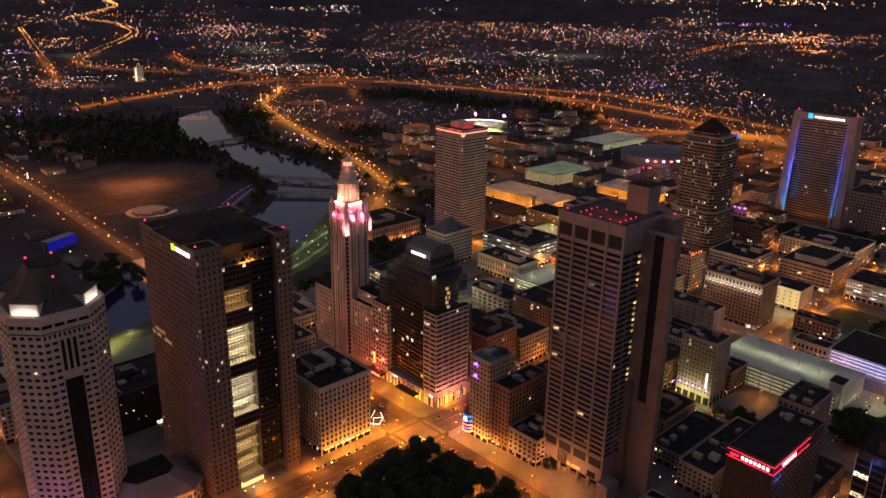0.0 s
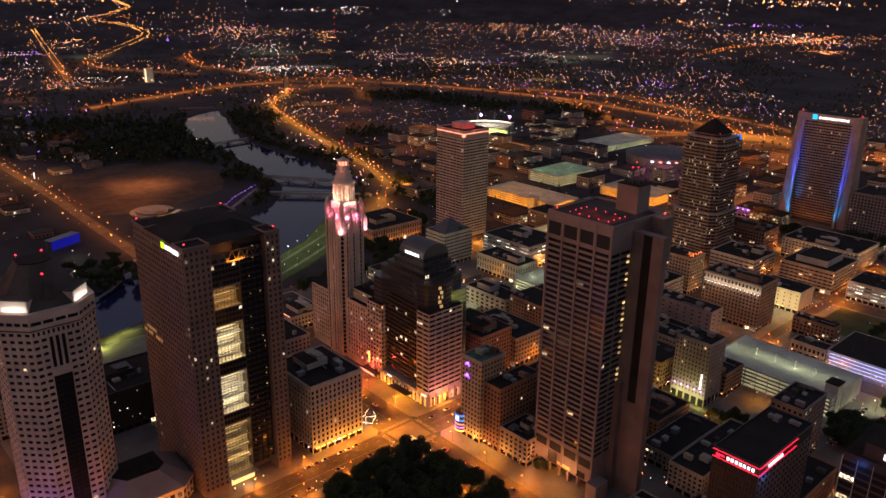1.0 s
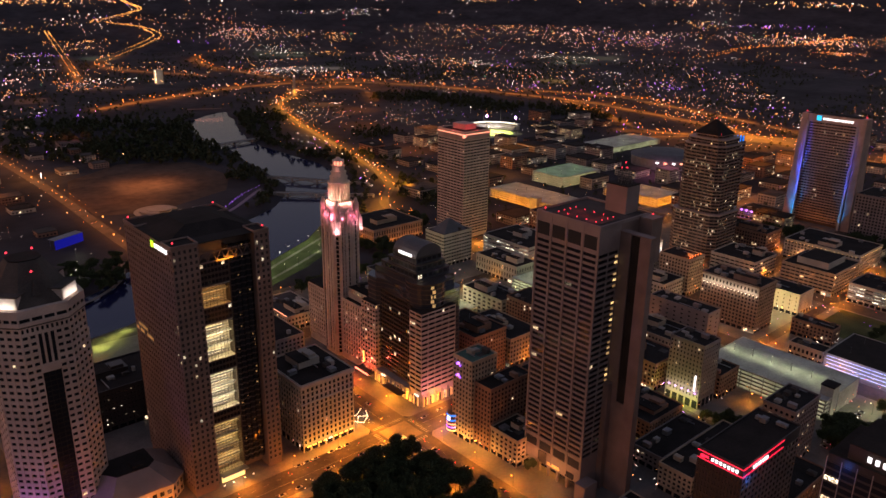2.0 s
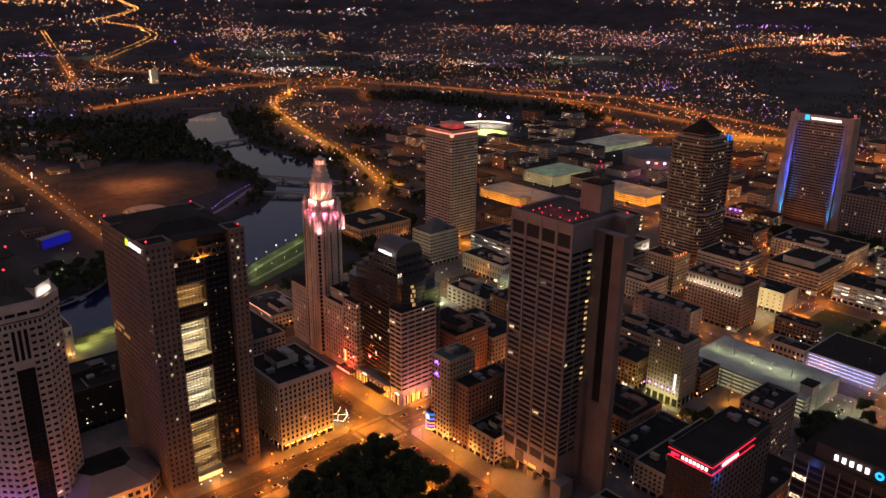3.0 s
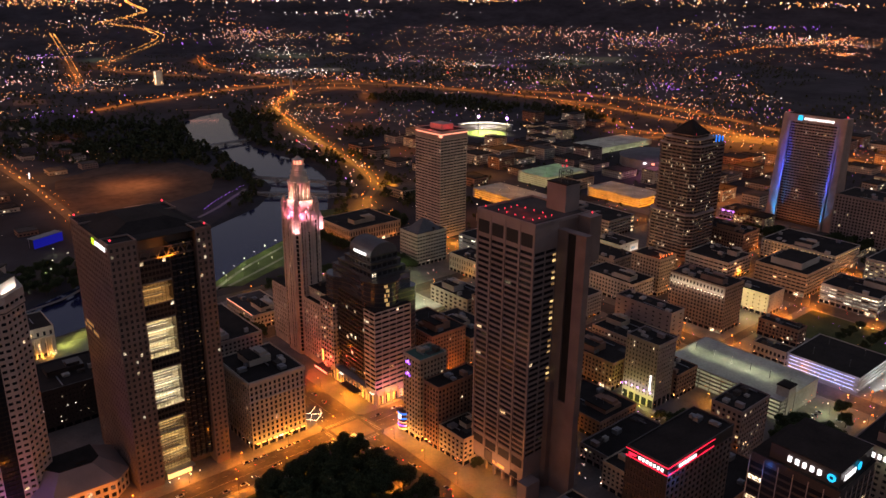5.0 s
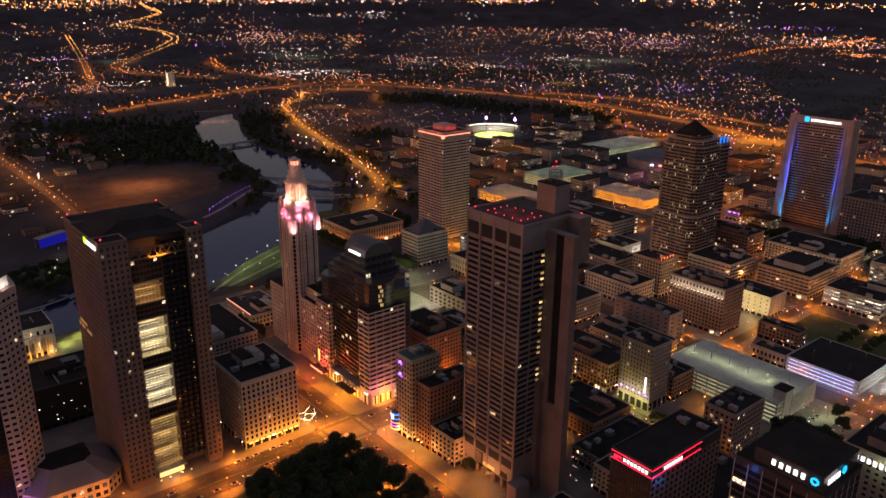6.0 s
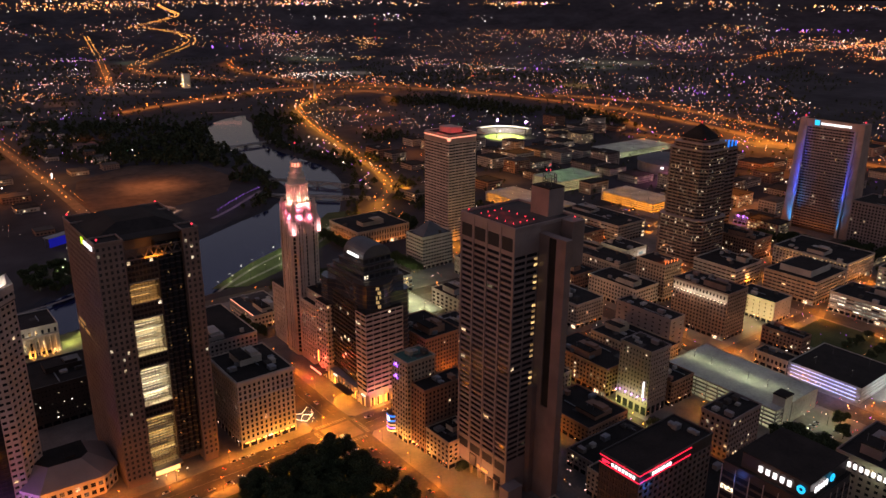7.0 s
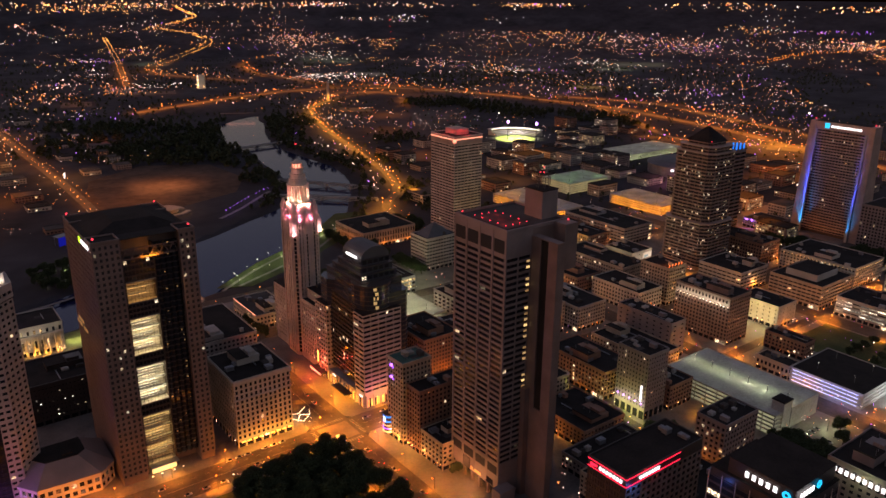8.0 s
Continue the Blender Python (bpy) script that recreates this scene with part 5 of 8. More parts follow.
def pyramid_tower():
    """Stepped office tower with a dark pyramid roof."""
    cx, cy = 850, 447
    root = thing("pyramid_roof_tower", (cx, cy, 0), "banded stone tower with cut corners and dark pyramid roof", "office tower")

    def ring(hx, hy, c):
        return [(cx - hx, cy + hy - c), (cx - hx, cy - hy + c), (cx - hx + c, cy - hy), (cx + hx - c, cy - hy), (cx + hx, cy - hy + c), (cx + hx, cy + hy - c), (cx + hx - c, cy + hy), (cx - hx + c, cy + hy)]

    for hx, hy, c, z0, z1, rows, glass in ((29, 31, 8, 0, 56, 13, DIM_SPECKLED), (24.5, 27, 7, 56.8, 136, 20, DIM_SPECKLED), (21.5, 24, 6, 136.8, 143, 2, DIM_SPECKLED), (16, 17, 4, 143.8, 147, 1, GLASS_DARK)):
        Solid().prism(ring(hx - 0.6, hy - 0.6, c), z0, z1).make("wall", DARKGRANITE, root)
        corners = ring(hx, hy, c)
        for a, b in [(corners[k], corners[k + 1]) for k in range(5)] + [(corners[7], corners[0])]:
            windows(root, a, b, z0 + (4 if z0 == 0 else 0), z1, max(2, round(math.dist(a, b) / 7)), rows, 0.95, 0.55, DARKGRANITE, glass, 0.7, single=False, split=7)
        Solid().prism(ring(hx + 0.35, hy + 0.35, c), z1 - 0.2, z1 + 0.8).make("step_cornice", GRANITE, root)
    Solid().prism(ring(17.5, 18.5, 4), 147.8, 163.5, ring(0.8, 0.8, 0.3)).make("pyramid_roof", TAR, root, "dark slate pyramid roof")
    beacon(root, cx, cy, 163.5, 0.8)
    beacon(root, cx - 16, cy - 17, 147.8, 0.6)
    annex = block("stone_annex", "banded stone office wing crowned by a fan of blue lit fins", 908, 467, 966, 505, 120, DARKGRANITE, DIM_SPECKLED, 5, 12, 0.94, 0.5, seed=31, units=3, single=False)
    Solid().box(909, 468.6, 120.4, 965, 490, 127).make("attic", DARKGRANITE, annex)
    for i in range(7):
        z = 128 + 3.8 * math.sin(math.pi * (i + 0.9) / 7.4)
        Solid().box(912 + i * 8, 467.8, 122, 914.4 + i * 8, 468.4, z).make("blue_fin", S_BLUE, annex, "upright blue lit roof fin")


def blue_tower():
    """Broad tower between two flared end walls, with blue-lit slots."""
    root = thing("flared_slab_tower", (1095, 410, 0), "broad tan tower with flared ends and blue uplights", "office tower")
    Solid().box(1085, 375.2, 0, 1100, 443, 145).make("wall", BRONZE, root)
    windows(root, (1084.4, 443), (1084.4, 375.2), 4, 140, 17, 36, 0.9, 0.5, GRANITE, GLASS_DARK, 0.6, single=False, split=3)
    for y0, y1, out in ((443.2, 451, 1), (367, 375, -1)):
        s = Solid()
        lo = [(1077, y0 + (1 if out > 0 else -4)), (1107, y0 + (1 if out > 0 else -4)), (1107, y1 + (4 if out > 0 else -1)), (1077, y1 + (4 if out > 0 else -1))]
        hi = [(1083, y0), (1101, y0), (1101, y1), (1083, y1)]
        s.prism(lo, 0, 150, hi)
        s.make("end_wall", GRANITE, root)
    Solid().box(1083.6, 374, 140, 1100, 445, 150).make("attic", GRANITE, root)
    Solid().box(1084, 374, 150, 1100, 445, 150.4).make("roof", TAR, root)
    letters(root, (1083.5, 423), (1083.5, 383), 143.4, 2.6, 10, SIGN_WHITE, 0.3, 0.3)
    Solid().slab(side((1083.5, 431), (1083.5, 424))[0], 0, 6, 0.3, 0.7, 142, 148.5).make("sign_mark", SIGN_CYAN, root, "pale blue sign mark")
    for y in (449, 371):
        beacon(root, 1092, y, 150.4, 1.2)
    for y in (441.6, 376.6):
        s = Solid().prism([(1075, y - 1.8), (1079, y - 1.8), (1079, y + 1.8), (1075, y + 1.8)], 0, 140, [(1082.5, y - 1.5), (1084.3, y - 1.5), (1084.3, y + 1.5), (1082.5, y + 1.5)])
        s.make("blue_lit_fin", CONCRETE, root, "pale fin uplit in blue")
        flood((1066, y, 1), (1079, y, 70), (0.02, 0.07, 1.0), 4200 if y > 400 else 2000, 2, 2, 9)
        flood((1068, y, 1), (1074, y, 22), (0.0, 0.32, 1.0), 3600 if y > 400 else 1500, 2, 2, 44)
    flood((1060, 410, 3), (1084, 410, 22), SODIUM, 2000, 50, 3)


def parking(name, label, x0, y0, x1, y1, levels, mat, lamp, watts, seed=1, lamps=(3, 2), inside=0, within=None):
    """An open parking deck: floors, rails, columns, ramps' lamps."""
    root = thing(name, ((x0 + x1) / 2, (y0 + y1) / 2, 0), label, "parking garage")
    TAKEN.append((x0, y0, x1, y1))
    h = 3.2
    for j in range(levels + 1):
        z = j * h
        Solid().box(x0 + 0.4, y0 + 0.4, z, x1 - 0.4, y1 - 0.4, z + 0.35).make("deck", mat, root)
        if j:
            s = Solid()
            s.box(x0, y0, z - 0.4, x0 + 0.35, y1, z + 1.0).box(x1 - 0.35, y0, z - 0.4, x1, y1, z + 1.0)
            s.box(x0 + 0.4, y0, z - 0.5, x1 - 0.4, y0 + 0.35, z + 1.1).box(x0 + 0.4, y1 - 0.35, z - 0.5, x1 - 0.4, y1, z + 1.1)
            s.make("rail_wall", mat, root)
    cols = Solid()
    for x in np.linspace(x0 + 0.9, x1 - 0.9, max(2, round((x1 - x0) / 9))):
        for y in np.linspace(y0 + 0.9, y1 - 0.9, max(2, round((y1 - y0) / 9))):
            cols.box(x - 0.35, y - 0.35, 0.3, x + 0.35, y + 0.35, levels * h)
    cols.make("column_grid", mat, root, kind="stuff")
    if levels > 1:
        inner = Solid().box(x0 + 9, y0 + 9, 0.4, x1 - 9, y1 - 9, levels * h - 0.05)
        inner.make("inner_ramp_wall", mat, root)
        tubes = Solid()
        for j in range(levels):
            z = (j + 1) * h - 0.45
            for y in np.arange(y0 + 4, y1 - 3, 7):
                tubes.box(x0 + 3, y, z, x0 + 3.5, y + 3.0, z + 0.2)
            for x in np.arange(x0 + 4, x1 - 3, 7):
                tubes.box(x, y0 + 3, z, x + 3.0, y0 + 3.5, z + 0.2)
        tubes.make("ceiling_lamps", S_AMBER if (within or lamp)[2] < 0.1 else S_WHITE, root, kind="stuff")
    if inside:
        for j in range(levels):
            z = (j + 1) * h - 0.9
            for strip, long in ((flood((x0 + 4, (y0 + y1) / 2, z), (x0 + 4, (y0 + y1) / 2, 0), within or lamp, inside * (y1 - y0), y1 - y0 - 4, 1.5), True), (flood(((x0 + x1) / 2, y0 + 4, z), ((x0 + x1) / 2, y0 + 4, 0), within or lamp, inside * (x1 - x0), x1 - x0 - 14, 1.5), False)):
                strip.rotation_euler = (0, 0, math.pi / 2 if long else 0)
    top = levels * h + 0.35
    nx, ny = lamps
    for i in range(nx):
        for k in range(ny):
            x, y = x0 + (i + 0.5) * (x1 - x0) / nx, y0 + (k + 0.5) * (y1 - y0) / ny
            post = Solid().cyl(x, y, 0.14, top, top + 6, 6).box(x - 0.9, y - 0.2, top + 6, x + 0.9, y + 0.2, top + 6.2).make("lamp_post", POLE, root)
            Solid().box(x - 0.85, y - 0.18, top + 5.9, x + 0.85, y + 0.18, top + 6).make("lamp_head", S_WHITE, post)
            glow((x, y, top + 5.4), lamp, watts, 0.5)
    return root


TAKEN += [(1040, 350, 1130, 470), (818, 414, 882, 480), (645, 660, 705, 725)]
octagon_tower()
atrium_tower()
deco_tower()
glass_tower()
state_tower()
terracotta_block()
ribbed_tower()
black_tower()
inn()
power_tower()
pyramid_tower()
blue_tower()

# ---- the lower city ----
low = thing("theatre_block", (138, 412, 0), "tan stone theatre block with a broad hipped roof", "theatre")
TAKEN.append((108, 390, 169, 433))
edge = [(109, 412), (122, 393), (158, 391), (168, 400), (168, 432), (109, 432)]
about = lambda k: [(138 + (x - 138) * k, 413 + (y - 413) * k) for x, y in edge]
Solid().prism(about(0.98), 0, 13).make("wall", TANSTONE, low)
for a, b in ((0, 1), (1, 2), (2, 3), (3, 4)):
    windows(low, edge[a], edge[b], 1, 11.5, max(2, round(math.dist(edge[a], edge[b]) / 4.4)), 2, 0.62, 0.6, TANSTONE, GLASS_BUSY, 0.5)
Solid().prism(about(1.02), 11.5, 13.5).make("cornice", TANSTONE, low)
Solid().prism(about(1.03), 13.5, 24.5, about(0.52)).make("hipped_roof", GREYSTONE, low)
Solid().prism(about(0.52), 24.5, 25).make("flat_roof", TAR, low)
Solid().box(140, 404, 22, 146, 410, 26.5).make("roof_hatch", TAR, low)
for x in (126, 140, 154):
    glow((x, 384, 6), SODIUM, 3000, 0.5)
block("dark_office", "dark office block with scattered lit windows", 132, 497, 228, 545, 32, BRONZE, SPECKLED, 3.7, 2.7, 0.34, 0.26, units=6, seed=7, single=False)
block("side_office", "low brick office behind the atrium tower", 236, 468, 300, 540, 45, CONCRETE, GLASS, units=6, seed=9, single=False)
block("river_office", "low office with grey roof near the river", 318 + 22, 548 + 16, 376, 620, 14, LIMESTONE, GLASS, units=6, roof=GRAVEL, seed=10, single=False)
block("corner_tower", "slender brick corner tower with violet signs", 342, 320, 366, 339, 63, BUFF, GLASS_DARK, 3.5, 3.2, units=2, seed=11, roof=VERDIGRIS, single=False)
block("brick_midrise", "dark brick mid-rise with black roof", 345, 304.2, 385, 319.8, 48, BRICK, GLASS_DARK, 3.5, 3.2, units=2, seed=12, single=False)
block("brick_shop", "low brick shop building with black roof", 346, 279, 372, 304, 20, BUFF, GLASS_DARK, 4, 4, units=3, seed=13, single=False)
for x, y in ((400, 376), (424, 376), (470, 376), (575, 275), (600, 276)):
    glow((x, y, 7), SODIUM, 5000, 0.5)
block("turret_hotel", "brick hotel with rooftop lamps", 404, 382, 440, 432, 40, BRICK, GLASS_DARK, 3.5, 3, units=6, seed=14, single=False)
block("brick_block", "plain brick office block with black roof", 446, 382, 482, 440, 26, BUFF, GLASS, units=6, seed=15, single=False)
block("brick_block", "brick office block with black roof", 388, 286, 428, 339, 30, BRICK, GLASS, units=5, seed=16, single=False)
block("brick_block", "dark brick block with black roof", 434, 296, 482, 345, 24, BUFF, GLASS, units=5, seed=17, single=False)
block("black_roof_block", "low block with black tar roof", 440, 240, 482, 290, 15, BRICK, GLASS_DARK, units=4, seed=18, single=False)
block("black_roof_block", "low block with black tar roof beside the slab tower", 400, 182, 478, 206, 19, BUFF, GLASS_DARK, units=5, seed=19, single=False)
block("orange_lit_block", "mid-rise stone block with lit lower windows", 482, 160, 484 + 34, 182, 44, GREYSTONE, GLASS_BUSY, 3.7, 3.4, units=5, seed=20, single=False)
hotel = block("violet_lit_hotel", "grey stone hotel with violet lamps along its front", 507, 242, 530, 271, 53, GREYSTONE, GLASS, 3.5, 3.0, 0.4, 0.5, base=9, units=4, seed=21, single=False)
block("brick_block", "brick shop block under street lamps", 505, 280, 540, 343, 24, BRICK, GLASS_BUSY, units=5, seed=22, single=False)
block("dark_block", "dark blank-walled block behind the hotel", 534, 240, 562, 272, 20, BRICK, GLASS_DARK, units=3, seed=23, single=False)
block("big_dark_block", "large dark office block with plain walls", 604, 294, 624, 354, 35, GREYSTONE, GLASS_DARK, 4, 8, 0.3, 0.3, units=6, seed=24, single=False)
lit = block("colonnade_office", "office with a lit colonnade along its top floor", 672, 283, 704, 342, 46, DARKGRANITE, GLASS_DARK, 3.7, 3.4, units=5, seed=25, single=False)
block("cream_block", "cream plastered block with small windows", 745, 276, 776, 320, 22, LIMESTONE, GLASS_DARK, 4.5, 6, 0.2, 0.35, units=2, seed=26, roof=TAR, single=False)
tier = block("terraced_office", "wide tan office block with banded windows", 823, 276, 886, 333, 25, BUFF, GLASS, 4, 5, 0.85, 0.42, units=0, seed=27, single=False)
Solid().box(834, 288, 25.1, 876, 322, 32).make("penthouse", LIMESTONE, tier)
Solid().box(834.6, 288.6, 32, 875.4, 321.4, 32.2).make("penthouse_roof", TAR, tier)
block("white_window_office", "grey office with rows of lit windows", 826, 205, 872, 262, 20, CONCRETE, GLASS_WHITE, 3.2, 8, 0.9, 0.36, units=4, seed=28, single=False)
block("beige_office", "beige office block with square windows", 664, 378, 700, 440, 22, LIMESTONE, GLASS_DARK, 4, 4, 0.55, 0.55, units=4, seed=29, single=False)
block("mural_block", "pale block with a painted end wall", 752, 461, 787, 500, 24, LIMESTONE, GLASS_DARK, 5, 8, 0.2, 0.3, units=2, seed=30, single=False)
block("orange_roof_office", "small office with lamps on its roof", 706, 376, 734, 412, 40, BUFF, GLASS, units=2, seed=32, single=False)
block("stepped_office", "banded office block with terraces", 800, 352, 850, 405, 22, LIMESTONE, GLASS, 4, 6, 0.85, 0.4, units=4, seed=33, single=False)
long = block("long_office", "long tan office with a row of small lights", 910, 285, 975, 372, 24, LIMESTONE, GLASS_BUSY, 4, 4, units=5, seed=34, single=False)
for i in range(17):
    Solid().star(909.5, 289 + i * 4.9, 22.4, 0.55).make("cornice_lamp", S_WARM, long)
for i in range(12):
    Solid().star(914 + i * 5, 284.5, 22.4, 0.55).make("cornice_lamp", S_WARM, long)
block("grey_tower", "dark slab office beside the flared tower", 1045, 250, 1100, 350, 62, GREYSTONE, GLASS, 4, 4, units=4, seed=35, single=False)
block("grid_office", "tan office block with gridded windows", 900, 180, 960, 250, 34, LIMESTONE, GLASS_FULL, 4, 5, 0.6, 0.4, units=4, seed=36, single=False)
block("brick_row", "low brick row with arched windows", 656, 213, 672, 243, 12, BUFF, GLASS_BUSY, 5, 4, units=2, seed=37, single=False)
block("low_shop", "low dark shop building with skylights", 345, 158, 392, 179, 13, BRICK, GLASS_DARK, units=5, seed=51, single=False)
block("low_shop", "low brick building round a lit yard", 346, 184, 371, 206, 11, BUFF, GLASS_BUSY, units=3, seed=52, single=False)
block("dark_block", "dark mid-rise block with black roof", 412, 130, 470, 174, 22, BRICK, GLASS, units=7, seed=53, single=False)
block("low_shop", "low stone shop building under the slab tower", 414, 212, 476, 236, 12, GREYSTONE, GLASS_BUSY, units=4, seed=54, single=False)
block("brick_block", "small brick block with black roof", 700, 224, 716, 262, 16, BRICK, GLASS_BUSY, units=3, seed=55, single=False)
block("brick_block", "brick block beside the crossing of two streets", 560, 280, 598, 345, 20, BUFF, GLASS_BUSY, units=5, seed=56, single=False)
block("back_block", "dark brick block with black roof", 640 + 14, 452, 690, 520, 18, BRICK, GLASS_BUSY, units=5, seed=57, single=False)
block("back_block", "plain stone block with black roof", 700, 430, 738, 520, 26, BUFF, GLASS, units=5, seed=58, single=False)
block("back_block", "low banded block with black roof", 826, 535, 880, 640, 22, CONCRETE, GLASS_BUSY, 4, 6, 0.8, 0.4, units=5, seed=59, single=False)
block("back_block", "brick warehouse block with rows of windows", 900, 390, 938, 461, 26, BRICK, GLASS_BUSY, units=5, seed=61, single=False)
block("back_block", "long brick block with black roof", 760, 535, 798, 650, 24, BRICK, GLASS_BUSY, units=5, seed=62, single=False)
block("grey_block", "grey office block with black roof", 900, 130, 938, 172, 24, CONCRETE, GLASS_FULL, 4, 5, 0.7, 0.4, units=4, seed=63, single=False)
hall = block("city_hall", "long classical city hall of pale stone", 548, 714, 626, 784, 20, BUFF, GLASS_DARK, 9, 4, 0.45, 0.7, units=3, seed=38, roof=TAR, single=False)
for x in (560, 578, 596, 614):
    flood((x, 711.5, 2), (x, 714.5, 10), (1.0, 0.3, 0.06), 800, 10, 1)
grey = block("gabled_office", "grey office with a gabled parapet", 566, 604, 610, 636, 38, LIMESTONE, GLASS_DARK, 4, 4, 0.8, 0.42, units=3, seed=39, single=False)
Solid().prism([(570, 608), (606, 608), (606, 632), (570, 632)], 38.1, 51, [(586, 618), (590, 618), (590, 622), (586, 622)]).make("hipped_roof", COPPER, grey)
block("white_band_office", "office with bright bands of lit windows", 632, 534, 690, 607, 27, CONCRETE, GLASS_WHITE, 4.2, 7, 0.88, 0.3, units=3, seed=40, single=False)
block("classical_block", "low classical stone block", 590, 512, 622, 575, 20, LIMESTONE, GLASS, 6, 4, 0.4, 0.6, units=4, seed=41, single=False)
block("back_block", "plain grey block with black roof", 500, 446, 530, 500, 26, CONCRETE, GLASS_DARK, 4, 7, units=4, seed=42, single=False)
block("back_block", "plain brick block with black roof", 540, 392, 574, 446, 30, BUFF, GLASS, units=5, seed=43, single=False)
block("back_block", "brick block with black roof", 500, 384, 532, 440, 34, BRICK, GLASS, units=5, seed=44, single=False)
block("back_block", "grey block with black roof", 584, 384, 622, 440, 24, CONCRETE, GLASS, units=5, seed=45, single=False)
block("round_front_office", "low glass-fronted office with lit hall", 470, 560, 520, 620, 18, ZINC, GLASS_FULL, 4.5, 5, 0.85, 0.6, units=2, seed=46, single=False)
court = block("judicial_hall", "floodlit classical court hall by the river", 130, 628, 186, 668, 26, LIMESTONE, GLASS_FULL, 9, 5, 0.4, 0.7, units=0, seed=47, single=False)

parking("parking_deck", "pale concrete parking deck under greenish lamps", 566, 172, 624, 270, 5, DECKING, (0.95, 1.0, 0.62), 1900, lamps=(1, 6), inside=7)
end = thing("deck_end_wall", (606, 171.7, 0), "blank pale end wall of the parking deck", "wall")
Solid().box(586.5, 171.3, 0, 624.4, 171.9, 17).make("wall", DECKING, end)
Solid().box(586.5, 171.1, 17, 624.4, 172.1, 17.3).make("coping", CONCRETE, end)
st = thing("stair_tower", (580, 176, 0), "concrete stair tower of the parking deck", "stair tower")
Solid().box(575, 171.5, 0, 586, 181, 24).make("wall", DECKING, st)
Solid().box(574.6, 171.1, 24, 586.4, 181.4, 25).make("roof", TAR, st)
blue_deck = parking("blue_parking_deck", "parking deck with blue and white lit openings", 656, 152, 716, 212, 4, CONCRETE, WHITE, 60, lamps=(2, 2))
Solid().box(657, 153, 13.2, 715, 211, 13.4).make("dark_top", TAR, blue_deck)
parking("sodium_parking_deck", "wide parking deck under orange sodium lamps", 832, 668, 892, 800, 4, DECKING, (1.0, 0.31, 0.012), 2200, lamps=(3, 4), inside=60)
sd = thing("stair_tower", (834, 704, 0), "yellow-lit concrete stair tower of the sodium deck", "stair tower")
Solid().box(827, 698, 0, 838, 710, 17.5).make("wall", BUFF, sd)
Solid().box(826.6, 697.6, 17.5, 838.4, 710.4, 18.4).make("roof", CONCRETE, sd)
glow((820, 700, 5), (1.0, 0.5, 0.06), 9000, 0.5)
parking("sodium_parking_deck", "parking deck under orange sodium lamps", 980, 598, 1040, 696, 4, DECKING, (1.0, 0.31, 0.012), 2200, lamps=(3, 3), inside=60)
parking("green_parking_deck", "parking deck with a green-lit top floor", 962, 764, 1060, 830, 5, DECKING, (0.36, 1.0, 0.22), 1900, lamps=(3, 2), inside=17, within=(1.0, 0.8, 0.35))
parking("white_parking_deck", "broad parking deck under white lamps", 1258, 886, 1420, 962, 3, DECKING, GREENISH, 1500, lamps=(4, 2), inside=18)
parking("amber_parking_deck", "parking deck glowing yellow", 694, 534.5, 758, 610, 4, DECKING, (1.0, 0.72, 0.20), 15000, lamps=(2, 2), inside=50)
parking("white_lit_deck", "parking deck lit pale white", 578, 452, 640, 508, 4, DECKING, GREENISH, 2600, lamps=(2, 2), inside=20)
parking("white_lit_deck", "pale parking deck behind the glass tower", 446, 478, 500, 540, 3, DECKING, (1.0, 0.95, 0.55), 8500, lamps=(2, 2), inside=16)

# coloured details of the lower city
for i in range(5):
    y = 245 + i * 5.6
    Solid().star(506.2, y, 13.5, 0.8).make("front_lamp", S_PURPLE, hotel, "violet front lamp")
    glow((505.2, y, 13), PURPLE, 420, 0.3)
Solid().box(506.2, 245.6, 15, 506.8, 246.6, 28).make("blade_sign", SIGN_WHITE, hotel, "white vertical blade sign")
glow((499, 250, 7), (0.85, 0.95, 0.2), 7500, 0.5)
glow((499, 264, 7), (0.85, 0.95, 0.2), 7500, 0.5)
for i in range(16):
    y = 285 + i * 3.6
    Solid().star(671.0, y, 37.3, 0.55).make("colonnade_lamp", S_WHITE, lit)
    Solid().box(671.2, y + 1.5, 34.5, 671.85, y + 2.1, 38.1).make("colonnade_pier", LIMESTONE, lit)
Solid().box(671.5, 283.5, 38.2, 671.9, 341.5, 45.6).make("attic_wall", LIMESTONE, lit, "cream stone attic wall")
for i in range(16):
    Solid().box(671.3, 285.8 + i * 3.6, 40.6, 671.45, 287.2 + i * 3.6, 43.6).make("attic_window", GLASS_OFF, lit)
for i in range(8):
    glow((668.6, 287 + i * 7.2, 37.8), WHITE, 700, 0.4)
glow((728, 285, 13), (1.0, 0.8, 0.35), 14000, 0.6)
glow((728, 308, 13), (1.0, 0.8, 0.35), 14000, 0.6)
glow((476, 170, 5), SODIUM, 5000, 0.5)
glow((476, 178, 9), SODIUM, 2500, 0.5)
BLUEWHITE = shine("blue_white_tube", (0.55, 0.60, 1.0), 1.5)
for z in (3.0, 6.2, 9.4, 12.4):
    for k in range(6):
        y = 156 + k * 9
        Solid().box(655.6, y, z - 0.9, 655.9, y + 8.4, z - 0.5).make("light_band", BLUEWHITE, blue_deck, "blue-white light band")
for k in range(4):
    glow((650, 160 + k * 14, 7), (0.35, 0.35, 1.0), 1800, 0.6)
flood((690, 140, 3), (690, 152, 8), (0.85, 0.95, 1.0), 9000, 30, 2)
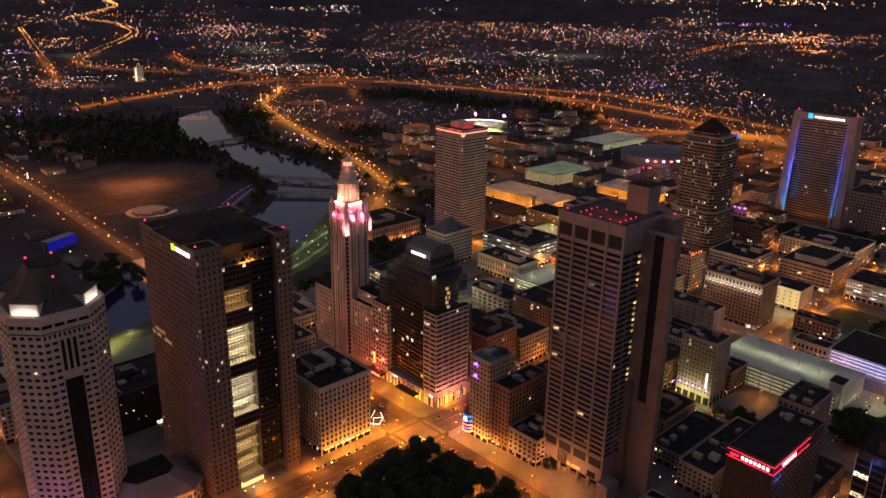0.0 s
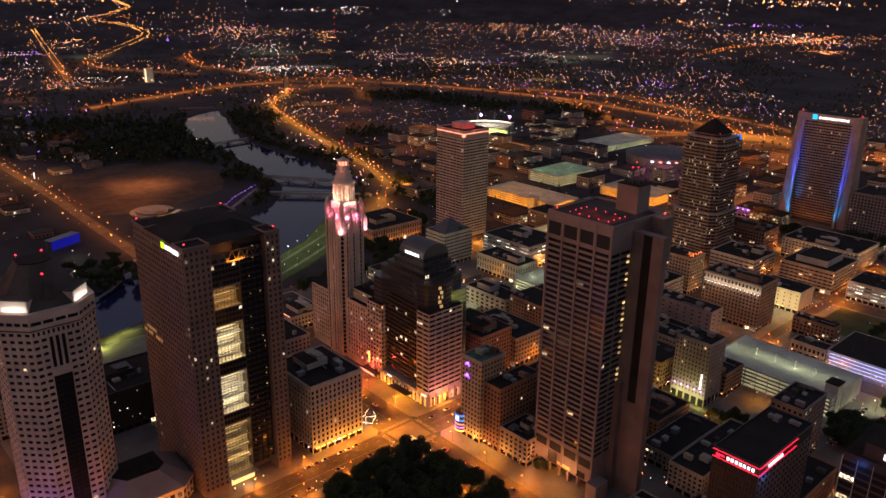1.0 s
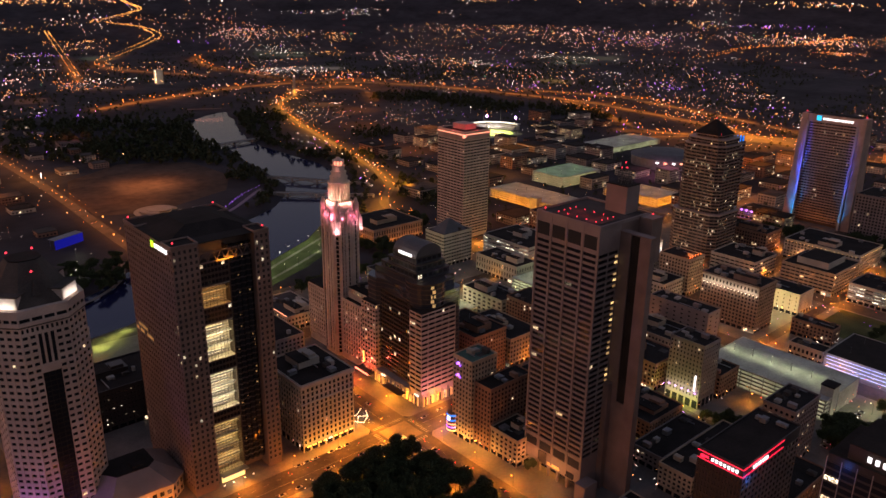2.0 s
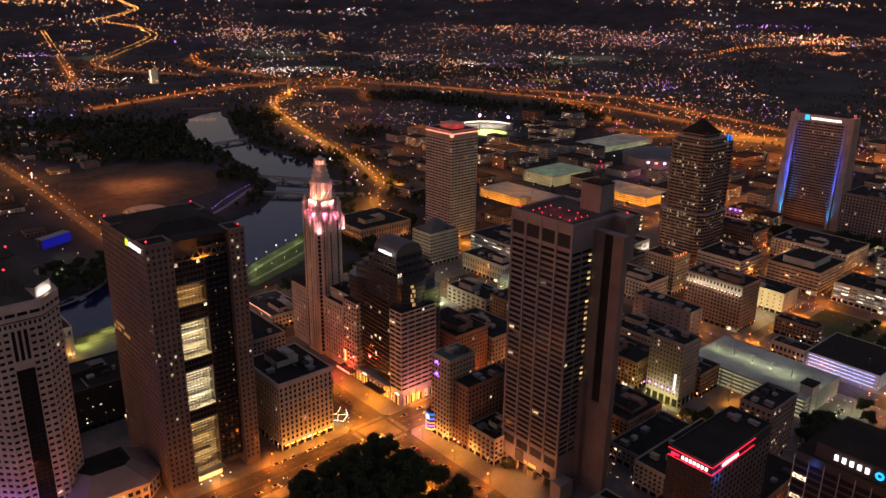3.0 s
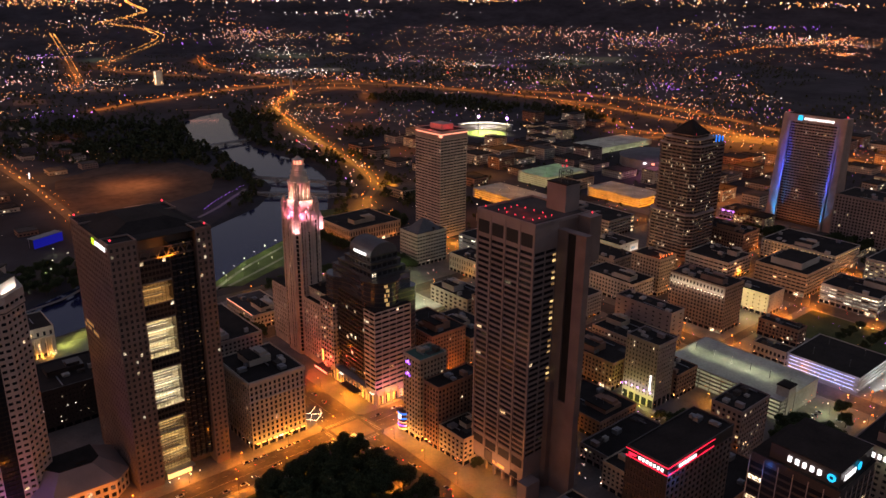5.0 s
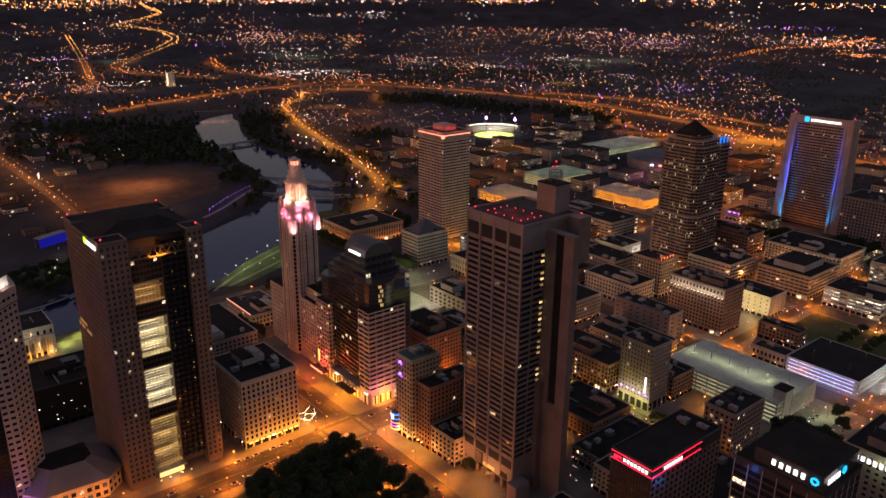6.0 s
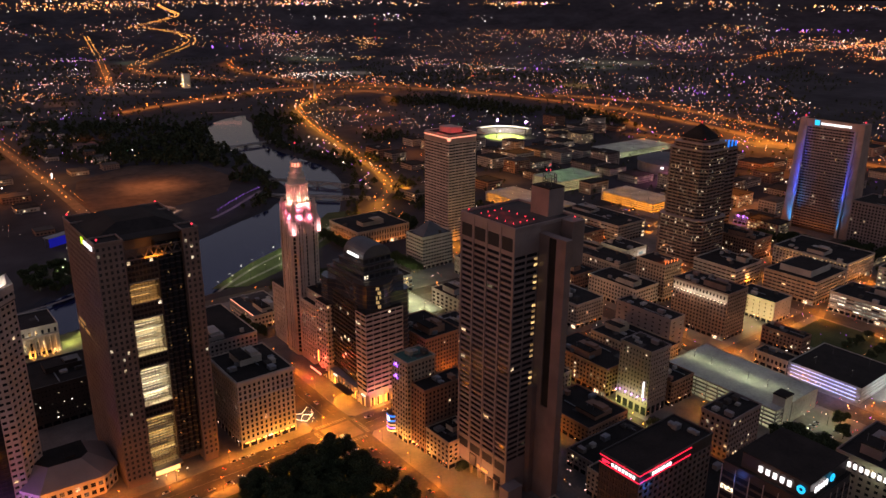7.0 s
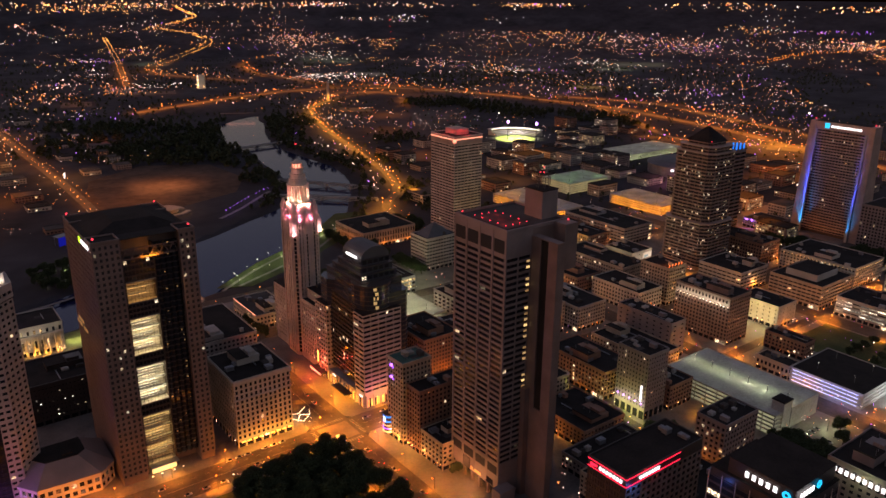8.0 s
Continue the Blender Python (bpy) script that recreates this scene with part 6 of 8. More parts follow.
# lamps on the roof of the small office, floodlit mural on the end of the pale block
small = thing("roof_lamp_row", (720, 394, 40), "red-orange lamps along a flat roof", "roof lamps")
for i in range(5):
    Solid().cyl(710 + 5 * i, 379, 0.15, 40, 42, 6).star(710 + 5 * i, 379, 42.4, 0.6).make("roof_lamp", shine("roof_lamp_orange", (1.0, 0.2, 0.05), 4.0) if i == 0 else bpy.data.materials["roof_lamp_orange"], small)
for i in range(3):
    glow((711 + 9 * i, 384, 43), (1.0, 0.2, 0.04), 1600, 0.4)
mural = thing("wall_mural", (770, 460.6, 12), "pale blue and white painted wall panel", "mural")
Solid().box(771, 460.5, 3, 786, 460.9, 22).make("panel", WHITEPAINT, mural)
for z, x0, x1 in ((6, 774, 779), (11, 776, 784), (16, 773, 780)):
    Solid().box(x0, 460.3, z, x1, 460.45, z + 3).make("painted_shape", surface("mural_blue", (0.25, 0.4, 0.5), 0.7) if z == 6 else bpy.data.materials["mural_blue"], mural)
flood((780, 452, 3), (780, 461, 13), WHITE, 6000, 12, 1)
flood((745, 480, 3), (752, 480, 13), (1.0, 0.85, 0.45), 5000, 26, 1)
# violet signs and screens at the corner tower
sg = thing("corner_screens", (346, 341, 0), "round street-corner screen with blue and violet bands", "sign")
Solid().cyl(343, 339.6, 4.2, 2.6, 17.4, 20).make("casing", BRONZE, sg)
for z0, z1, m in ((3.4, 4.2, S_WARM), (6.0, 6.8, SIGN_VIOLET), (8.6, 9.2, SIGN_PINK), (11.5, 12.6, S_BLUE), (15.2, 16.4, S_BLUE)):
    Solid().cyl(343, 339.6, 4.5, z0, z1, 20).make("screen_band", m, sg)
Solid().box(338.3, 337.6, 12.4, 338.7, 340.2, 15.4).make("screen_mark", SIGN_WHITE, sg)
glow((338, 345, 8), PURPLE, 1800, 0.5)
logo = thing("violet_sign", (341.6, 333, 60), "glowing violet sign on the corner tower", "sign")
for z, y in ((57, 334), (48, 334)):
    for k, (dy, dz, w, h) in enumerate(((0, 0, 1.6, 1.4), (-1.7, 0.8, 1.6, 1.6), (-3.2, -0.3, 1.4, 1.2))):
        Solid().box(341.2, y + dy, z + dz, 341.8, y + dy + w, z + dz + h).make("sign_blob", SIGN_VIOLET if k != 1 else S_PURPLE, logo)
# yellow-lit river terrace beside the court hall
for x, y in ((196, 640), (210, 652), (226, 664)):
    flood((x, y, 7), (x, y, 0), (0.9, 1.0, 0.2), 2600, 6, 6)
block("corner_office", "pale office block with rows of lit windows", 92, 540, 130, 610, 30, LIMESTONE, GLASS_BUSY, 3.6, 3.6, single=False, seed=71)
for y in (550, 575, 600):
    glow((86, y, 6), SODIUM, 3000, 0.5)
# court hall floodlights
for i in range(12):
    Solid().cyl(132.5 + i * 4.6, 626.6, 0.9, 0.2, 17, 10, 0.75).make("column", LIMESTONE, court)
    if i % 2 == 0:
        glow((134.8 + i * 4.6, 624.6, 2), (1.0, 0.42, 0.06), 2600, 0.4)
Solid().box(131, 625.2, 17, 185, 627.9, 19.5).make("entablature", LIMESTONE, court)
flood((158, 606, 26), (158, 628, 22), WHITE, 2500, 40, 1)
Solid().star(140, 640, 28, 1.0).make("roof_lamp", S_PURPLE, court)
glow((140, 640, 30), PURPLE, 2500, 0.5)
glow((556, 627, 9), GREENISH, 9000, 0.6)
glow((462, 590, 10), GREENISH, 9000, 0.6)
glow((500, 553, 9), GREENISH, 9000, 0.6)
glow((536, 596, 8), GREENISH, 8000, 0.6)
glow((584, 544, 4), AMBER, 2600, 0.5)
glow((540, 560, 6), GREENISH, 3000, 0.5)
# light lines on the low riverside office and on the city hall front
for i in range(4):
    flood((546, 722 + 16 * i, 2), (548.5, 722 + 16 * i, 10), SODIUM, 1300, 8, 1)
ro = thing("roof_light_line", (340, 592, 14), "pink light line along a low roof", "light line")
Solid().box(339.6, 566, 14.6, 339.9, 618, 15.2).make("tube", SIGN_PINK, ro)
Solid().box(339.6, 566, 13.6, 340.0, 618, 14.5).make("holder", POLE, ro)
# stage with a blue screen across the river
stage = thing("open_air_stage", (262, 950, 0), "open-air stage with a deep blue lit roof", "stage")
for x, y in ((245, 942), (279, 958), (241, 950), (275, 966)):
    Solid().cyl(x, y, 0.4, 0, 12, 8).make("post", ZINC, stage)
Solid().prism([(244, 940), (281, 957), (276, 968), (239, 951)], 12, 12.6).make("roof", ZINC, stage)
Solid().prism([(244, 939.5), (281, 956.5), (280.6, 957.3), (243.6, 940.3)], 1, 12).make("blue_screen", shine("deep_blue_screen", (0.01, 0.02, 0.8), 0.16), stage, "glowing deep blue screen")


for x, y in ((340, 334), (340, 324), (342, 314), (343, 300)):
    glow((x, y, 5), (1.0, 0.42, 0.08), 2600, 0.5)


# ---- street lamps ----
def lamp_post(x, y, z, dx, dy, head, h=9.0):
    root = thing("street_lamp", (x, y, z), "dark street lamp with a glowing head", "street lamp", "street lamps")
    s = Solid().cyl(0, 0, 0.22, 0, 0.8, 8, 0.16).cyl(0, 0, 0.13, 0.8, h, 8, 0.08)
    s.make("pole", POLE, root).matrix_parent_inverse = Matrix()
    Solid().beam((0, 0, h - 0.3), (dx * 1.8, dy * 1.8, h), 0.06).make("arm", POLE, root).matrix_parent_inverse = Matrix()
    Solid().cyl(dx * 2.1, dy * 2.1, 0.5, h - 0.25, h + 0.1, 8, 0.2).make("head", head, root).matrix_parent_inverse = Matrix()
    return root


models = {}
rng = random.Random(9)


def put_lamp(x, y, z, dx, dy, head, colour, watts):
    if x > 600 or y > 600:
        dot(head, x + dx * 2.1, y + dy * 2.1, z + 8.7, 0.55)
    key = (dx, dy, head.name)
    if key not in models:
        models[key] = lamp_post(x, y, z, dx, dy, head)
    else:
        copy_thing(models[key], Matrix.Translation((x, y, z)))
    if watts:
        flood((x + dx * 2.1, y + dy * 2.1, z + 8.6), (x + dx * 2.6, y + dy * 2.6, 0), colour, watts * 0.43, 2.5, 2.5, 172)
        if x < 960:
            glow((x + dx * 2.1, y + dy * 2.1, z + 9.6), colour if x < 345 else tuple(0.72 * c + 0.28 * w for c, w in zip(colour, (1.0, 0.8, 0.5))), watts * (0.15 if x < 345 and y > 200 else 0.21), 0.8)


for y in list(range(-20, 345, 34)) + list(range(384, 650, 34)):
    near = 200 < y < 480
    put_lamp(297.5, y, 0.2, 1, 0, S_ORANGE, SODIUM, 12500 if near else 11000)
    put_lamp(330.5, y + 15, 0.2, -1, 0, S_ORANGE, SODIUM, 12500 if near else 0)
for x in list(range(2, 296, 36)) + list(range(345, 940, 40)):
    near = x < 420
    put_lamp(x, 348.5, 0.2, 0, 1, S_ORANGE, SODIUM, 12500 if near else 13000)
    put_lamp(x + 16, 377.5, 0.2, 0, -1, S_ORANGE, SODIUM, 12500 if near else 0)
for x, y in ((300, 349), (328, 349), (300, 377), (328, 377)):
    flood((x, y, 13), (314 * 0.3 + x * 0.7, 363 * 0.3 + y * 0.7, 0), AMBER, 4000, 3, 3, 170)
for y in range(392, 640, 40):
    put_lamp(68, y, 0.2, 1, 0, S_ORANGE, SODIUM, 15000)
for y in range(190, 345, 38):
    put_lamp(483, y, 0.2, 1, 0, S_AMBER, AMBER, 7000)
for x in range(350, 900, 44):
    put_lamp(x, 127.5, 0.2, 0, -1, S_ORANGE, SODIUM, 7000)
for y in range(140, 640, 56):
    put_lamp(652.5, y, 0.2, -1, 0, S_ORANGE, SODIUM, 7000)
    put_lamp(799.5, y, 0.2, 1, 0, S_ORANGE, SODIUM, 16000)
    put_lamp(937.5, y + 20, 0.2, 1, 0, S_ORANGE, SODIUM, 24000)
for x in range(660, 940, 50):
    put_lamp(x, 263, 0.2, 0, 1, S_ORANGE, SODIUM, 15000)
for y in range(150, 340, 62):
    put_lamp(628, y, 0.2, 1, 0, S_AMBER, AMBER, 7000)
for x, y in ((408, 292), (432, 268), (405, 160), (476, 215), (440, 178), (548, 222), (600, 278)):
    put_lamp(x, y, 0.2, 0, -1, S_AMBER, AMBER, 6000)
for y in range(400, 640, 60):
    put_lamp(483, y, 0.2, 1, 0, S_AMBER, AMBER, 7000)
for x in range(360, 940, 90):
    put_lamp(x, 541, 0.2, 0, 1, S_ORANGE, SODIUM, 7000)
    put_lamp(x + 20, 645, 0.2, 0, 1, S_ORANGE, SODIUM, 7000)
for x, y in ((540, 150), (575, 150), (605, 152)):
    put_lamp(x, y, 0.2, 0, 1, S_WHITE, GREENISH, 4500)
for i in range(12):
    t = i / 11
    put_lamp(355 + 220 * t, 684 + 124 * t + 16 * math.sin(math.pi * t), 0.15, 0, 1, S_WHITE, GREENISH, 5000 if i % 2 else 0)
for i in range(8):
    t = i / 7
    put_lamp(375 + 155 * t, 692 + 78 * t - 12 * math.sin(math.pi * t), 0.15, 0, 1, S_WHITE, GREENISH, 2500 if i % 2 else 0)
for i in range(12):
    t = i / 11
    put_lamp(468 + 104 * t, 960 + 90 * t + 5 * math.sin(math.pi * t), 0.15, 0, -1, S_PURPLE, PURPLE, 420 if i % 2 == 0 else 0)

for x, y in ((235, 834), (247, 814), (269, 827), (265, 879), (227, 824), (214, 850), (244, 862), (205, 800), (256, 905)):
    put_lamp(x, y, 0.15, 0, -1, S_WHITE, GREENISH, 900)
tagged(way([(150, 735), (205, 748), (237, 763), (271, 798), (290, 850)], 4.5, 0.2)[0].make("footpath_3", PAVING), "pale riverside footpath through the dark park", "path", kind="structure")
tagged(way([(455, 950), (500, 984), (545, 1026), (580, 1058)], 6, 0.2)[0].make("footpath_4", PAVING), "riverside footpath under violet lamps", "path", kind="structure")

# broad light pools over the districts beyond: unseen area lamps added for street lamps
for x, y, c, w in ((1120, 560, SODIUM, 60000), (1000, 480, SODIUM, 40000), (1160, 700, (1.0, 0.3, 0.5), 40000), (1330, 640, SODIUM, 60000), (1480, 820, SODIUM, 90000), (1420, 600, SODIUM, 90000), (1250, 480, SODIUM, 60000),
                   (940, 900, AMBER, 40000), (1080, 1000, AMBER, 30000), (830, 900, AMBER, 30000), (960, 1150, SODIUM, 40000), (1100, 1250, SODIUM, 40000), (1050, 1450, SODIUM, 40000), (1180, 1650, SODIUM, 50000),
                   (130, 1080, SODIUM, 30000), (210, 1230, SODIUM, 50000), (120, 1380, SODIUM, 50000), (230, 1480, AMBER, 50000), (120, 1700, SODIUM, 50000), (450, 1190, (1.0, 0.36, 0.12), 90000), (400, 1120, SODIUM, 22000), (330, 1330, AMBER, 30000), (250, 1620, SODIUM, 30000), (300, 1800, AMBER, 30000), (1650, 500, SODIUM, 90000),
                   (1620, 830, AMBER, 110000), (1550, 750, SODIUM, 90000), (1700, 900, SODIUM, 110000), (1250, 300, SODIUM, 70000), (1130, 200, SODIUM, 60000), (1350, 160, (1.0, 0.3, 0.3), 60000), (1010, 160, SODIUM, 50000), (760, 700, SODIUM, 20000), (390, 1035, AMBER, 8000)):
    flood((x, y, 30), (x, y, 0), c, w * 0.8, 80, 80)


# lit lots and yards of the suburbs
for x, y, w, d, c, e in ((1690, 2610, 170, 120, (1.0, 0.86, 0.8), 50000), (1560, 2660, 90, 70, (0.9, 0.95, 1.0), 40000), (1870, 3240, 230, 120, (0.9, 1.0, 0.6), 60000), (2930, 2290, 300, 120, (1.0, 0.9, 0.55), 90000), (2720, 2220, 160, 60, (0.9, 1.0, 0.8), 50000),
                         (2330, 2450, 300, 70, (1.0, 0.74, 0.5), 30000), (2120, 1800, 120, 90, (1.0, 0.55, 0.12), 60000), (1420, 2080, 130, 50, SODIUM, 24000), (562, 2290, 80, 110, (1.0, 0.3, 0.1), 16000), (468, 1617, 50, 70, (1.0, 0.16, 0.06), 12000),
                         (1165, 1776, 90, 80, AMBER, 22000), (1648, 765, 120, 90, AMBER, 90000), (805, 2446, 170, 80, (1.0, 0.3, 0.1), 18000), (870, 1890, 90, 16, (1.0, 0.3, 0.2), 4000), (1130, 3470, 120, 120, (0.8, 1.0, 0.6), 40000), (760, 2560, 110, 70, (0.6, 0.7, 1.0), 14000)):
    lot = tagged(Solid().box(-w / 2, -d / 2, -0.2, w / 2, d / 2, 0.25).make("paved_lot", ASPHALT), "pale paved lot under tall lamps", "parking lot", kind="structure")
    turn = Matrix.Rotation(math.atan2(y - HOME.y, x - HOME.x) + math.pi / 2, 4, "Z")
    lot.matrix_basis = Matrix.Translation((x, y, 0)) @ turn
    strip = flood((x, y, 30), (x, y, 0), c, e, w, d)
    strip.matrix_world = Matrix.Translation((x, y, 24)) @ turn


# ---- the ball park, the arena ----
park = thing("ball_park", (1230, 1195, 0), "floodlit green ball park with white stands", "stadium")
Solid().cyl(1228, 1190, 44, 0.1, 0.3, 24).make("playing_field", surface("stadium_turf", (0.15, 0.19, 0.05), 0.9, fine=0.2, coarse=0.03), park, "bright green turf")
Solid().prism([(1205, 1165), (1228, 1152), (1246, 1172), (1222, 1190)], 0.3, 0.36).make("infield", SAND, park)
for i in range(14):
    t = radians(-8 + i * 8)
    for k in range(4):
        r = 50 + k * 6
        a, b = t, t + radians(7.6)
        Solid().prism([(1228 + q * math.cos(v), 1190 + q * math.sin(v)) for q, v in ((r, a), (r + 6, a), (r + 6, b), (r, b))], 0.1, 2.5 + k * 2.6).make("stand", CONCRETE, park)
    Solid().prism([(1228 + q * math.cos(v), 1190 + q * math.sin(v)) for q, v in ((66, t), (76, t), (76, t + radians(7.6)), (66, t + radians(7.6)))], 13, 13.8).make("stand_roof", WHITEPAINT, park)
    # glowing strip stands for the bright edge of the lit white canopy
    Solid().prism([(1228 + q * math.cos(v), 1190 + q * math.sin(v)) for q, v in ((64.2, t), (65.9, t), (65.9, t + radians(7.6)), (64.2, t + radians(7.6)))], 13, 14.2).make("roof_light", S_WHITE, park)
for x, y in ((1203, 1187), (1237, 1133), (1290, 1230), (1260, 1255)):
    pole = Solid().cyl(x, y, 0.9, 0, 38, 8, 0.5).make("light_mast", POLE, park)
    if x < 1250:
        # bulb made far too wide and violet to take in the lamps' halo
        Solid().star(x, y, 40, 4.2).make("flood_cluster", shine("flood_cluster_lamp", (0.62, 0.28, 1.0), 7), pole, "violet-white flood lamp cluster")
flood((1228, 1190, 60), (1228, 1190, 0), (1.0, 0.97, 0.52), 190000, 60, 60, 60)
flood((1262, 1228, 34), (1270, 1236, 0), (1.0, 0.9, 1.0), 22000, 60, 16, 120)
arena = thing("arena_hall", (1255, 765, 0), "large dark arena hall with curved roof", "arena")
Solid().cyl(1255, 765, 62, 0, 18, 32).make("wall", ZINC, arena)
Solid().cyl(1255, 765, 64, 18, 24, 32, 44).cyl(1255, 765, 44, 24, 27, 32, 12).make("roof", COPPER, arena)
for i in range(7):
    t = radians(200 + i * 13)
    Solid().box(1255 + 63 * math.cos(t) - 2, 765 + 63 * math.sin(t) - 2, 12, 1255 + 63 * math.cos(t) + 2, 765 + 63 * math.sin(t) + 2, 14.5).make("wall_light", SIGN_PINK if i % 2 else SIGN_WHITE, arena)
pavilion = block("violet_lit_pavilion", "low dark pavilion with violet lights along its roof", 1034, 456, 1078, 500, 12, ZINC, GLASS_DARK, seed=60, single=False, units=2)
for i in range(4):
    Solid().star(1032.6, 493 - 7.6 * i, 11.5, 1.5).make("front_lamp", S_PURPLE, pavilion, "violet roof-edge lamp")
    glow((1031, 493 - 7.6 * i, 12), PURPLE, 1500, 0.4)


museum = thing("round_museum", (406, 1030, 0), "low round museum with a lit spiral terrace", "museum")
for k, (r0, r1, z, a0, a1) in enumerate(((17, 26, 5.0, 0, 250), (27, 34, 2.2, 70, 330))):
    n = 26
    for i in range(n):
        a, b = radians(a0 + (a1 - a0) * i / n), radians(a0 + (a1 - a0) * (i + 0.97) / n)
        h = z * (0.35 + 0.65 * i / n)
        Solid().prism([(406 + q * math.cos(v), 1030 + q * math.sin(v)) for q, v in ((r0, a), (r1, a), (r1, b), (r0, b))], 0.1, h).make("terrace", GREYSTONE, museum)
Solid().cyl(406, 1030, 16.5, 0.1, 4.5, 28).cyl(406, 1030, 17.5, 4.5, 5.1, 28).make("hall", GREYSTONE, museum)
glow((406, 1002, 9), AMBER, 3500, 0.6)
glow((382, 1040, 9), AMBER, 2600, 0.6)
glow((430, 1016, 8), (1.0, 0.6, 0.3), 2600, 0.6)


# ---- bridges ----
def bridge(name, label, a, b, width, z, spans, arch=True):
    a, b = Vector((*a, 0)), Vector((*b, 0))
    root = thing(name, (a + b) / 2, label, "bridge")
    d = (b - a).normalized()
    n = Vector((d.y, -d.x, 0)) * width / 2
    q = [(a - n), (b - n), (b + n), (a + n)]
    Solid().prism([(p.x, p.y) for p in q], z - 0.9, z).make("deck", CONCRETE, root)
    for sgn in (-1, 1):
        Solid().beam((*(a + n * sgn * 0.97).to_2d(), z + 0.6), (*(b + n * sgn * 0.97).to_2d(), z + 0.6), 0.3).make("railing", POLE, root)
    length = (b - a).length
    for i in range(spans + 1):
        c = a + d * (length * i / spans)
        m = n * 0.9
        e = d * 1.4
        Solid().prism([((c - m - e).x, (c - m - e).y), ((c - m + e).x, (c - m + e).y), ((c + m + e).x, (c + m + e).y), ((c + m - e).x, (c + m - e).y)], -5, z - 0.95).make("pier", CONCRETE, root)
        if arch and i < spans:
            s = Solid()
            for sgn in (-1, 1):
                last = None
                for k in range(7):
                    p = c + n * sgn * 0.85 + d * (length / spans * k / 6)
                    h = -2 + (z - 0.4) * math.sin(math.pi * k / 6)
                    pt = (p.x, p.y, h)
                    if last:
                        s.beam(last, pt, 0.5)
                    last = pt
            s.make("arch_rib", CONCRETE, root)
    return root


bridge("arch_bridge", "concrete arch bridge over the river", (314, 662), (314, 845), 24, 2.6, 5)
bridge("river_bridge", "low dark river bridge on piers", (560, 1028), (690, 908), 9, 4, 4)
bridge("rail_bridge", "dark rail bridge on piers", (620, 1110), (725, 968), 7, 5, 4)
bridge("river_bridge", "low dark river bridge with arches", (630, 1404), (805, 1432), 10, 4, 4)

# a tall lit mast, a lit slab and a chimney far out
mast = thing("tall_chimney", (1195, 1985, 0), "tall pale chimney lit from below", "chimney")
Solid().cyl(1195, 1985, 5, 0, 52, 12, 3.4).make("shaft", CONCRETE, mast)
Solid().cyl(1195, 1985, 3.8, 52, 53.5, 12).make("rim", CONCRETE, mast)
glow((1188, 1978, 10), AMBER, 9000, 1)
slab = thing("lit_tower_block", (990, 2480, 0), "small tower block floodlit white on one side", "tower block")
Solid().box(980, 2470, 0, 1002, 2492, 44).make("wall", LIMESTONE, slab)
for k in range(8):
    Solid().box(979.6, 2472, 4 + k * 5, 980, 2481, 7 + k * 5).make("window", S_WHITE if k % 3 else S_AMBER, slab)
flood((960, 2460, 20), (980, 2470, 22), WHITE, 8000, 10, 10)
billboard = thing("billboard", (333, 1318, 0), "bright white billboard on two posts", "billboard")
Solid().cyl(331, 1312, 0.4, 0, 6, 8).make("post", POLE, billboard)
Solid().cyl(335, 1324, 0.4, 0, 6, 8).make("post", POLE, billboard)
Solid().prism([(327, 1311), (331, 1325), (331.8, 1324.8), (327.8, 1310.8)], 6, 13).make("panel", SIGN_WHITE, billboard, "glowing white panel")


# ---- low buildings of the districts beyond ----
def shed(x0, y0, x1, y1, h, wall, roof, rng, glass):
    root = thing("low_building", ((x0 + x1) / 2, (y0 + y1) / 2, 0), rng.choice(("low brick building with flat dark roof", "plain low commercial building with flat roof", "low pale warehouse with flat roof", "small office building with rows of windows")), "building", "low buildings")
    Solid().box(x0, y0, 0, x1, y1, h).make("wall", wall, root)
    parapet(x0, y0, x1, y1, h, 0.8, 0.4, 0.1).box(x0 + 0.4, y0 + 0.4, h - 0.1, x1 - 0.4, y1 - 0.4, h + 0.15).make("roof", roof, root)
    g = Solid()
    for a, b in (((x0, y1), (x0, y0)), ((x0, y0), (x1, y0))):
        face, n = side(a, b)
        for j in range(max(1, int(h / 4))):
            for i in range(int(n / 4.5)):
                g.slab(face, i * 4.5 + 1.2, i * 4.5 + 3.8, -0.1, 0.08, j * 4 + 1.2, j * 4 + 3.1)
    g.make("glazing", glass, root, kind="stuff")
    clutter(root, x0, y0, x1, y1, h + 0.15, rng, rng.choice((0, 0, 1)))


ROADS = [(Vector((a[0], a[1])), Vector((b[0], b[1]))) for pts, *_ in LONG.values() for a, b in zip(pts, pts[1:])]


def to_road(x, y):
    p = Vector((x, y))
    best = 1e9
    for a, b in ROADS:
        d = b - a
        t = min(max((p - a).dot(d) / d.length_squared, 0), 1)
        best = min(best, (p - a - d * t).length)
    return best


def open_ground(x, y, r):
    if to_river(x, y) < r + 20 or to_road(x, y) < r + 12:
        return False
    if any(a - r < x < c + r and b - r < y < d + r for a, b, c, d in TAKEN):
        return False
    if math.hypot(x - 1228, y - 1190) < 95 + r or math.hypot(x - 1255, y - 765) < 75 + r:
        return False
    if 340 < x < 570 and 985 < y < 1340:
        return False
    return True


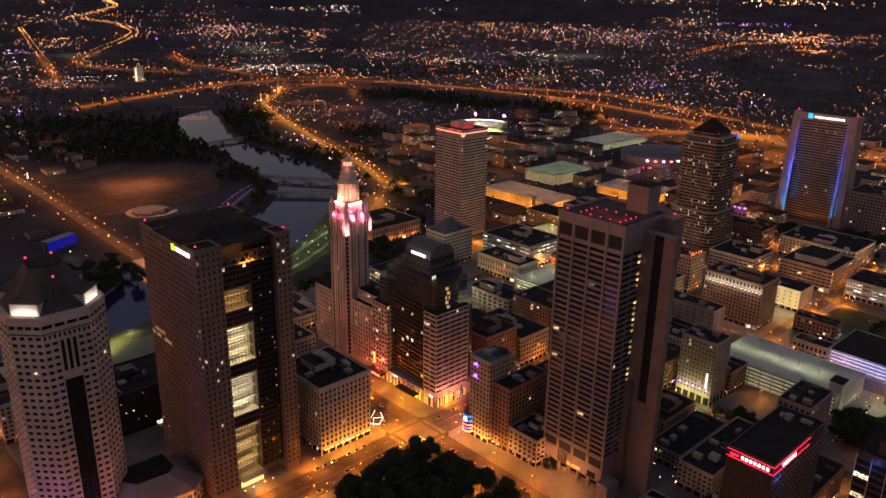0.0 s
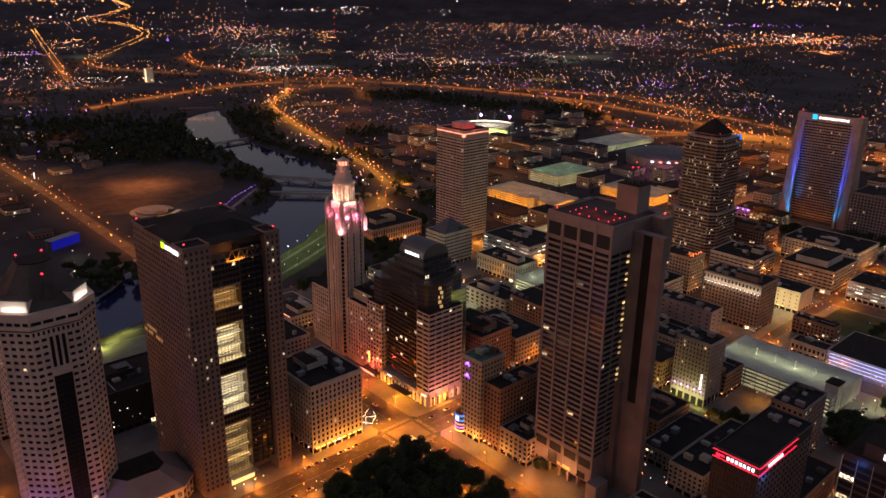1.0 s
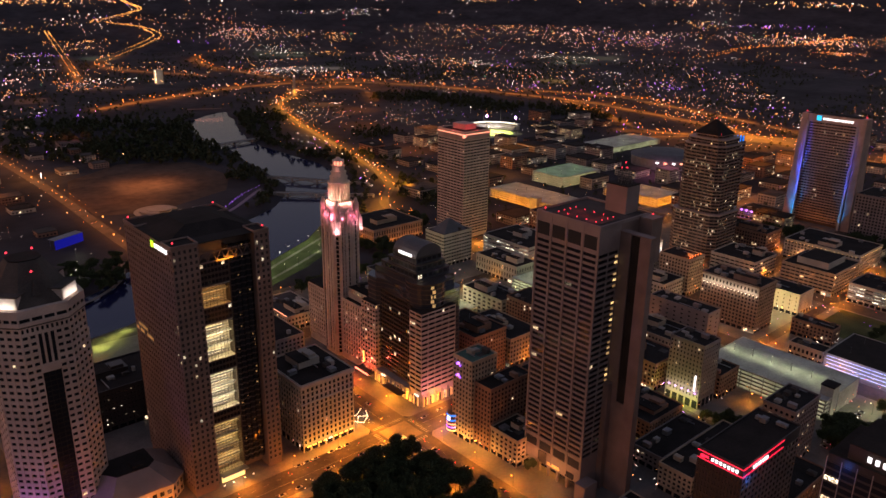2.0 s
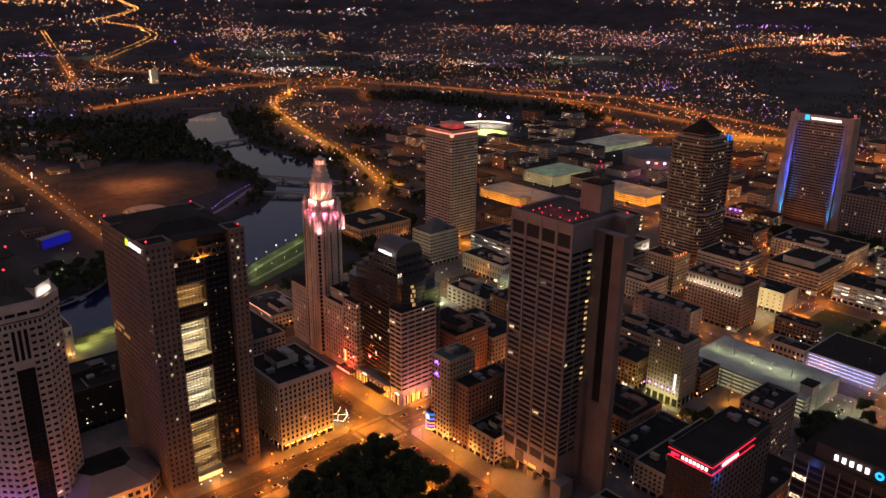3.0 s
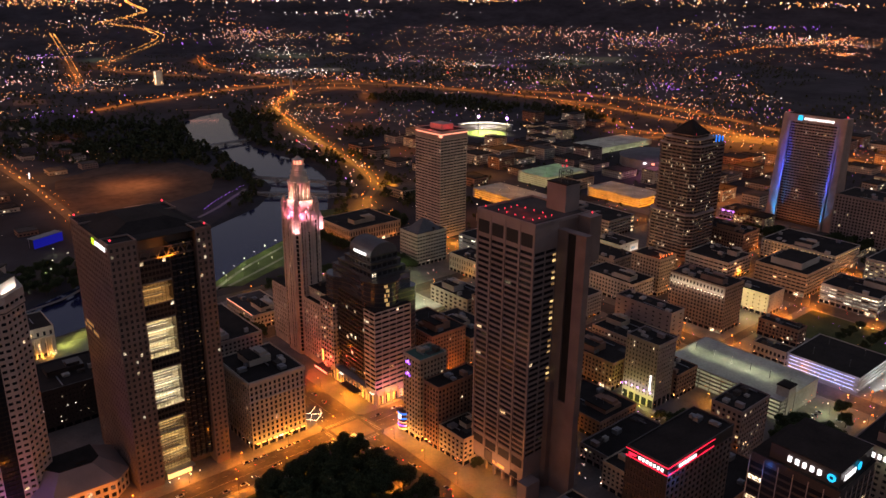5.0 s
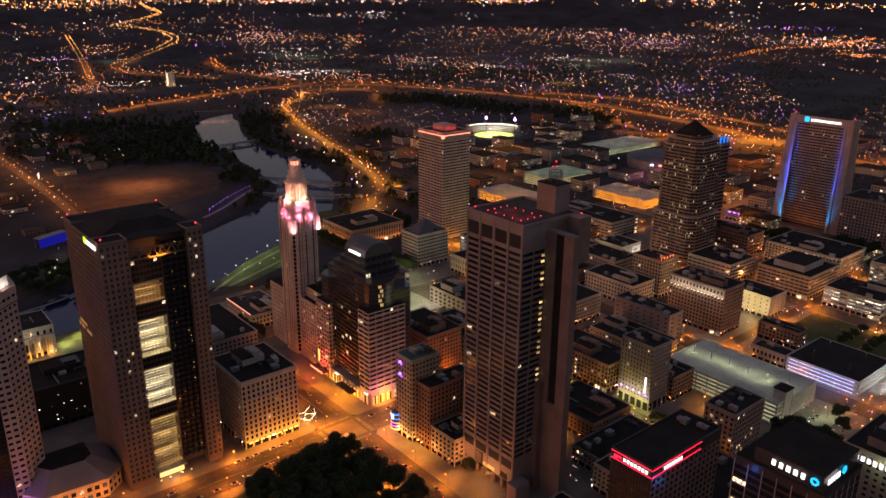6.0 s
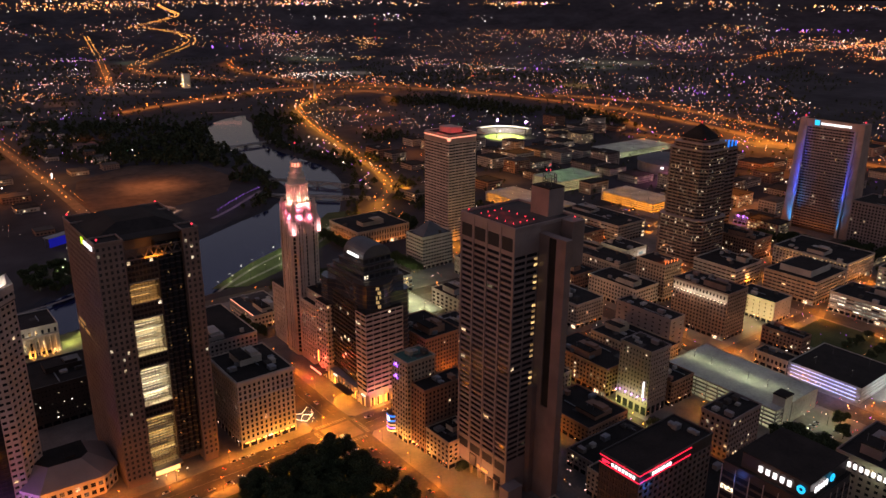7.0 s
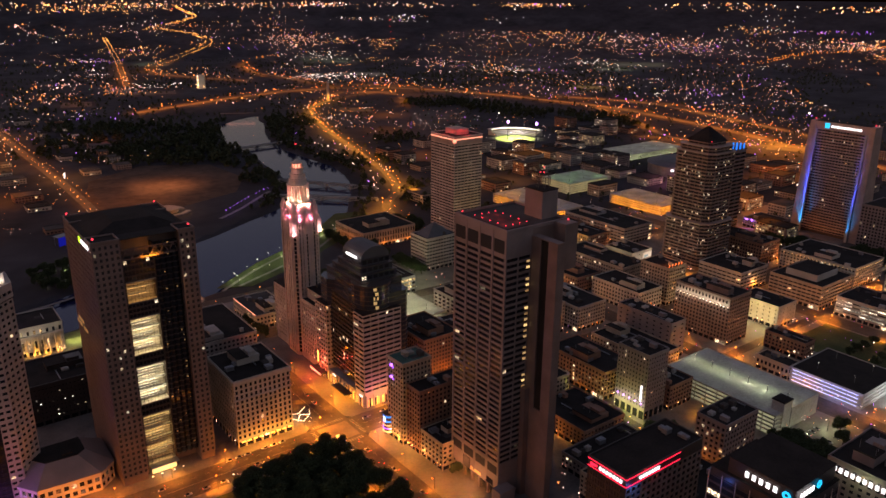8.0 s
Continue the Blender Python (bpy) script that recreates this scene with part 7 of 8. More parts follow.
rng = random.Random(21)
WALLS = (BRICK, BUFF, LIMESTONE, CONCRETE, GREYSTONE)
made = 0
for gx0 in range(700, 1800, 62):
    for gy0 in range(60, 1300, 62):
        x, y = gx0 + rng.uniform(-8, 8), gy0 + rng.uniform(-8, 8)
        if x < 955 and y < 660:
            continue
        w, d = rng.uniform(24, 48), rng.uniform(24, 48)
        wooded = x > 1440 and 620 < y < 1060 or 1380 < x < 1740 and 1080 < y and abs((x - 1460) * 0.96 + (y - 1805) * 0.276) < 110
        if wooded or rng.random() < 0.25 or not open_ground(x, y, 24) or any(abs(x - q) < 24 for q in (812, 950)) or abs(y - 363) < 30 and x < 1180:
            continue
        shed(x - w / 2, y - d / 2, x + w / 2, y + d / 2, rng.choice((9, 12, 14, 18, 21, 24)), rng.choice(WALLS), rng.choice((TAR, TAR, TAR, GRAVEL)), rng, rng.choice((ROW, ROW_BUSY, ROW_BUSY, SPECKLED_ROW, SPECKLED_ROW, ROW_FULL)))
        made += 1
for gx0 in range(-40, 500, 60):
    for gy0 in range(1010, 2000, 70):
        x, y = gx0 + rng.uniform(-12, 12), gy0 + rng.uniform(-12, 12)
        if rng.random() < 0.45 or not open_ground(x, y, 22):
            continue
        w, d = rng.uniform(16, 40), rng.uniform(16, 40)
        shed(x - w / 2, y - d / 2, x + w / 2, y + d / 2, rng.choice((6, 7, 9, 12)), rng.choice(WALLS), rng.choice((TAR, GRAVEL)), rng, rng.choice((ROW, ROW_DARK, ROW_BUSY)))

# ---- woods ----
WOODS = [(590, 1600, 150, 270), (470, 1480, 90, 120), (930, 1690, 60, 110), (1500, 1560, 90, 190), (1590, 1270, 70, 190), (1420, 1760, 90, 90), (560, 1380, 60, 70), (780, 870, 40, 60), (760, 800, 50, 45), (845, 1560, 38, 90), (800, 1440, 40, 70), (755, 1300, 32, 90), (800, 1180, 34, 80), (600, 1470, 50, 160), (620, 1290, 40, 60), (600, 1140, 34, 60), (770, 960, 30, 40), (733, 880, 34, 46), (860, 1120, 26, 60), (640, 960, 26, 40), (1000, 1330, 60, 50), (470, 1850, 70, 70), (400, 1650, 60, 70), (330, 1560, 40, 50)]


def tufts(s, x, y, h, n, rng, big):
    for i in range(n):
        a, r, z = rng.uniform(0, 6.283), math.sqrt(rng.random()), rng.uniform(0.25, 1.0)
        wide = h * 0.42 * math.sin(math.pi * (0.15 + 0.8 * z)) * r
        s.leaf((x + wide * math.cos(a), y + wide * math.sin(a), h * z), big * rng.uniform(0.7, 1.3), rng)


rng = random.Random(33)
wood = Solid()
for cx, cy, rx, ry in WOODS:
    for i in range(int(rx * ry / 95)):
        a, r = rng.uniform(0, 6.283), math.sqrt(rng.random())
        x, y = cx + rx * r * math.cos(a), cy + ry * r * math.sin(a)
        if to_river(x, y) > 4 and to_road(x, y) > 16 and all(not (q[0] - 4 < x < q[2] + 4 and q[1] - 4 < y < q[3] + 4) for q in TAKEN):
            tufts(wood, x, y, rng.uniform(9, 17), 26, rng, 2.6)
i = 0
while i < 420:
    t = rng.randrange(2, len(RIVER) - 2)
    (ax, ay, aw), (bx, by, bw) = RIVER[t], RIVER[t + 1]
    u, sgn = rng.random(), rng.choice((-1, 1))
    d = Vector((bx - ax, by - ay)).normalized()
    off = (aw + (bw - aw) * u + rng.uniform(12, 34)) * sgn
    x, y = ax + (bx - ax) * u - d.y * off, ay + (by - ay) * u + d.x * off
    i += 1
    if to_river(x, y) > 9 and to_road(x, y) > 14 and (y > 960 or x > 560) and abs(x - 314) > 16:
        tufts(wood, x, y, rng.uniform(6, 13), 22, rng, 1.9)
for i in range(900):
    x, y = rng.uniform(700, 1800), rng.uniform(200, 1900)
    if open_ground(x, y, 4) and not (x < 955 and y < 660):
        tufts(wood, x, y, rng.uniform(5, 10), 14, rng, 1.6)
for i in range(9000):
    x, y = (rng.uniform(1700, 3700), rng.uniform(200, 2400)) if i % 2 else (rng.uniform(200, 2400), rng.uniform(1850, 3700))
    if noise.noise(Vector((x, y, 4)) * 0.004) > rng.uniform(-0.25, 0.1) and to_road(x, y) > 25 and to_river(x, y) > 8:
        tufts(wood, x, y, rng.uniform(7, 13), 7, rng, 2.6)
wood.make("woodland", LEAF, None, "dark woods along the river and beyond", "stuff")["category"] = "trees"


# ---- trees of the park square and the streets ----
def tree(x, y, z, h, seed):
    rng = random.Random(seed)
    root = thing("tree", (x, y, z), "broad leafy tree, dark at night", "tree", "park trees")
    s = Solid().cyl(0, 0, h * 0.028, 0, h * 0.35, 8, h * 0.02)
    tips = []
    for i in range(7):
        a = 6.283 * i / 7 + rng.uniform(-0.3, 0.3)
        up, out = rng.uniform(0.42, 0.86), rng.uniform(0.2, 0.42)
        tip = Vector((math.cos(a) * out * h, math.sin(a) * out * h, up * h))
        s.beam((0, 0, h * rng.uniform(0.28, 0.36)), tuple(tip), h * 0.009)
        tips.append(tip)
        for k in range(3):
            b = tip + Vector((rng.gauss(0, 0.10), rng.gauss(0, 0.10), rng.gauss(0.02, 0.07))) * h
            tips.append(b)
            s.beam(tuple(tip * 0.8), tuple(b), h * 0.004)
    tips.append(Vector((0, 0, h * 0.92)))
    s.make("trunk", BARK, root).matrix_parent_inverse = Matrix()
    c = Solid()
    for tip in tips:
        for k in range(270):
            q = tip + Vector((rng.gauss(0, 1), rng.gauss(0, 1), rng.gauss(0, 0.75))).normalized() * h * 0.2 * rng.random() ** 0.45
            c.leaf(tuple(q), rng.uniform(0.28, 0.7), rng)
    c.make("crown", CANOPY, root).matrix_parent_inverse = Matrix()
    return root


kinds = [tree(294, 300, 0.28, 17, 1), tree(286, 333, 0.28, 18, 2), tree(270, 322, 0.28, 16, 3)]
rng = random.Random(14)
spots = [(301, 318), (298, 332), (289, 316), (276, 340), (258, 338), (240, 342), (224, 338), (300, 284), (288, 268), (303, 268), (283, 290), (270, 300), (254, 318), (238, 322), (262, 284), (276, 270), (246, 300), (300, 248), (288, 240), (222, 318), (206, 334), (232, 300), (210, 310)]
spots += [(198 + 12 * (i % 8) + 4 * (i % 3), 334 - 14 * (i // 8) - 3 * (i % 2)) for i in range(32)]
spots = [p for p in spots if not (p[0] < 226 and p[1] > 300)]
for i, (x, y) in enumerate(spots):
    k = rng.uniform(0.66, 0.95)
    copy_thing(kinds[i % 3], Matrix.Translation((x + rng.uniform(-2, 2), y + rng.uniform(-2, 2), 0.28)) @ Matrix.Rotation(rng.uniform(0, 6), 4, "Z") @ Matrix.Diagonal((k, k, k * rng.uniform(0.9, 1.1), 1)))
street = [(352, 332 - 12 * i, 0.5) for i in range(6)] + [(535, 135 + 8 * i, 0.6) for i in range(4)] + [(552, 162, 0.7), (560, 140, 0.6), (596, 136, 0.6), (612, 146, 0.6)]
street += [(556 - 4 * (i % 2), 600 + 8 * i, 0.75) for i in range(7)] + [(536 + 8 * (i % 3), 655 + 9 * i, 0.9) for i in range(6)] + [(1000 + 12 * (i % 6), 300 + 18 * (i // 6), 0.8) for i in range(18)]
street += [(534 + 9 * (i % 4), 128 + 8 * (i // 4) + 3 * (i % 2), 0.85) for i in range(16)] + [(742 + 14 * (i % 4), 160 + 22 * (i // 4), 0.5) for i in range(12)] + [(500, 190 + 10 * i, 0.5) for i in range(5)]
tagged(Solid().box(728, 142, 0.15, 798, 255, 0.27).make("grass", GRASS), "dark lawn between the parking decks and offices", "grass", kind="stuff")
street += [(532 + 3 * (i % 2), 700 + 9 * i, 0.7) for i in range(10)] + [(640 + 9 * (i % 3), 735 + 7 * i, 0.8) for i in range(8)] + [(520, 636 + 8 * i, 0.6) for i in range(5)]
street += [(196 + 14 * (i % 7) + 5 * (i % 2), 772 + 15 * (i // 7) + 4 * (i % 3), 0.7) for i in range(42) if (i * 7) % 5]
street += [(492 + 5 * i, 190 + 9 * i, 0.6) for i in range(4)] + [(340, 545 + 10 * i, 0.5) for i in range(5)] + [(400 + 14 * i, 640, 0.8) for i in range(9)] + [(985 + 9 * (i % 4), 385 + 17 * (i // 4), 0.8) for i in range(16)]
for i, (x, y, k) in enumerate(street):
    copy_thing(kinds[i % 3], Matrix.Translation((x, y, 0.2)) @ Matrix.Rotation(i * 1.3, 4, "Z") @ Matrix.Diagonal((k, k, k, 1)))


# ---- cars ----
def car(x, y, turn):
    root = thing("car", (x, y, 0.06), "small parked or waiting car", "car", "cars on the streets")
    root.rotation_euler = (0, 0, turn)
    bpy.context.view_layer.update()

    def add(s, name, mat, parent=root):
        ob = s.make(name, mat, parent)
        ob.matrix_parent_inverse = Matrix()
        return ob

    body = Solid().prism([(-2.2, -0.85), (2.1, -0.88), (2.3, -0.6), (2.3, 0.6), (2.1, 0.88), (-2.2, 0.85), (-2.3, 0.6), (-2.3, -0.6)], 0.35, 0.95)
    add(body, "body", CARPAINT)
    add(Solid().prism([(-1.6, -0.78), (1.0, -0.78), (1.0, 0.78), (-1.6, 0.78)], 0.95, 1.45, [(-1.1, -0.62), (0.45, -0.62), (0.45, 0.62), (-1.1, 0.62)]), "cabin", GLASS_OFF)
    for sx in (-1.4, 1.4):
        for sy in (-0.85, 0.85):
            s = Solid()
            ring = [(sx + 0.33 * math.cos(t * 0.7854), 0.33 + 0.33 * math.sin(t * 0.7854)) for t in range(8)]
            s.hexa([(p, sy - 0.1, q) for p, q in ring], [(p, sy + 0.1, q) for p, q in ring])
            add(s, "wheel", RUBBER)
    for sy in (-0.6, 0.6):
        add(Solid().box(2.28, sy - 0.2, 0.6, 2.36, sy + 0.2, 0.8), "headlight", S_WHITE)
        add(Solid().box(-2.36, sy - 0.2, 0.65, -2.28, sy + 0.2, 0.85), "tail_light", S_RED)
    return root


first = car(292, 358, 0)
rng = random.Random(4)
NORTH, SOUTH, WEST, EAST = 0.0, math.pi, math.pi / 2, -math.pi / 2
cars = [(276, 358, NORTH), (250, 359, NORTH), (224, 353.5, NORTH), (212, 353.5, NORTH), (200, 353.5, NORTH), (188, 368, SOUTH), (340, 368, SOUTH), (356, 369, SOUTH), (310, 338, EAST), (318, 330, WEST), (321, 300, WEST), (309, 292, EAST), (310, 262, EAST), (322, 268, WEST),
        (309, 400, EAST), (319, 410, WEST), (320, 425, WEST), (308, 440, EAST), (318, 470, WEST), (309, 500, EAST), (318, 540, WEST), (430, 358, NORTH), (470, 369, SOUTH), (560, 358, NORTH), (590, 369, SOUTH), (490, 300, WEST), (490, 262, WEST), (496, 230, EAST), (560, 112, NORTH), (600, 118, SOUTH), (636, 300, WEST), (643, 230, EAST)]
cars += [(236 + 6.5 * i, 374.2, SOUTH) for i in range(7) if i != 3]
cars += [(531 + 3.2 * i, 156 + 0.1 * i, WEST) for i in range(0, 24, 2)] + [(534 + 3.2 * i, 143, EAST) for i in range(0, 24, 3)]
for x, y, t in cars:
    copy_thing(first, Matrix.Translation((x, y, 0.06 if not 520 < x < 620 or y < 126 else 0.22)) @ Matrix.Rotation(t, 4, "Z"))
bus = thing("city_bus", (309, 350, 0.06), "long city bus glowing amber inside", "bus")
Solid().box(308, 344, 0.4, 310.6, 356, 1.3).make("lower_body", WHITEPAINT, bus)
Solid().box(308, 344, 2.6, 310.6, 356, 3.1).make("roof", WHITEPAINT, bus)
Solid().box(308.05, 344.05, 1.3, 310.55, 355.95, 2.6).make("window_band", S_WARM, bus, "glowing amber window band")
for y in (346.5, 353.5):
    for x in (308.0, 310.4):
        Solid().hexa([(x - 0.02, y + 0.5 * math.cos(t * 0.7854), 0.5 + 0.5 * math.sin(t * 0.7854)) for t in range(8)], [(x + 0.25, y + 0.5 * math.cos(t * 0.7854), 0.5 + 0.5 * math.sin(t * 0.7854)) for t in range(8)]).make("wheel", RUBBER, bus)

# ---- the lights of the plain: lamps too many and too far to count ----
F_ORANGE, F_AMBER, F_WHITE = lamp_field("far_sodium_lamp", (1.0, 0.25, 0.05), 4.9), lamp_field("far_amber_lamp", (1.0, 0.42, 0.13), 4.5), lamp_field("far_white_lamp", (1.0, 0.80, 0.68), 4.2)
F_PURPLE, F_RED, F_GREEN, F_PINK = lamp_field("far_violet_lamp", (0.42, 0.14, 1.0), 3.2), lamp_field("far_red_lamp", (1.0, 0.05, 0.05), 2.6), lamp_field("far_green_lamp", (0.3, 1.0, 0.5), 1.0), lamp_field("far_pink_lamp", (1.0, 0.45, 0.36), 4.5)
rng = random.Random(77)
# unlit woods and fields as seen from the city: bearing, distance, half width in degrees, relative depth
DARK = [(71.0, 1941, 6.5, 0.17), (77.2, 5042, 1.5, 0.09), (76.8, 9338, 3.1, 0.15), (69.9, 4132, 2.3, 0.18), (66.5, 3978, 2.3, 0.26), (56.2, 3460, 2.7, 0.17), (63.6, 1927, 2.3, 0.12), (45.3, 2177, 5.0, 0.10), (26.8, 3416, 4.2, 0.14), (23.8, 2973, 3.4, 0.20), (53.9, 2327, 4.2, 0.10), (56.8, 6560, 4.6, 0.13), (30.7, 5423, 2.3, 0.08), (68.7, 2463, 3.1, 0.05), (78.6, 3342, 1.7, 0.08), (71.4, 5475, 1.5, 0.12), (75.7, 2360, 4.2, 0.05)]
PALETTE = [(F_ORANGE, 0.22), (F_AMBER, 0.42), (F_PINK, 0.62), (F_WHITE, 0.88), (F_PURPLE, 0.955), (F_RED, 0.985), (F_GREEN, 1.01)]


def polar(a, d):
    return HOME.x + d * math.cos(radians(a)), HOME.y + d * math.sin(radians(a))


def shadowed(x, y):
    if to_river(x, y) < 10 or x < 960 and y < 700 or 330 < x < 590 and 1000 < y < 1380:
        return True
    d, a = math.hypot(x - HOME.x, y - HOME.y), math.degrees(math.atan2(y - HOME.y, x - HOME.x))
    return any(((a - q[0]) / q[2]) ** 2 + ((d / q[1] - 1) / q[3]) ** 2 < 1 for q in DARK)


def empty_plain(x, y):
    """The unlit farmland to the north, before the last towns on the horizon."""
    d, a = math.hypot(x - HOME.x, y - HOME.y), math.degrees(math.atan2(y - HOME.y, x - HOME.x))
    return a < 62 and 6900 + 900 * noise.noise(Vector((x, y, 1)) * 0.0006) < d < 16500


def scatter(x, y, z=7.0, kind=None, size=None):
    d = math.hypot(x - HOME.x, y - HOME.y)
    hue = rng.random() + 0.25 * noise.noise(Vector((x, y, 3)) * 0.0015)
    kind = kind or next((m for m, p in PALETTE if hue < p), F_ORANGE)
    dot(kind, x, y, z, max(size or min(rng.paretovariate(2.2) * 0.27, 0.76), 0.36) * max(d, 1200) / 1357 * min(1.0, (2600 / d) ** 0.25) * (0.72 if d > 9000 else 1))


# towns, lots and crossings: bearing, distance, half width in degrees, relative depth, lamps, colour
WEST_TOWNS = [(75.8, 16143, 1.8, 0.19, 150, F_AMBER), (69.9, 20571, 4.7, 0.13, 130, F_AMBER), (73.8, 4410, 0.8, 0.06, 40, F_AMBER), (76.6, 3855, 0.6, 0.02, 26, F_PURPLE), (74.7, 2646, 0.6, 0.04, 46, F_ORANGE), (72.4, 2739, 0.7, 0.02, 26, F_WHITE), (76.8, 3487, 0.7, 0.09, 22, F_WHITE), (63.1, 5412, 0.9, 0.10, 90, F_PINK), (59.9, 5274, 0.5, 0.04, 26, F_AMBER), (61.5, 4016, 1.2, 0.06, 50, F_WHITE), (60.4, 2982, 1.5, 0.03, 70, F_WHITE), (56.7, 4979, 0.4, 0.09, 36, F_AMBER), (56.5, 2814, 1.0, 0.03, 34, F_ORANGE), (57.4, 3762, 0.4, 0.02, 16, F_AMBER), (52.5, 3646, 1.0, 0.06, 56, F_PINK), (60.1, 23001, 3.6, 0.15, 90, F_PINK), (58.5, 9901, 1.0, 0.04, 16, F_WHITE), (54.9, 10248, 0.7, 0.11, 22, F_WHITE)]
WEST_LOTS = [(78.3, 2711, 0.6, 0.05, 20, F_PINK), (79.3, 2472, 0.9, 0.03, 30, F_ORANGE), (76.7, 2089, 0.3, 0.02, 14, F_PURPLE), (61.2, 2182, 0.6, 0.03, 30, F_ORANGE), (57.9, 2063, 1.2, 0.02, 40, F_ORANGE), (60.2, 1970, 0.7, 0.03, 40, F_AMBER), (57.0, 1872, 1.5, 0.04, 50, F_PINK)]
NORTH_TOWNS = [(48.5, 3253, 0.5, 0.05, 30, F_ORANGE), (45.4, 6218, 1.9, 0.11, 90, F_AMBER), (41.8, 5838, 3.3, 0.19, 150, F_PINK), (37.1, 5308, 2.7, 0.17, 240, F_PINK), (34.8, 5153, 0.9, 0.07, 60, F_PURPLE), (38.8, 3796, 2.1, 0.05, 110, F_WHITE), (47.1, 3316, 0.7, 0.03, 44, F_WHITE), (42.3, 3726, 1.4, 0.03, 50, F_WHITE), (43.7, 2937, 1.0, 0.04, 30, F_PINK), (45.5, 2712, 1.0, 0.01, 8, F_PURPLE), (31.0, 8122, 0.8, 0.11, 70, F_AMBER), (26.8, 7959, 1.2, 0.04, 40, F_PURPLE), (26.6, 5835, 2.0, 0.08, 120, F_PINK), (23.9, 5736, 1.1, 0.09, 150, F_AMBER), (22.3, 4593, 0.5, 0.02, 70, F_ORANGE), (30.7, 3023, 1.3, 0.06, 44, F_PINK)]
NORTH_LOTS = [(32.4, 2332, 1.3, 0.04, 90, F_ORANGE), (29.0, 2784, 0.4, 0.08, 36, F_PINK), (37.3, 2987, 0.4, 0.02, 26, F_WHITE), (36.4, 2637, 0.6, 0.02, 22, F_WHITE), (33.3, 2690, 0.7, 0.03, 26, F_PURPLE), (27.0, 2518, 0.5, 0.02, 24, F_WHITE), (30.8, 2029, 0.7, 0.03, 80, F_ORANGE), (45.8, 25610, 1.4, 0.14, 70, F_AMBER), (33.5, 34134, 1.0, 0.13, 44, F_AMBER), (24.5, 24416, 1.5, 0.17, 44, F_AMBER), (29.8, 12641, 0.6, 0.10, 16, F_WHITE), (48.0, 10606, 0.7, 0.05, 8, F_WHITE), (38.0, 2043, 0.9, 0.03, 40, F_ORANGE)]
for a, d, wide, deep, count, own in WEST_TOWNS + WEST_LOTS + NORTH_TOWNS + NORTH_LOTS:
    rows = max(2, int(count / 9))
    for k in range(int(count * (1.3 if d > 12000 else 2.6 if d > 2400 and a > 48 else 1.25 if d > 2400 else 0.8))):
        # half of a town's lamps stand in rows along its streets
        u, v = rng.gauss(0, wide * 1.35), rng.gauss(0, deep * 0.8)
        if rng.random() < 0.5:
            v = deep * (2 * rng.randrange(rows) / (rows - 1) - 1)
        x, y = polar(a + u, d * (1 + v))
        if to_river(x, y) > 10:
            scatter(x, y, 8, own if rng.random() < 0.6 else None, min(rng.paretovariate(2.0) * (0.26 if d > 2400 else 0.2), 0.8))
# streets of the suburbs, lamp after lamp
for i in range(360):
    d = 1 / rng.uniform(1 / 9000, 1 / 2000)
    x, y = polar(45 + rng.uniform(-36, 36), d)
    turn = rng.choice((0, 90)) + rng.gauss(0, 7)
    length, gap = rng.uniform(0.06, 0.3) * d, rng.uniform(0.008, 0.018) * d
    c, s = math.cos(radians(turn)), math.sin(radians(turn))
    own = rng.choice((None, None, F_ORANGE, F_AMBER, F_PINK))
    for k in range(int(length / gap)):
        px, py = x + c * k * gap + rng.gauss(0, 0.002 * d), y + s * k * gap + rng.gauss(0, 0.002 * d)
        if rng.random() < 0.75 and not shadowed(px, py) and not empty_plain(px, py):
            scatter(px, py, 8, own)
# single lamps and dim windows between
for i in range(15000):
    d = 1 / rng.uniform(1 / 15000, 1 / 1500)
    b = 45 + rng.uniform(-37, 37)
    x, y = polar(b, d)
    busy = noise.noise(Vector((x, y, 0)) * 0.0014) + 0.6 * noise.noise(Vector((x, y, 7)) * 0.006)
    if busy < rng.uniform(-0.1, 0.55) + (0.25 if b > 52 and d < 3600 else 0) or empty_plain(x, y) or shadowed(x, y) and rng.random() < 0.93:
        continue
    scatter(x, y, rng.uniform(4, 11), None, None if i % 3 == 0 else rng.uniform(0.16, 0.24))
# towns on the horizon
for i in range(330):
    b = 45 + rng.uniform(-37, 37)
    if noise.noise(Vector((b * 0.13, 0, 5))) > rng.uniform(-0.5, 0.2):
        scatter(*polar(b, rng.uniform(17000, 30000)), 10, rng.choice((F_AMBER, F_AMBER, F_WHITE, F_PINK)))
for z in (20, 60, 100, 140):
    dot(F_RED, 3026, 4430, z, 3.0)
for a, d, n in ((42.5, 2500, 9), (38.5, 2450, 8), (33.6, 2650, 12), (30.5, 3250, 8), (45.0, 3300, 8), (26.5, 2300, 6), (36.0, 1750, 6), (29.5, 1700, 6), (74.5, 2100, 5), (67.0, 4600, 8)):
    for k in range(n):
        scatter(*polar(a + rng.gauss(0, 0.8), d * (1 + rng.gauss(0, 0.03))), 9, F_PURPLE, rng.uniform(0.6, 1.0))
# lamps of the near districts, at the edges of blocks and yards
for i in range(1900):
    x, y = rng.uniform(640, 1850), rng.uniform(40, 1500)
    if x < 965 and y < 665 or to_river(x, y) < 12 or 1380 < x < 1740 and 1080 < y and abs((x - 1460) * 0.96 + (y - 1805) * 0.276) < 110 or any(q[0] < x < q[2] and q[1] < y < q[3] for q in TAKEN):
        continue
    if noise.noise(Vector((x, y, 2)) * 0.008) > rng.uniform(-0.4, 0.4):
        scatter(x, y, rng.uniform(5, 9), None, min(rng.paretovariate(2.0) * 0.2, 0.75))
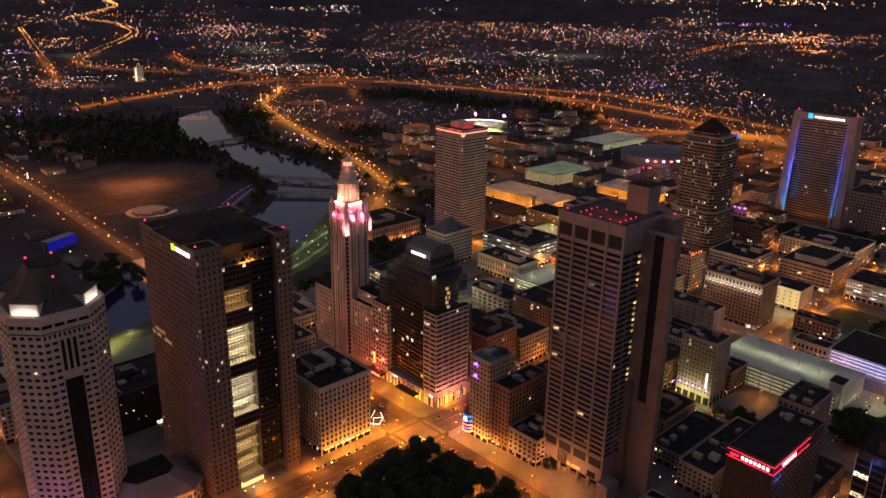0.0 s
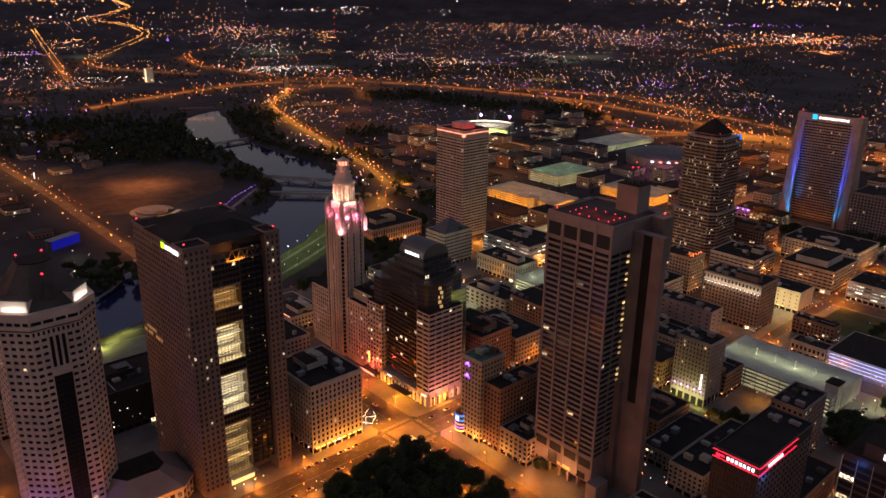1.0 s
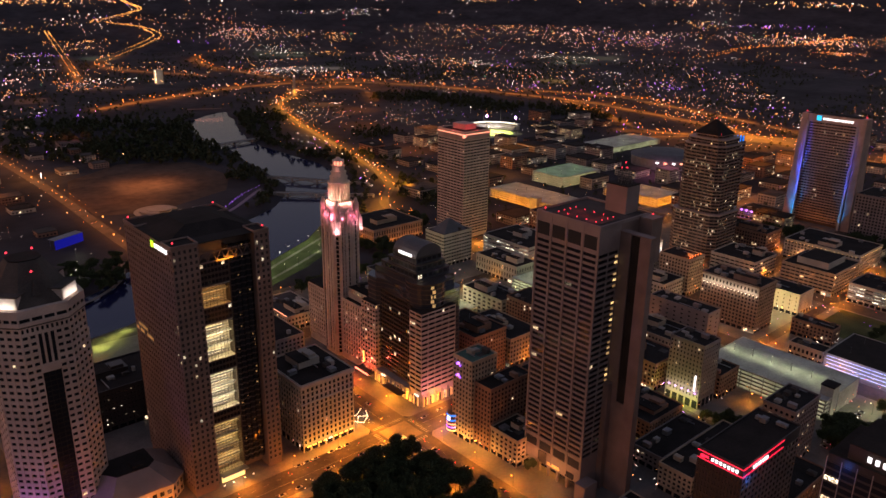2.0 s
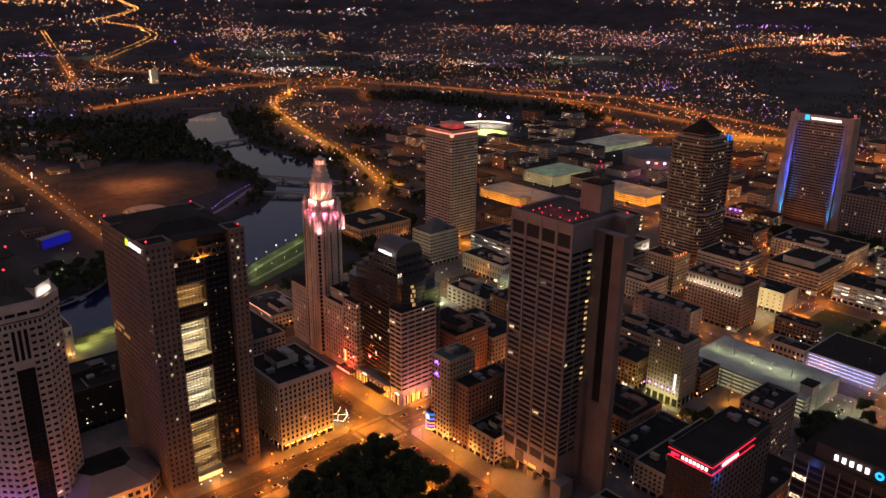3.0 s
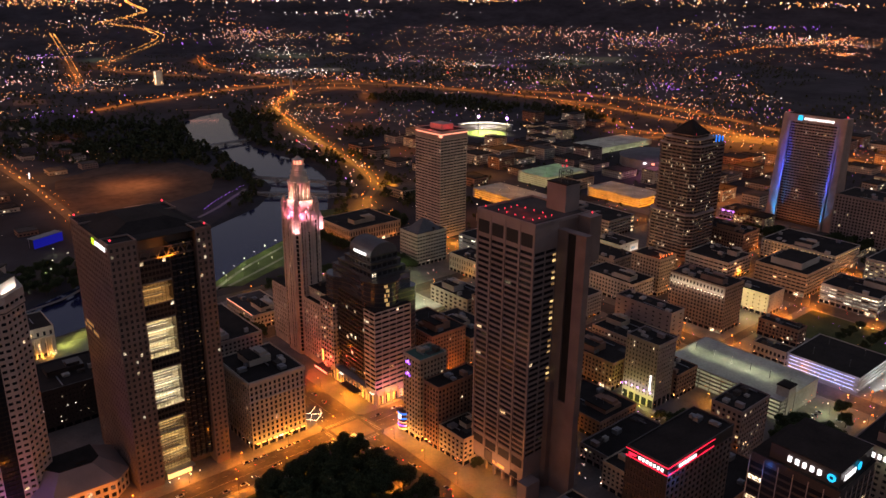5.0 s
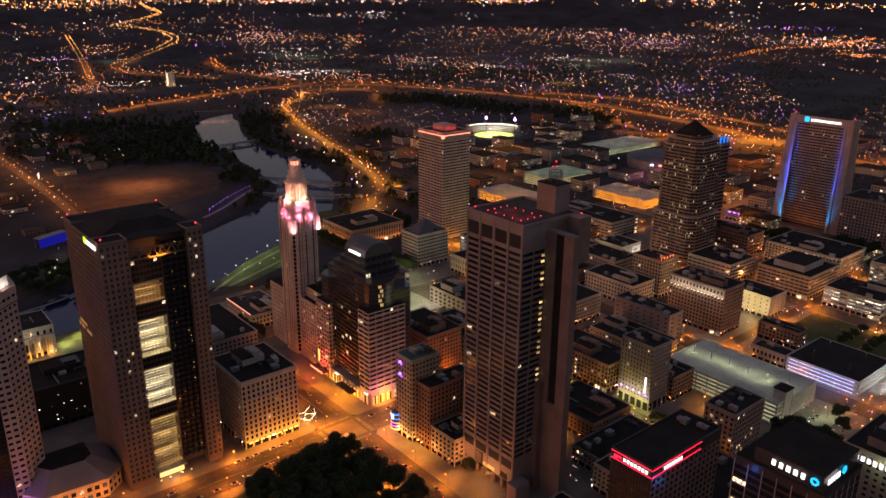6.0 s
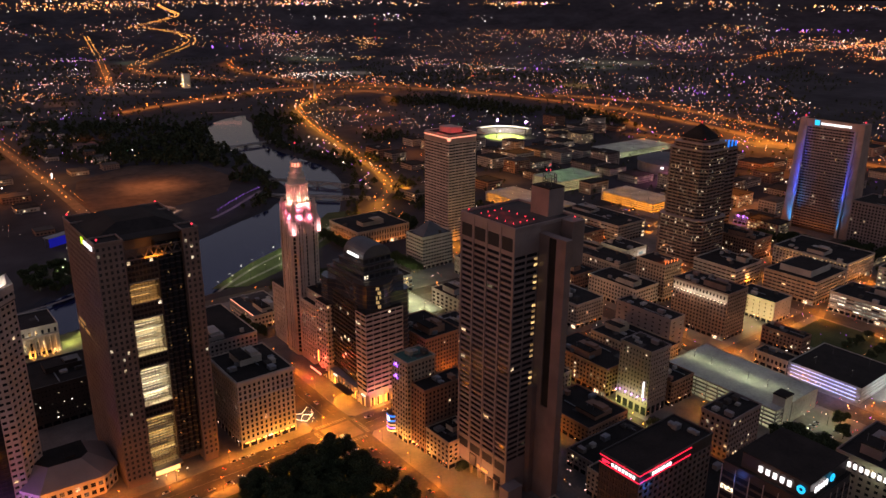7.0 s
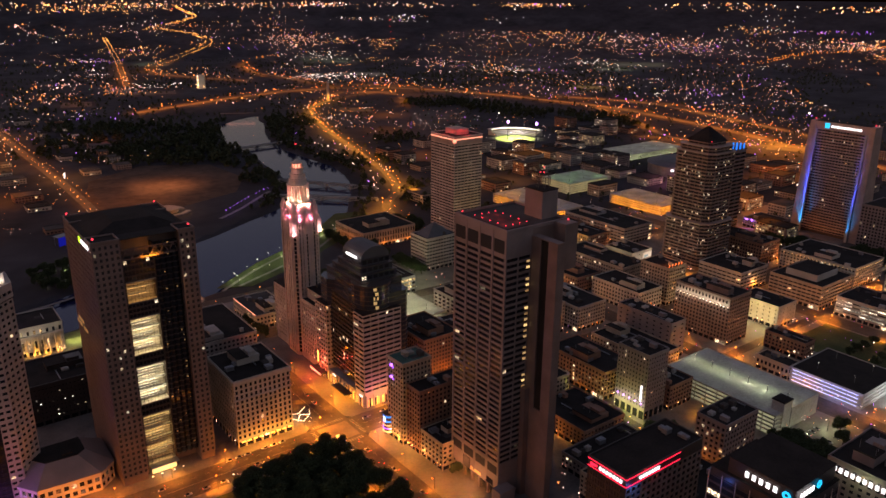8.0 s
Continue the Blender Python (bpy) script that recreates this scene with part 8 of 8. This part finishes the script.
# streets of the west bank
for x, y, c, s, n in ((120, 1000, 0, 1, 26), (200, 1000, 0, 1, 22), (420, 1400, 0.1, 1, 18), (250, 1250, 0.1, 1, 26), (60, 1200, 1, 0.1, 14), (100, 1450, 1, 0, 18), (180, 1650, 1, 0.1, 12), (120, 1850, 1, 0, 22), (250, 2050, 1, 0.2, 18), (500, 1900, 0.5, 1, 8), (60, 2250, 1, 0.1, 26)):
    for k in range(n):
        px, py = x + c * k * 24 + rng.gauss(0, 5), y + s * k * 24 + rng.gauss(0, 5)
        if to_river(px, py) > 10 and not shadowed(px, py):
            scatter(px, py, 8, rng.choice((F_ORANGE, F_ORANGE, F_AMBER, F_WHITE, F_PINK)), rng.uniform(0.15, 0.6))
for i in range(620):
    x, y = rng.uniform(-60, 520), rng.uniform(1000, 2100)
    if to_river(x, y) > 12 and not shadowed(x, y):
        scatter(x, y, rng.uniform(4, 9), None, min(rng.paretovariate(2.0) * 0.22, 0.7))
# two rows of lamps on the riverside promenade
for row, pts in enumerate((((822, 1369), (826, 1292), (789, 1171), (781, 1106), (787, 1057), (740, 1000), (708, 941)), ((862, 1405), (863, 1310), (825, 1178), (820, 1091), (800, 1030)))):
    for (ax, ay), (bx, by) in zip(pts, pts[1:]):
        n = max(2, int(math.dist((ax, ay), (bx, by)) / 13))
        for k in range(n):
            dot(rng.choice((F_PINK, F_WHITE, F_WHITE, F_PURPLE)), ax + (bx - ax) * k / n + rng.gauss(0, 4), ay + (by - ay) * k / n + rng.gauss(0, 4), 6, rng.uniform(0.55, 0.95))
# wall lamps along the fronts of the lower city
for x0, y0, x1, y1 in TAKEN:
    for k in range(rng.randint(3, 10)):
        kind = rng.choice((F_WHITE, F_AMBER, F_AMBER, F_ORANGE, F_PINK))
        if rng.random() < 0.5:
            dot(kind, x0 - 0.7, rng.uniform(y0, y1), rng.uniform(3, 5), rng.uniform(0.26, 0.5))
        else:
            dot(kind, rng.uniform(x0, x1), y0 - 0.7, rng.uniform(3, 5), rng.uniform(0.2, 0.42))
# yard lamps between the blocks; the same glowing dots stand for parked cars' glints
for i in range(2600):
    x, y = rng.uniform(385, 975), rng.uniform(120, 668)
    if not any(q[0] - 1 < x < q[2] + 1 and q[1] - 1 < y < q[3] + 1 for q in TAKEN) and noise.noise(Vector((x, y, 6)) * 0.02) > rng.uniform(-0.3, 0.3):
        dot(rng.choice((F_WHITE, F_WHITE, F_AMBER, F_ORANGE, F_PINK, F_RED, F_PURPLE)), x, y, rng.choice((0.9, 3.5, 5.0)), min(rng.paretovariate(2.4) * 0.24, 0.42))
for x, y in ((302, 342), (262, 347), (236, 347), (306, 300), (304, 262), (280, 308), (250, 326), (224, 346)):
    dot(F_WHITE, x, y, 4.5, 0.4)
# headlights and tail lights of the traffic
for k in range(90):
    along, lane = rng.choice((True, False, False)), rng.choice((-1, 1))
    if along:
        x, y = rng.uniform(180, 620), 363 + lane * rng.uniform(2, 9)
    else:
        x, y = 314 + lane * rng.uniform(2, 11), rng.uniform(60, 620)
    if abs(x - 314) > 14 or abs(y - 363) > 14:
        dot(F_RED if lane > 0 else F_WHITE, x, y, 0.8, 0.28)
for kind, s in LAMP_DOTS.items():
    s.make(kind.name + "_field", kind, None, "distant street and window lamps over the plain", "stuff")["category"] = "lights"
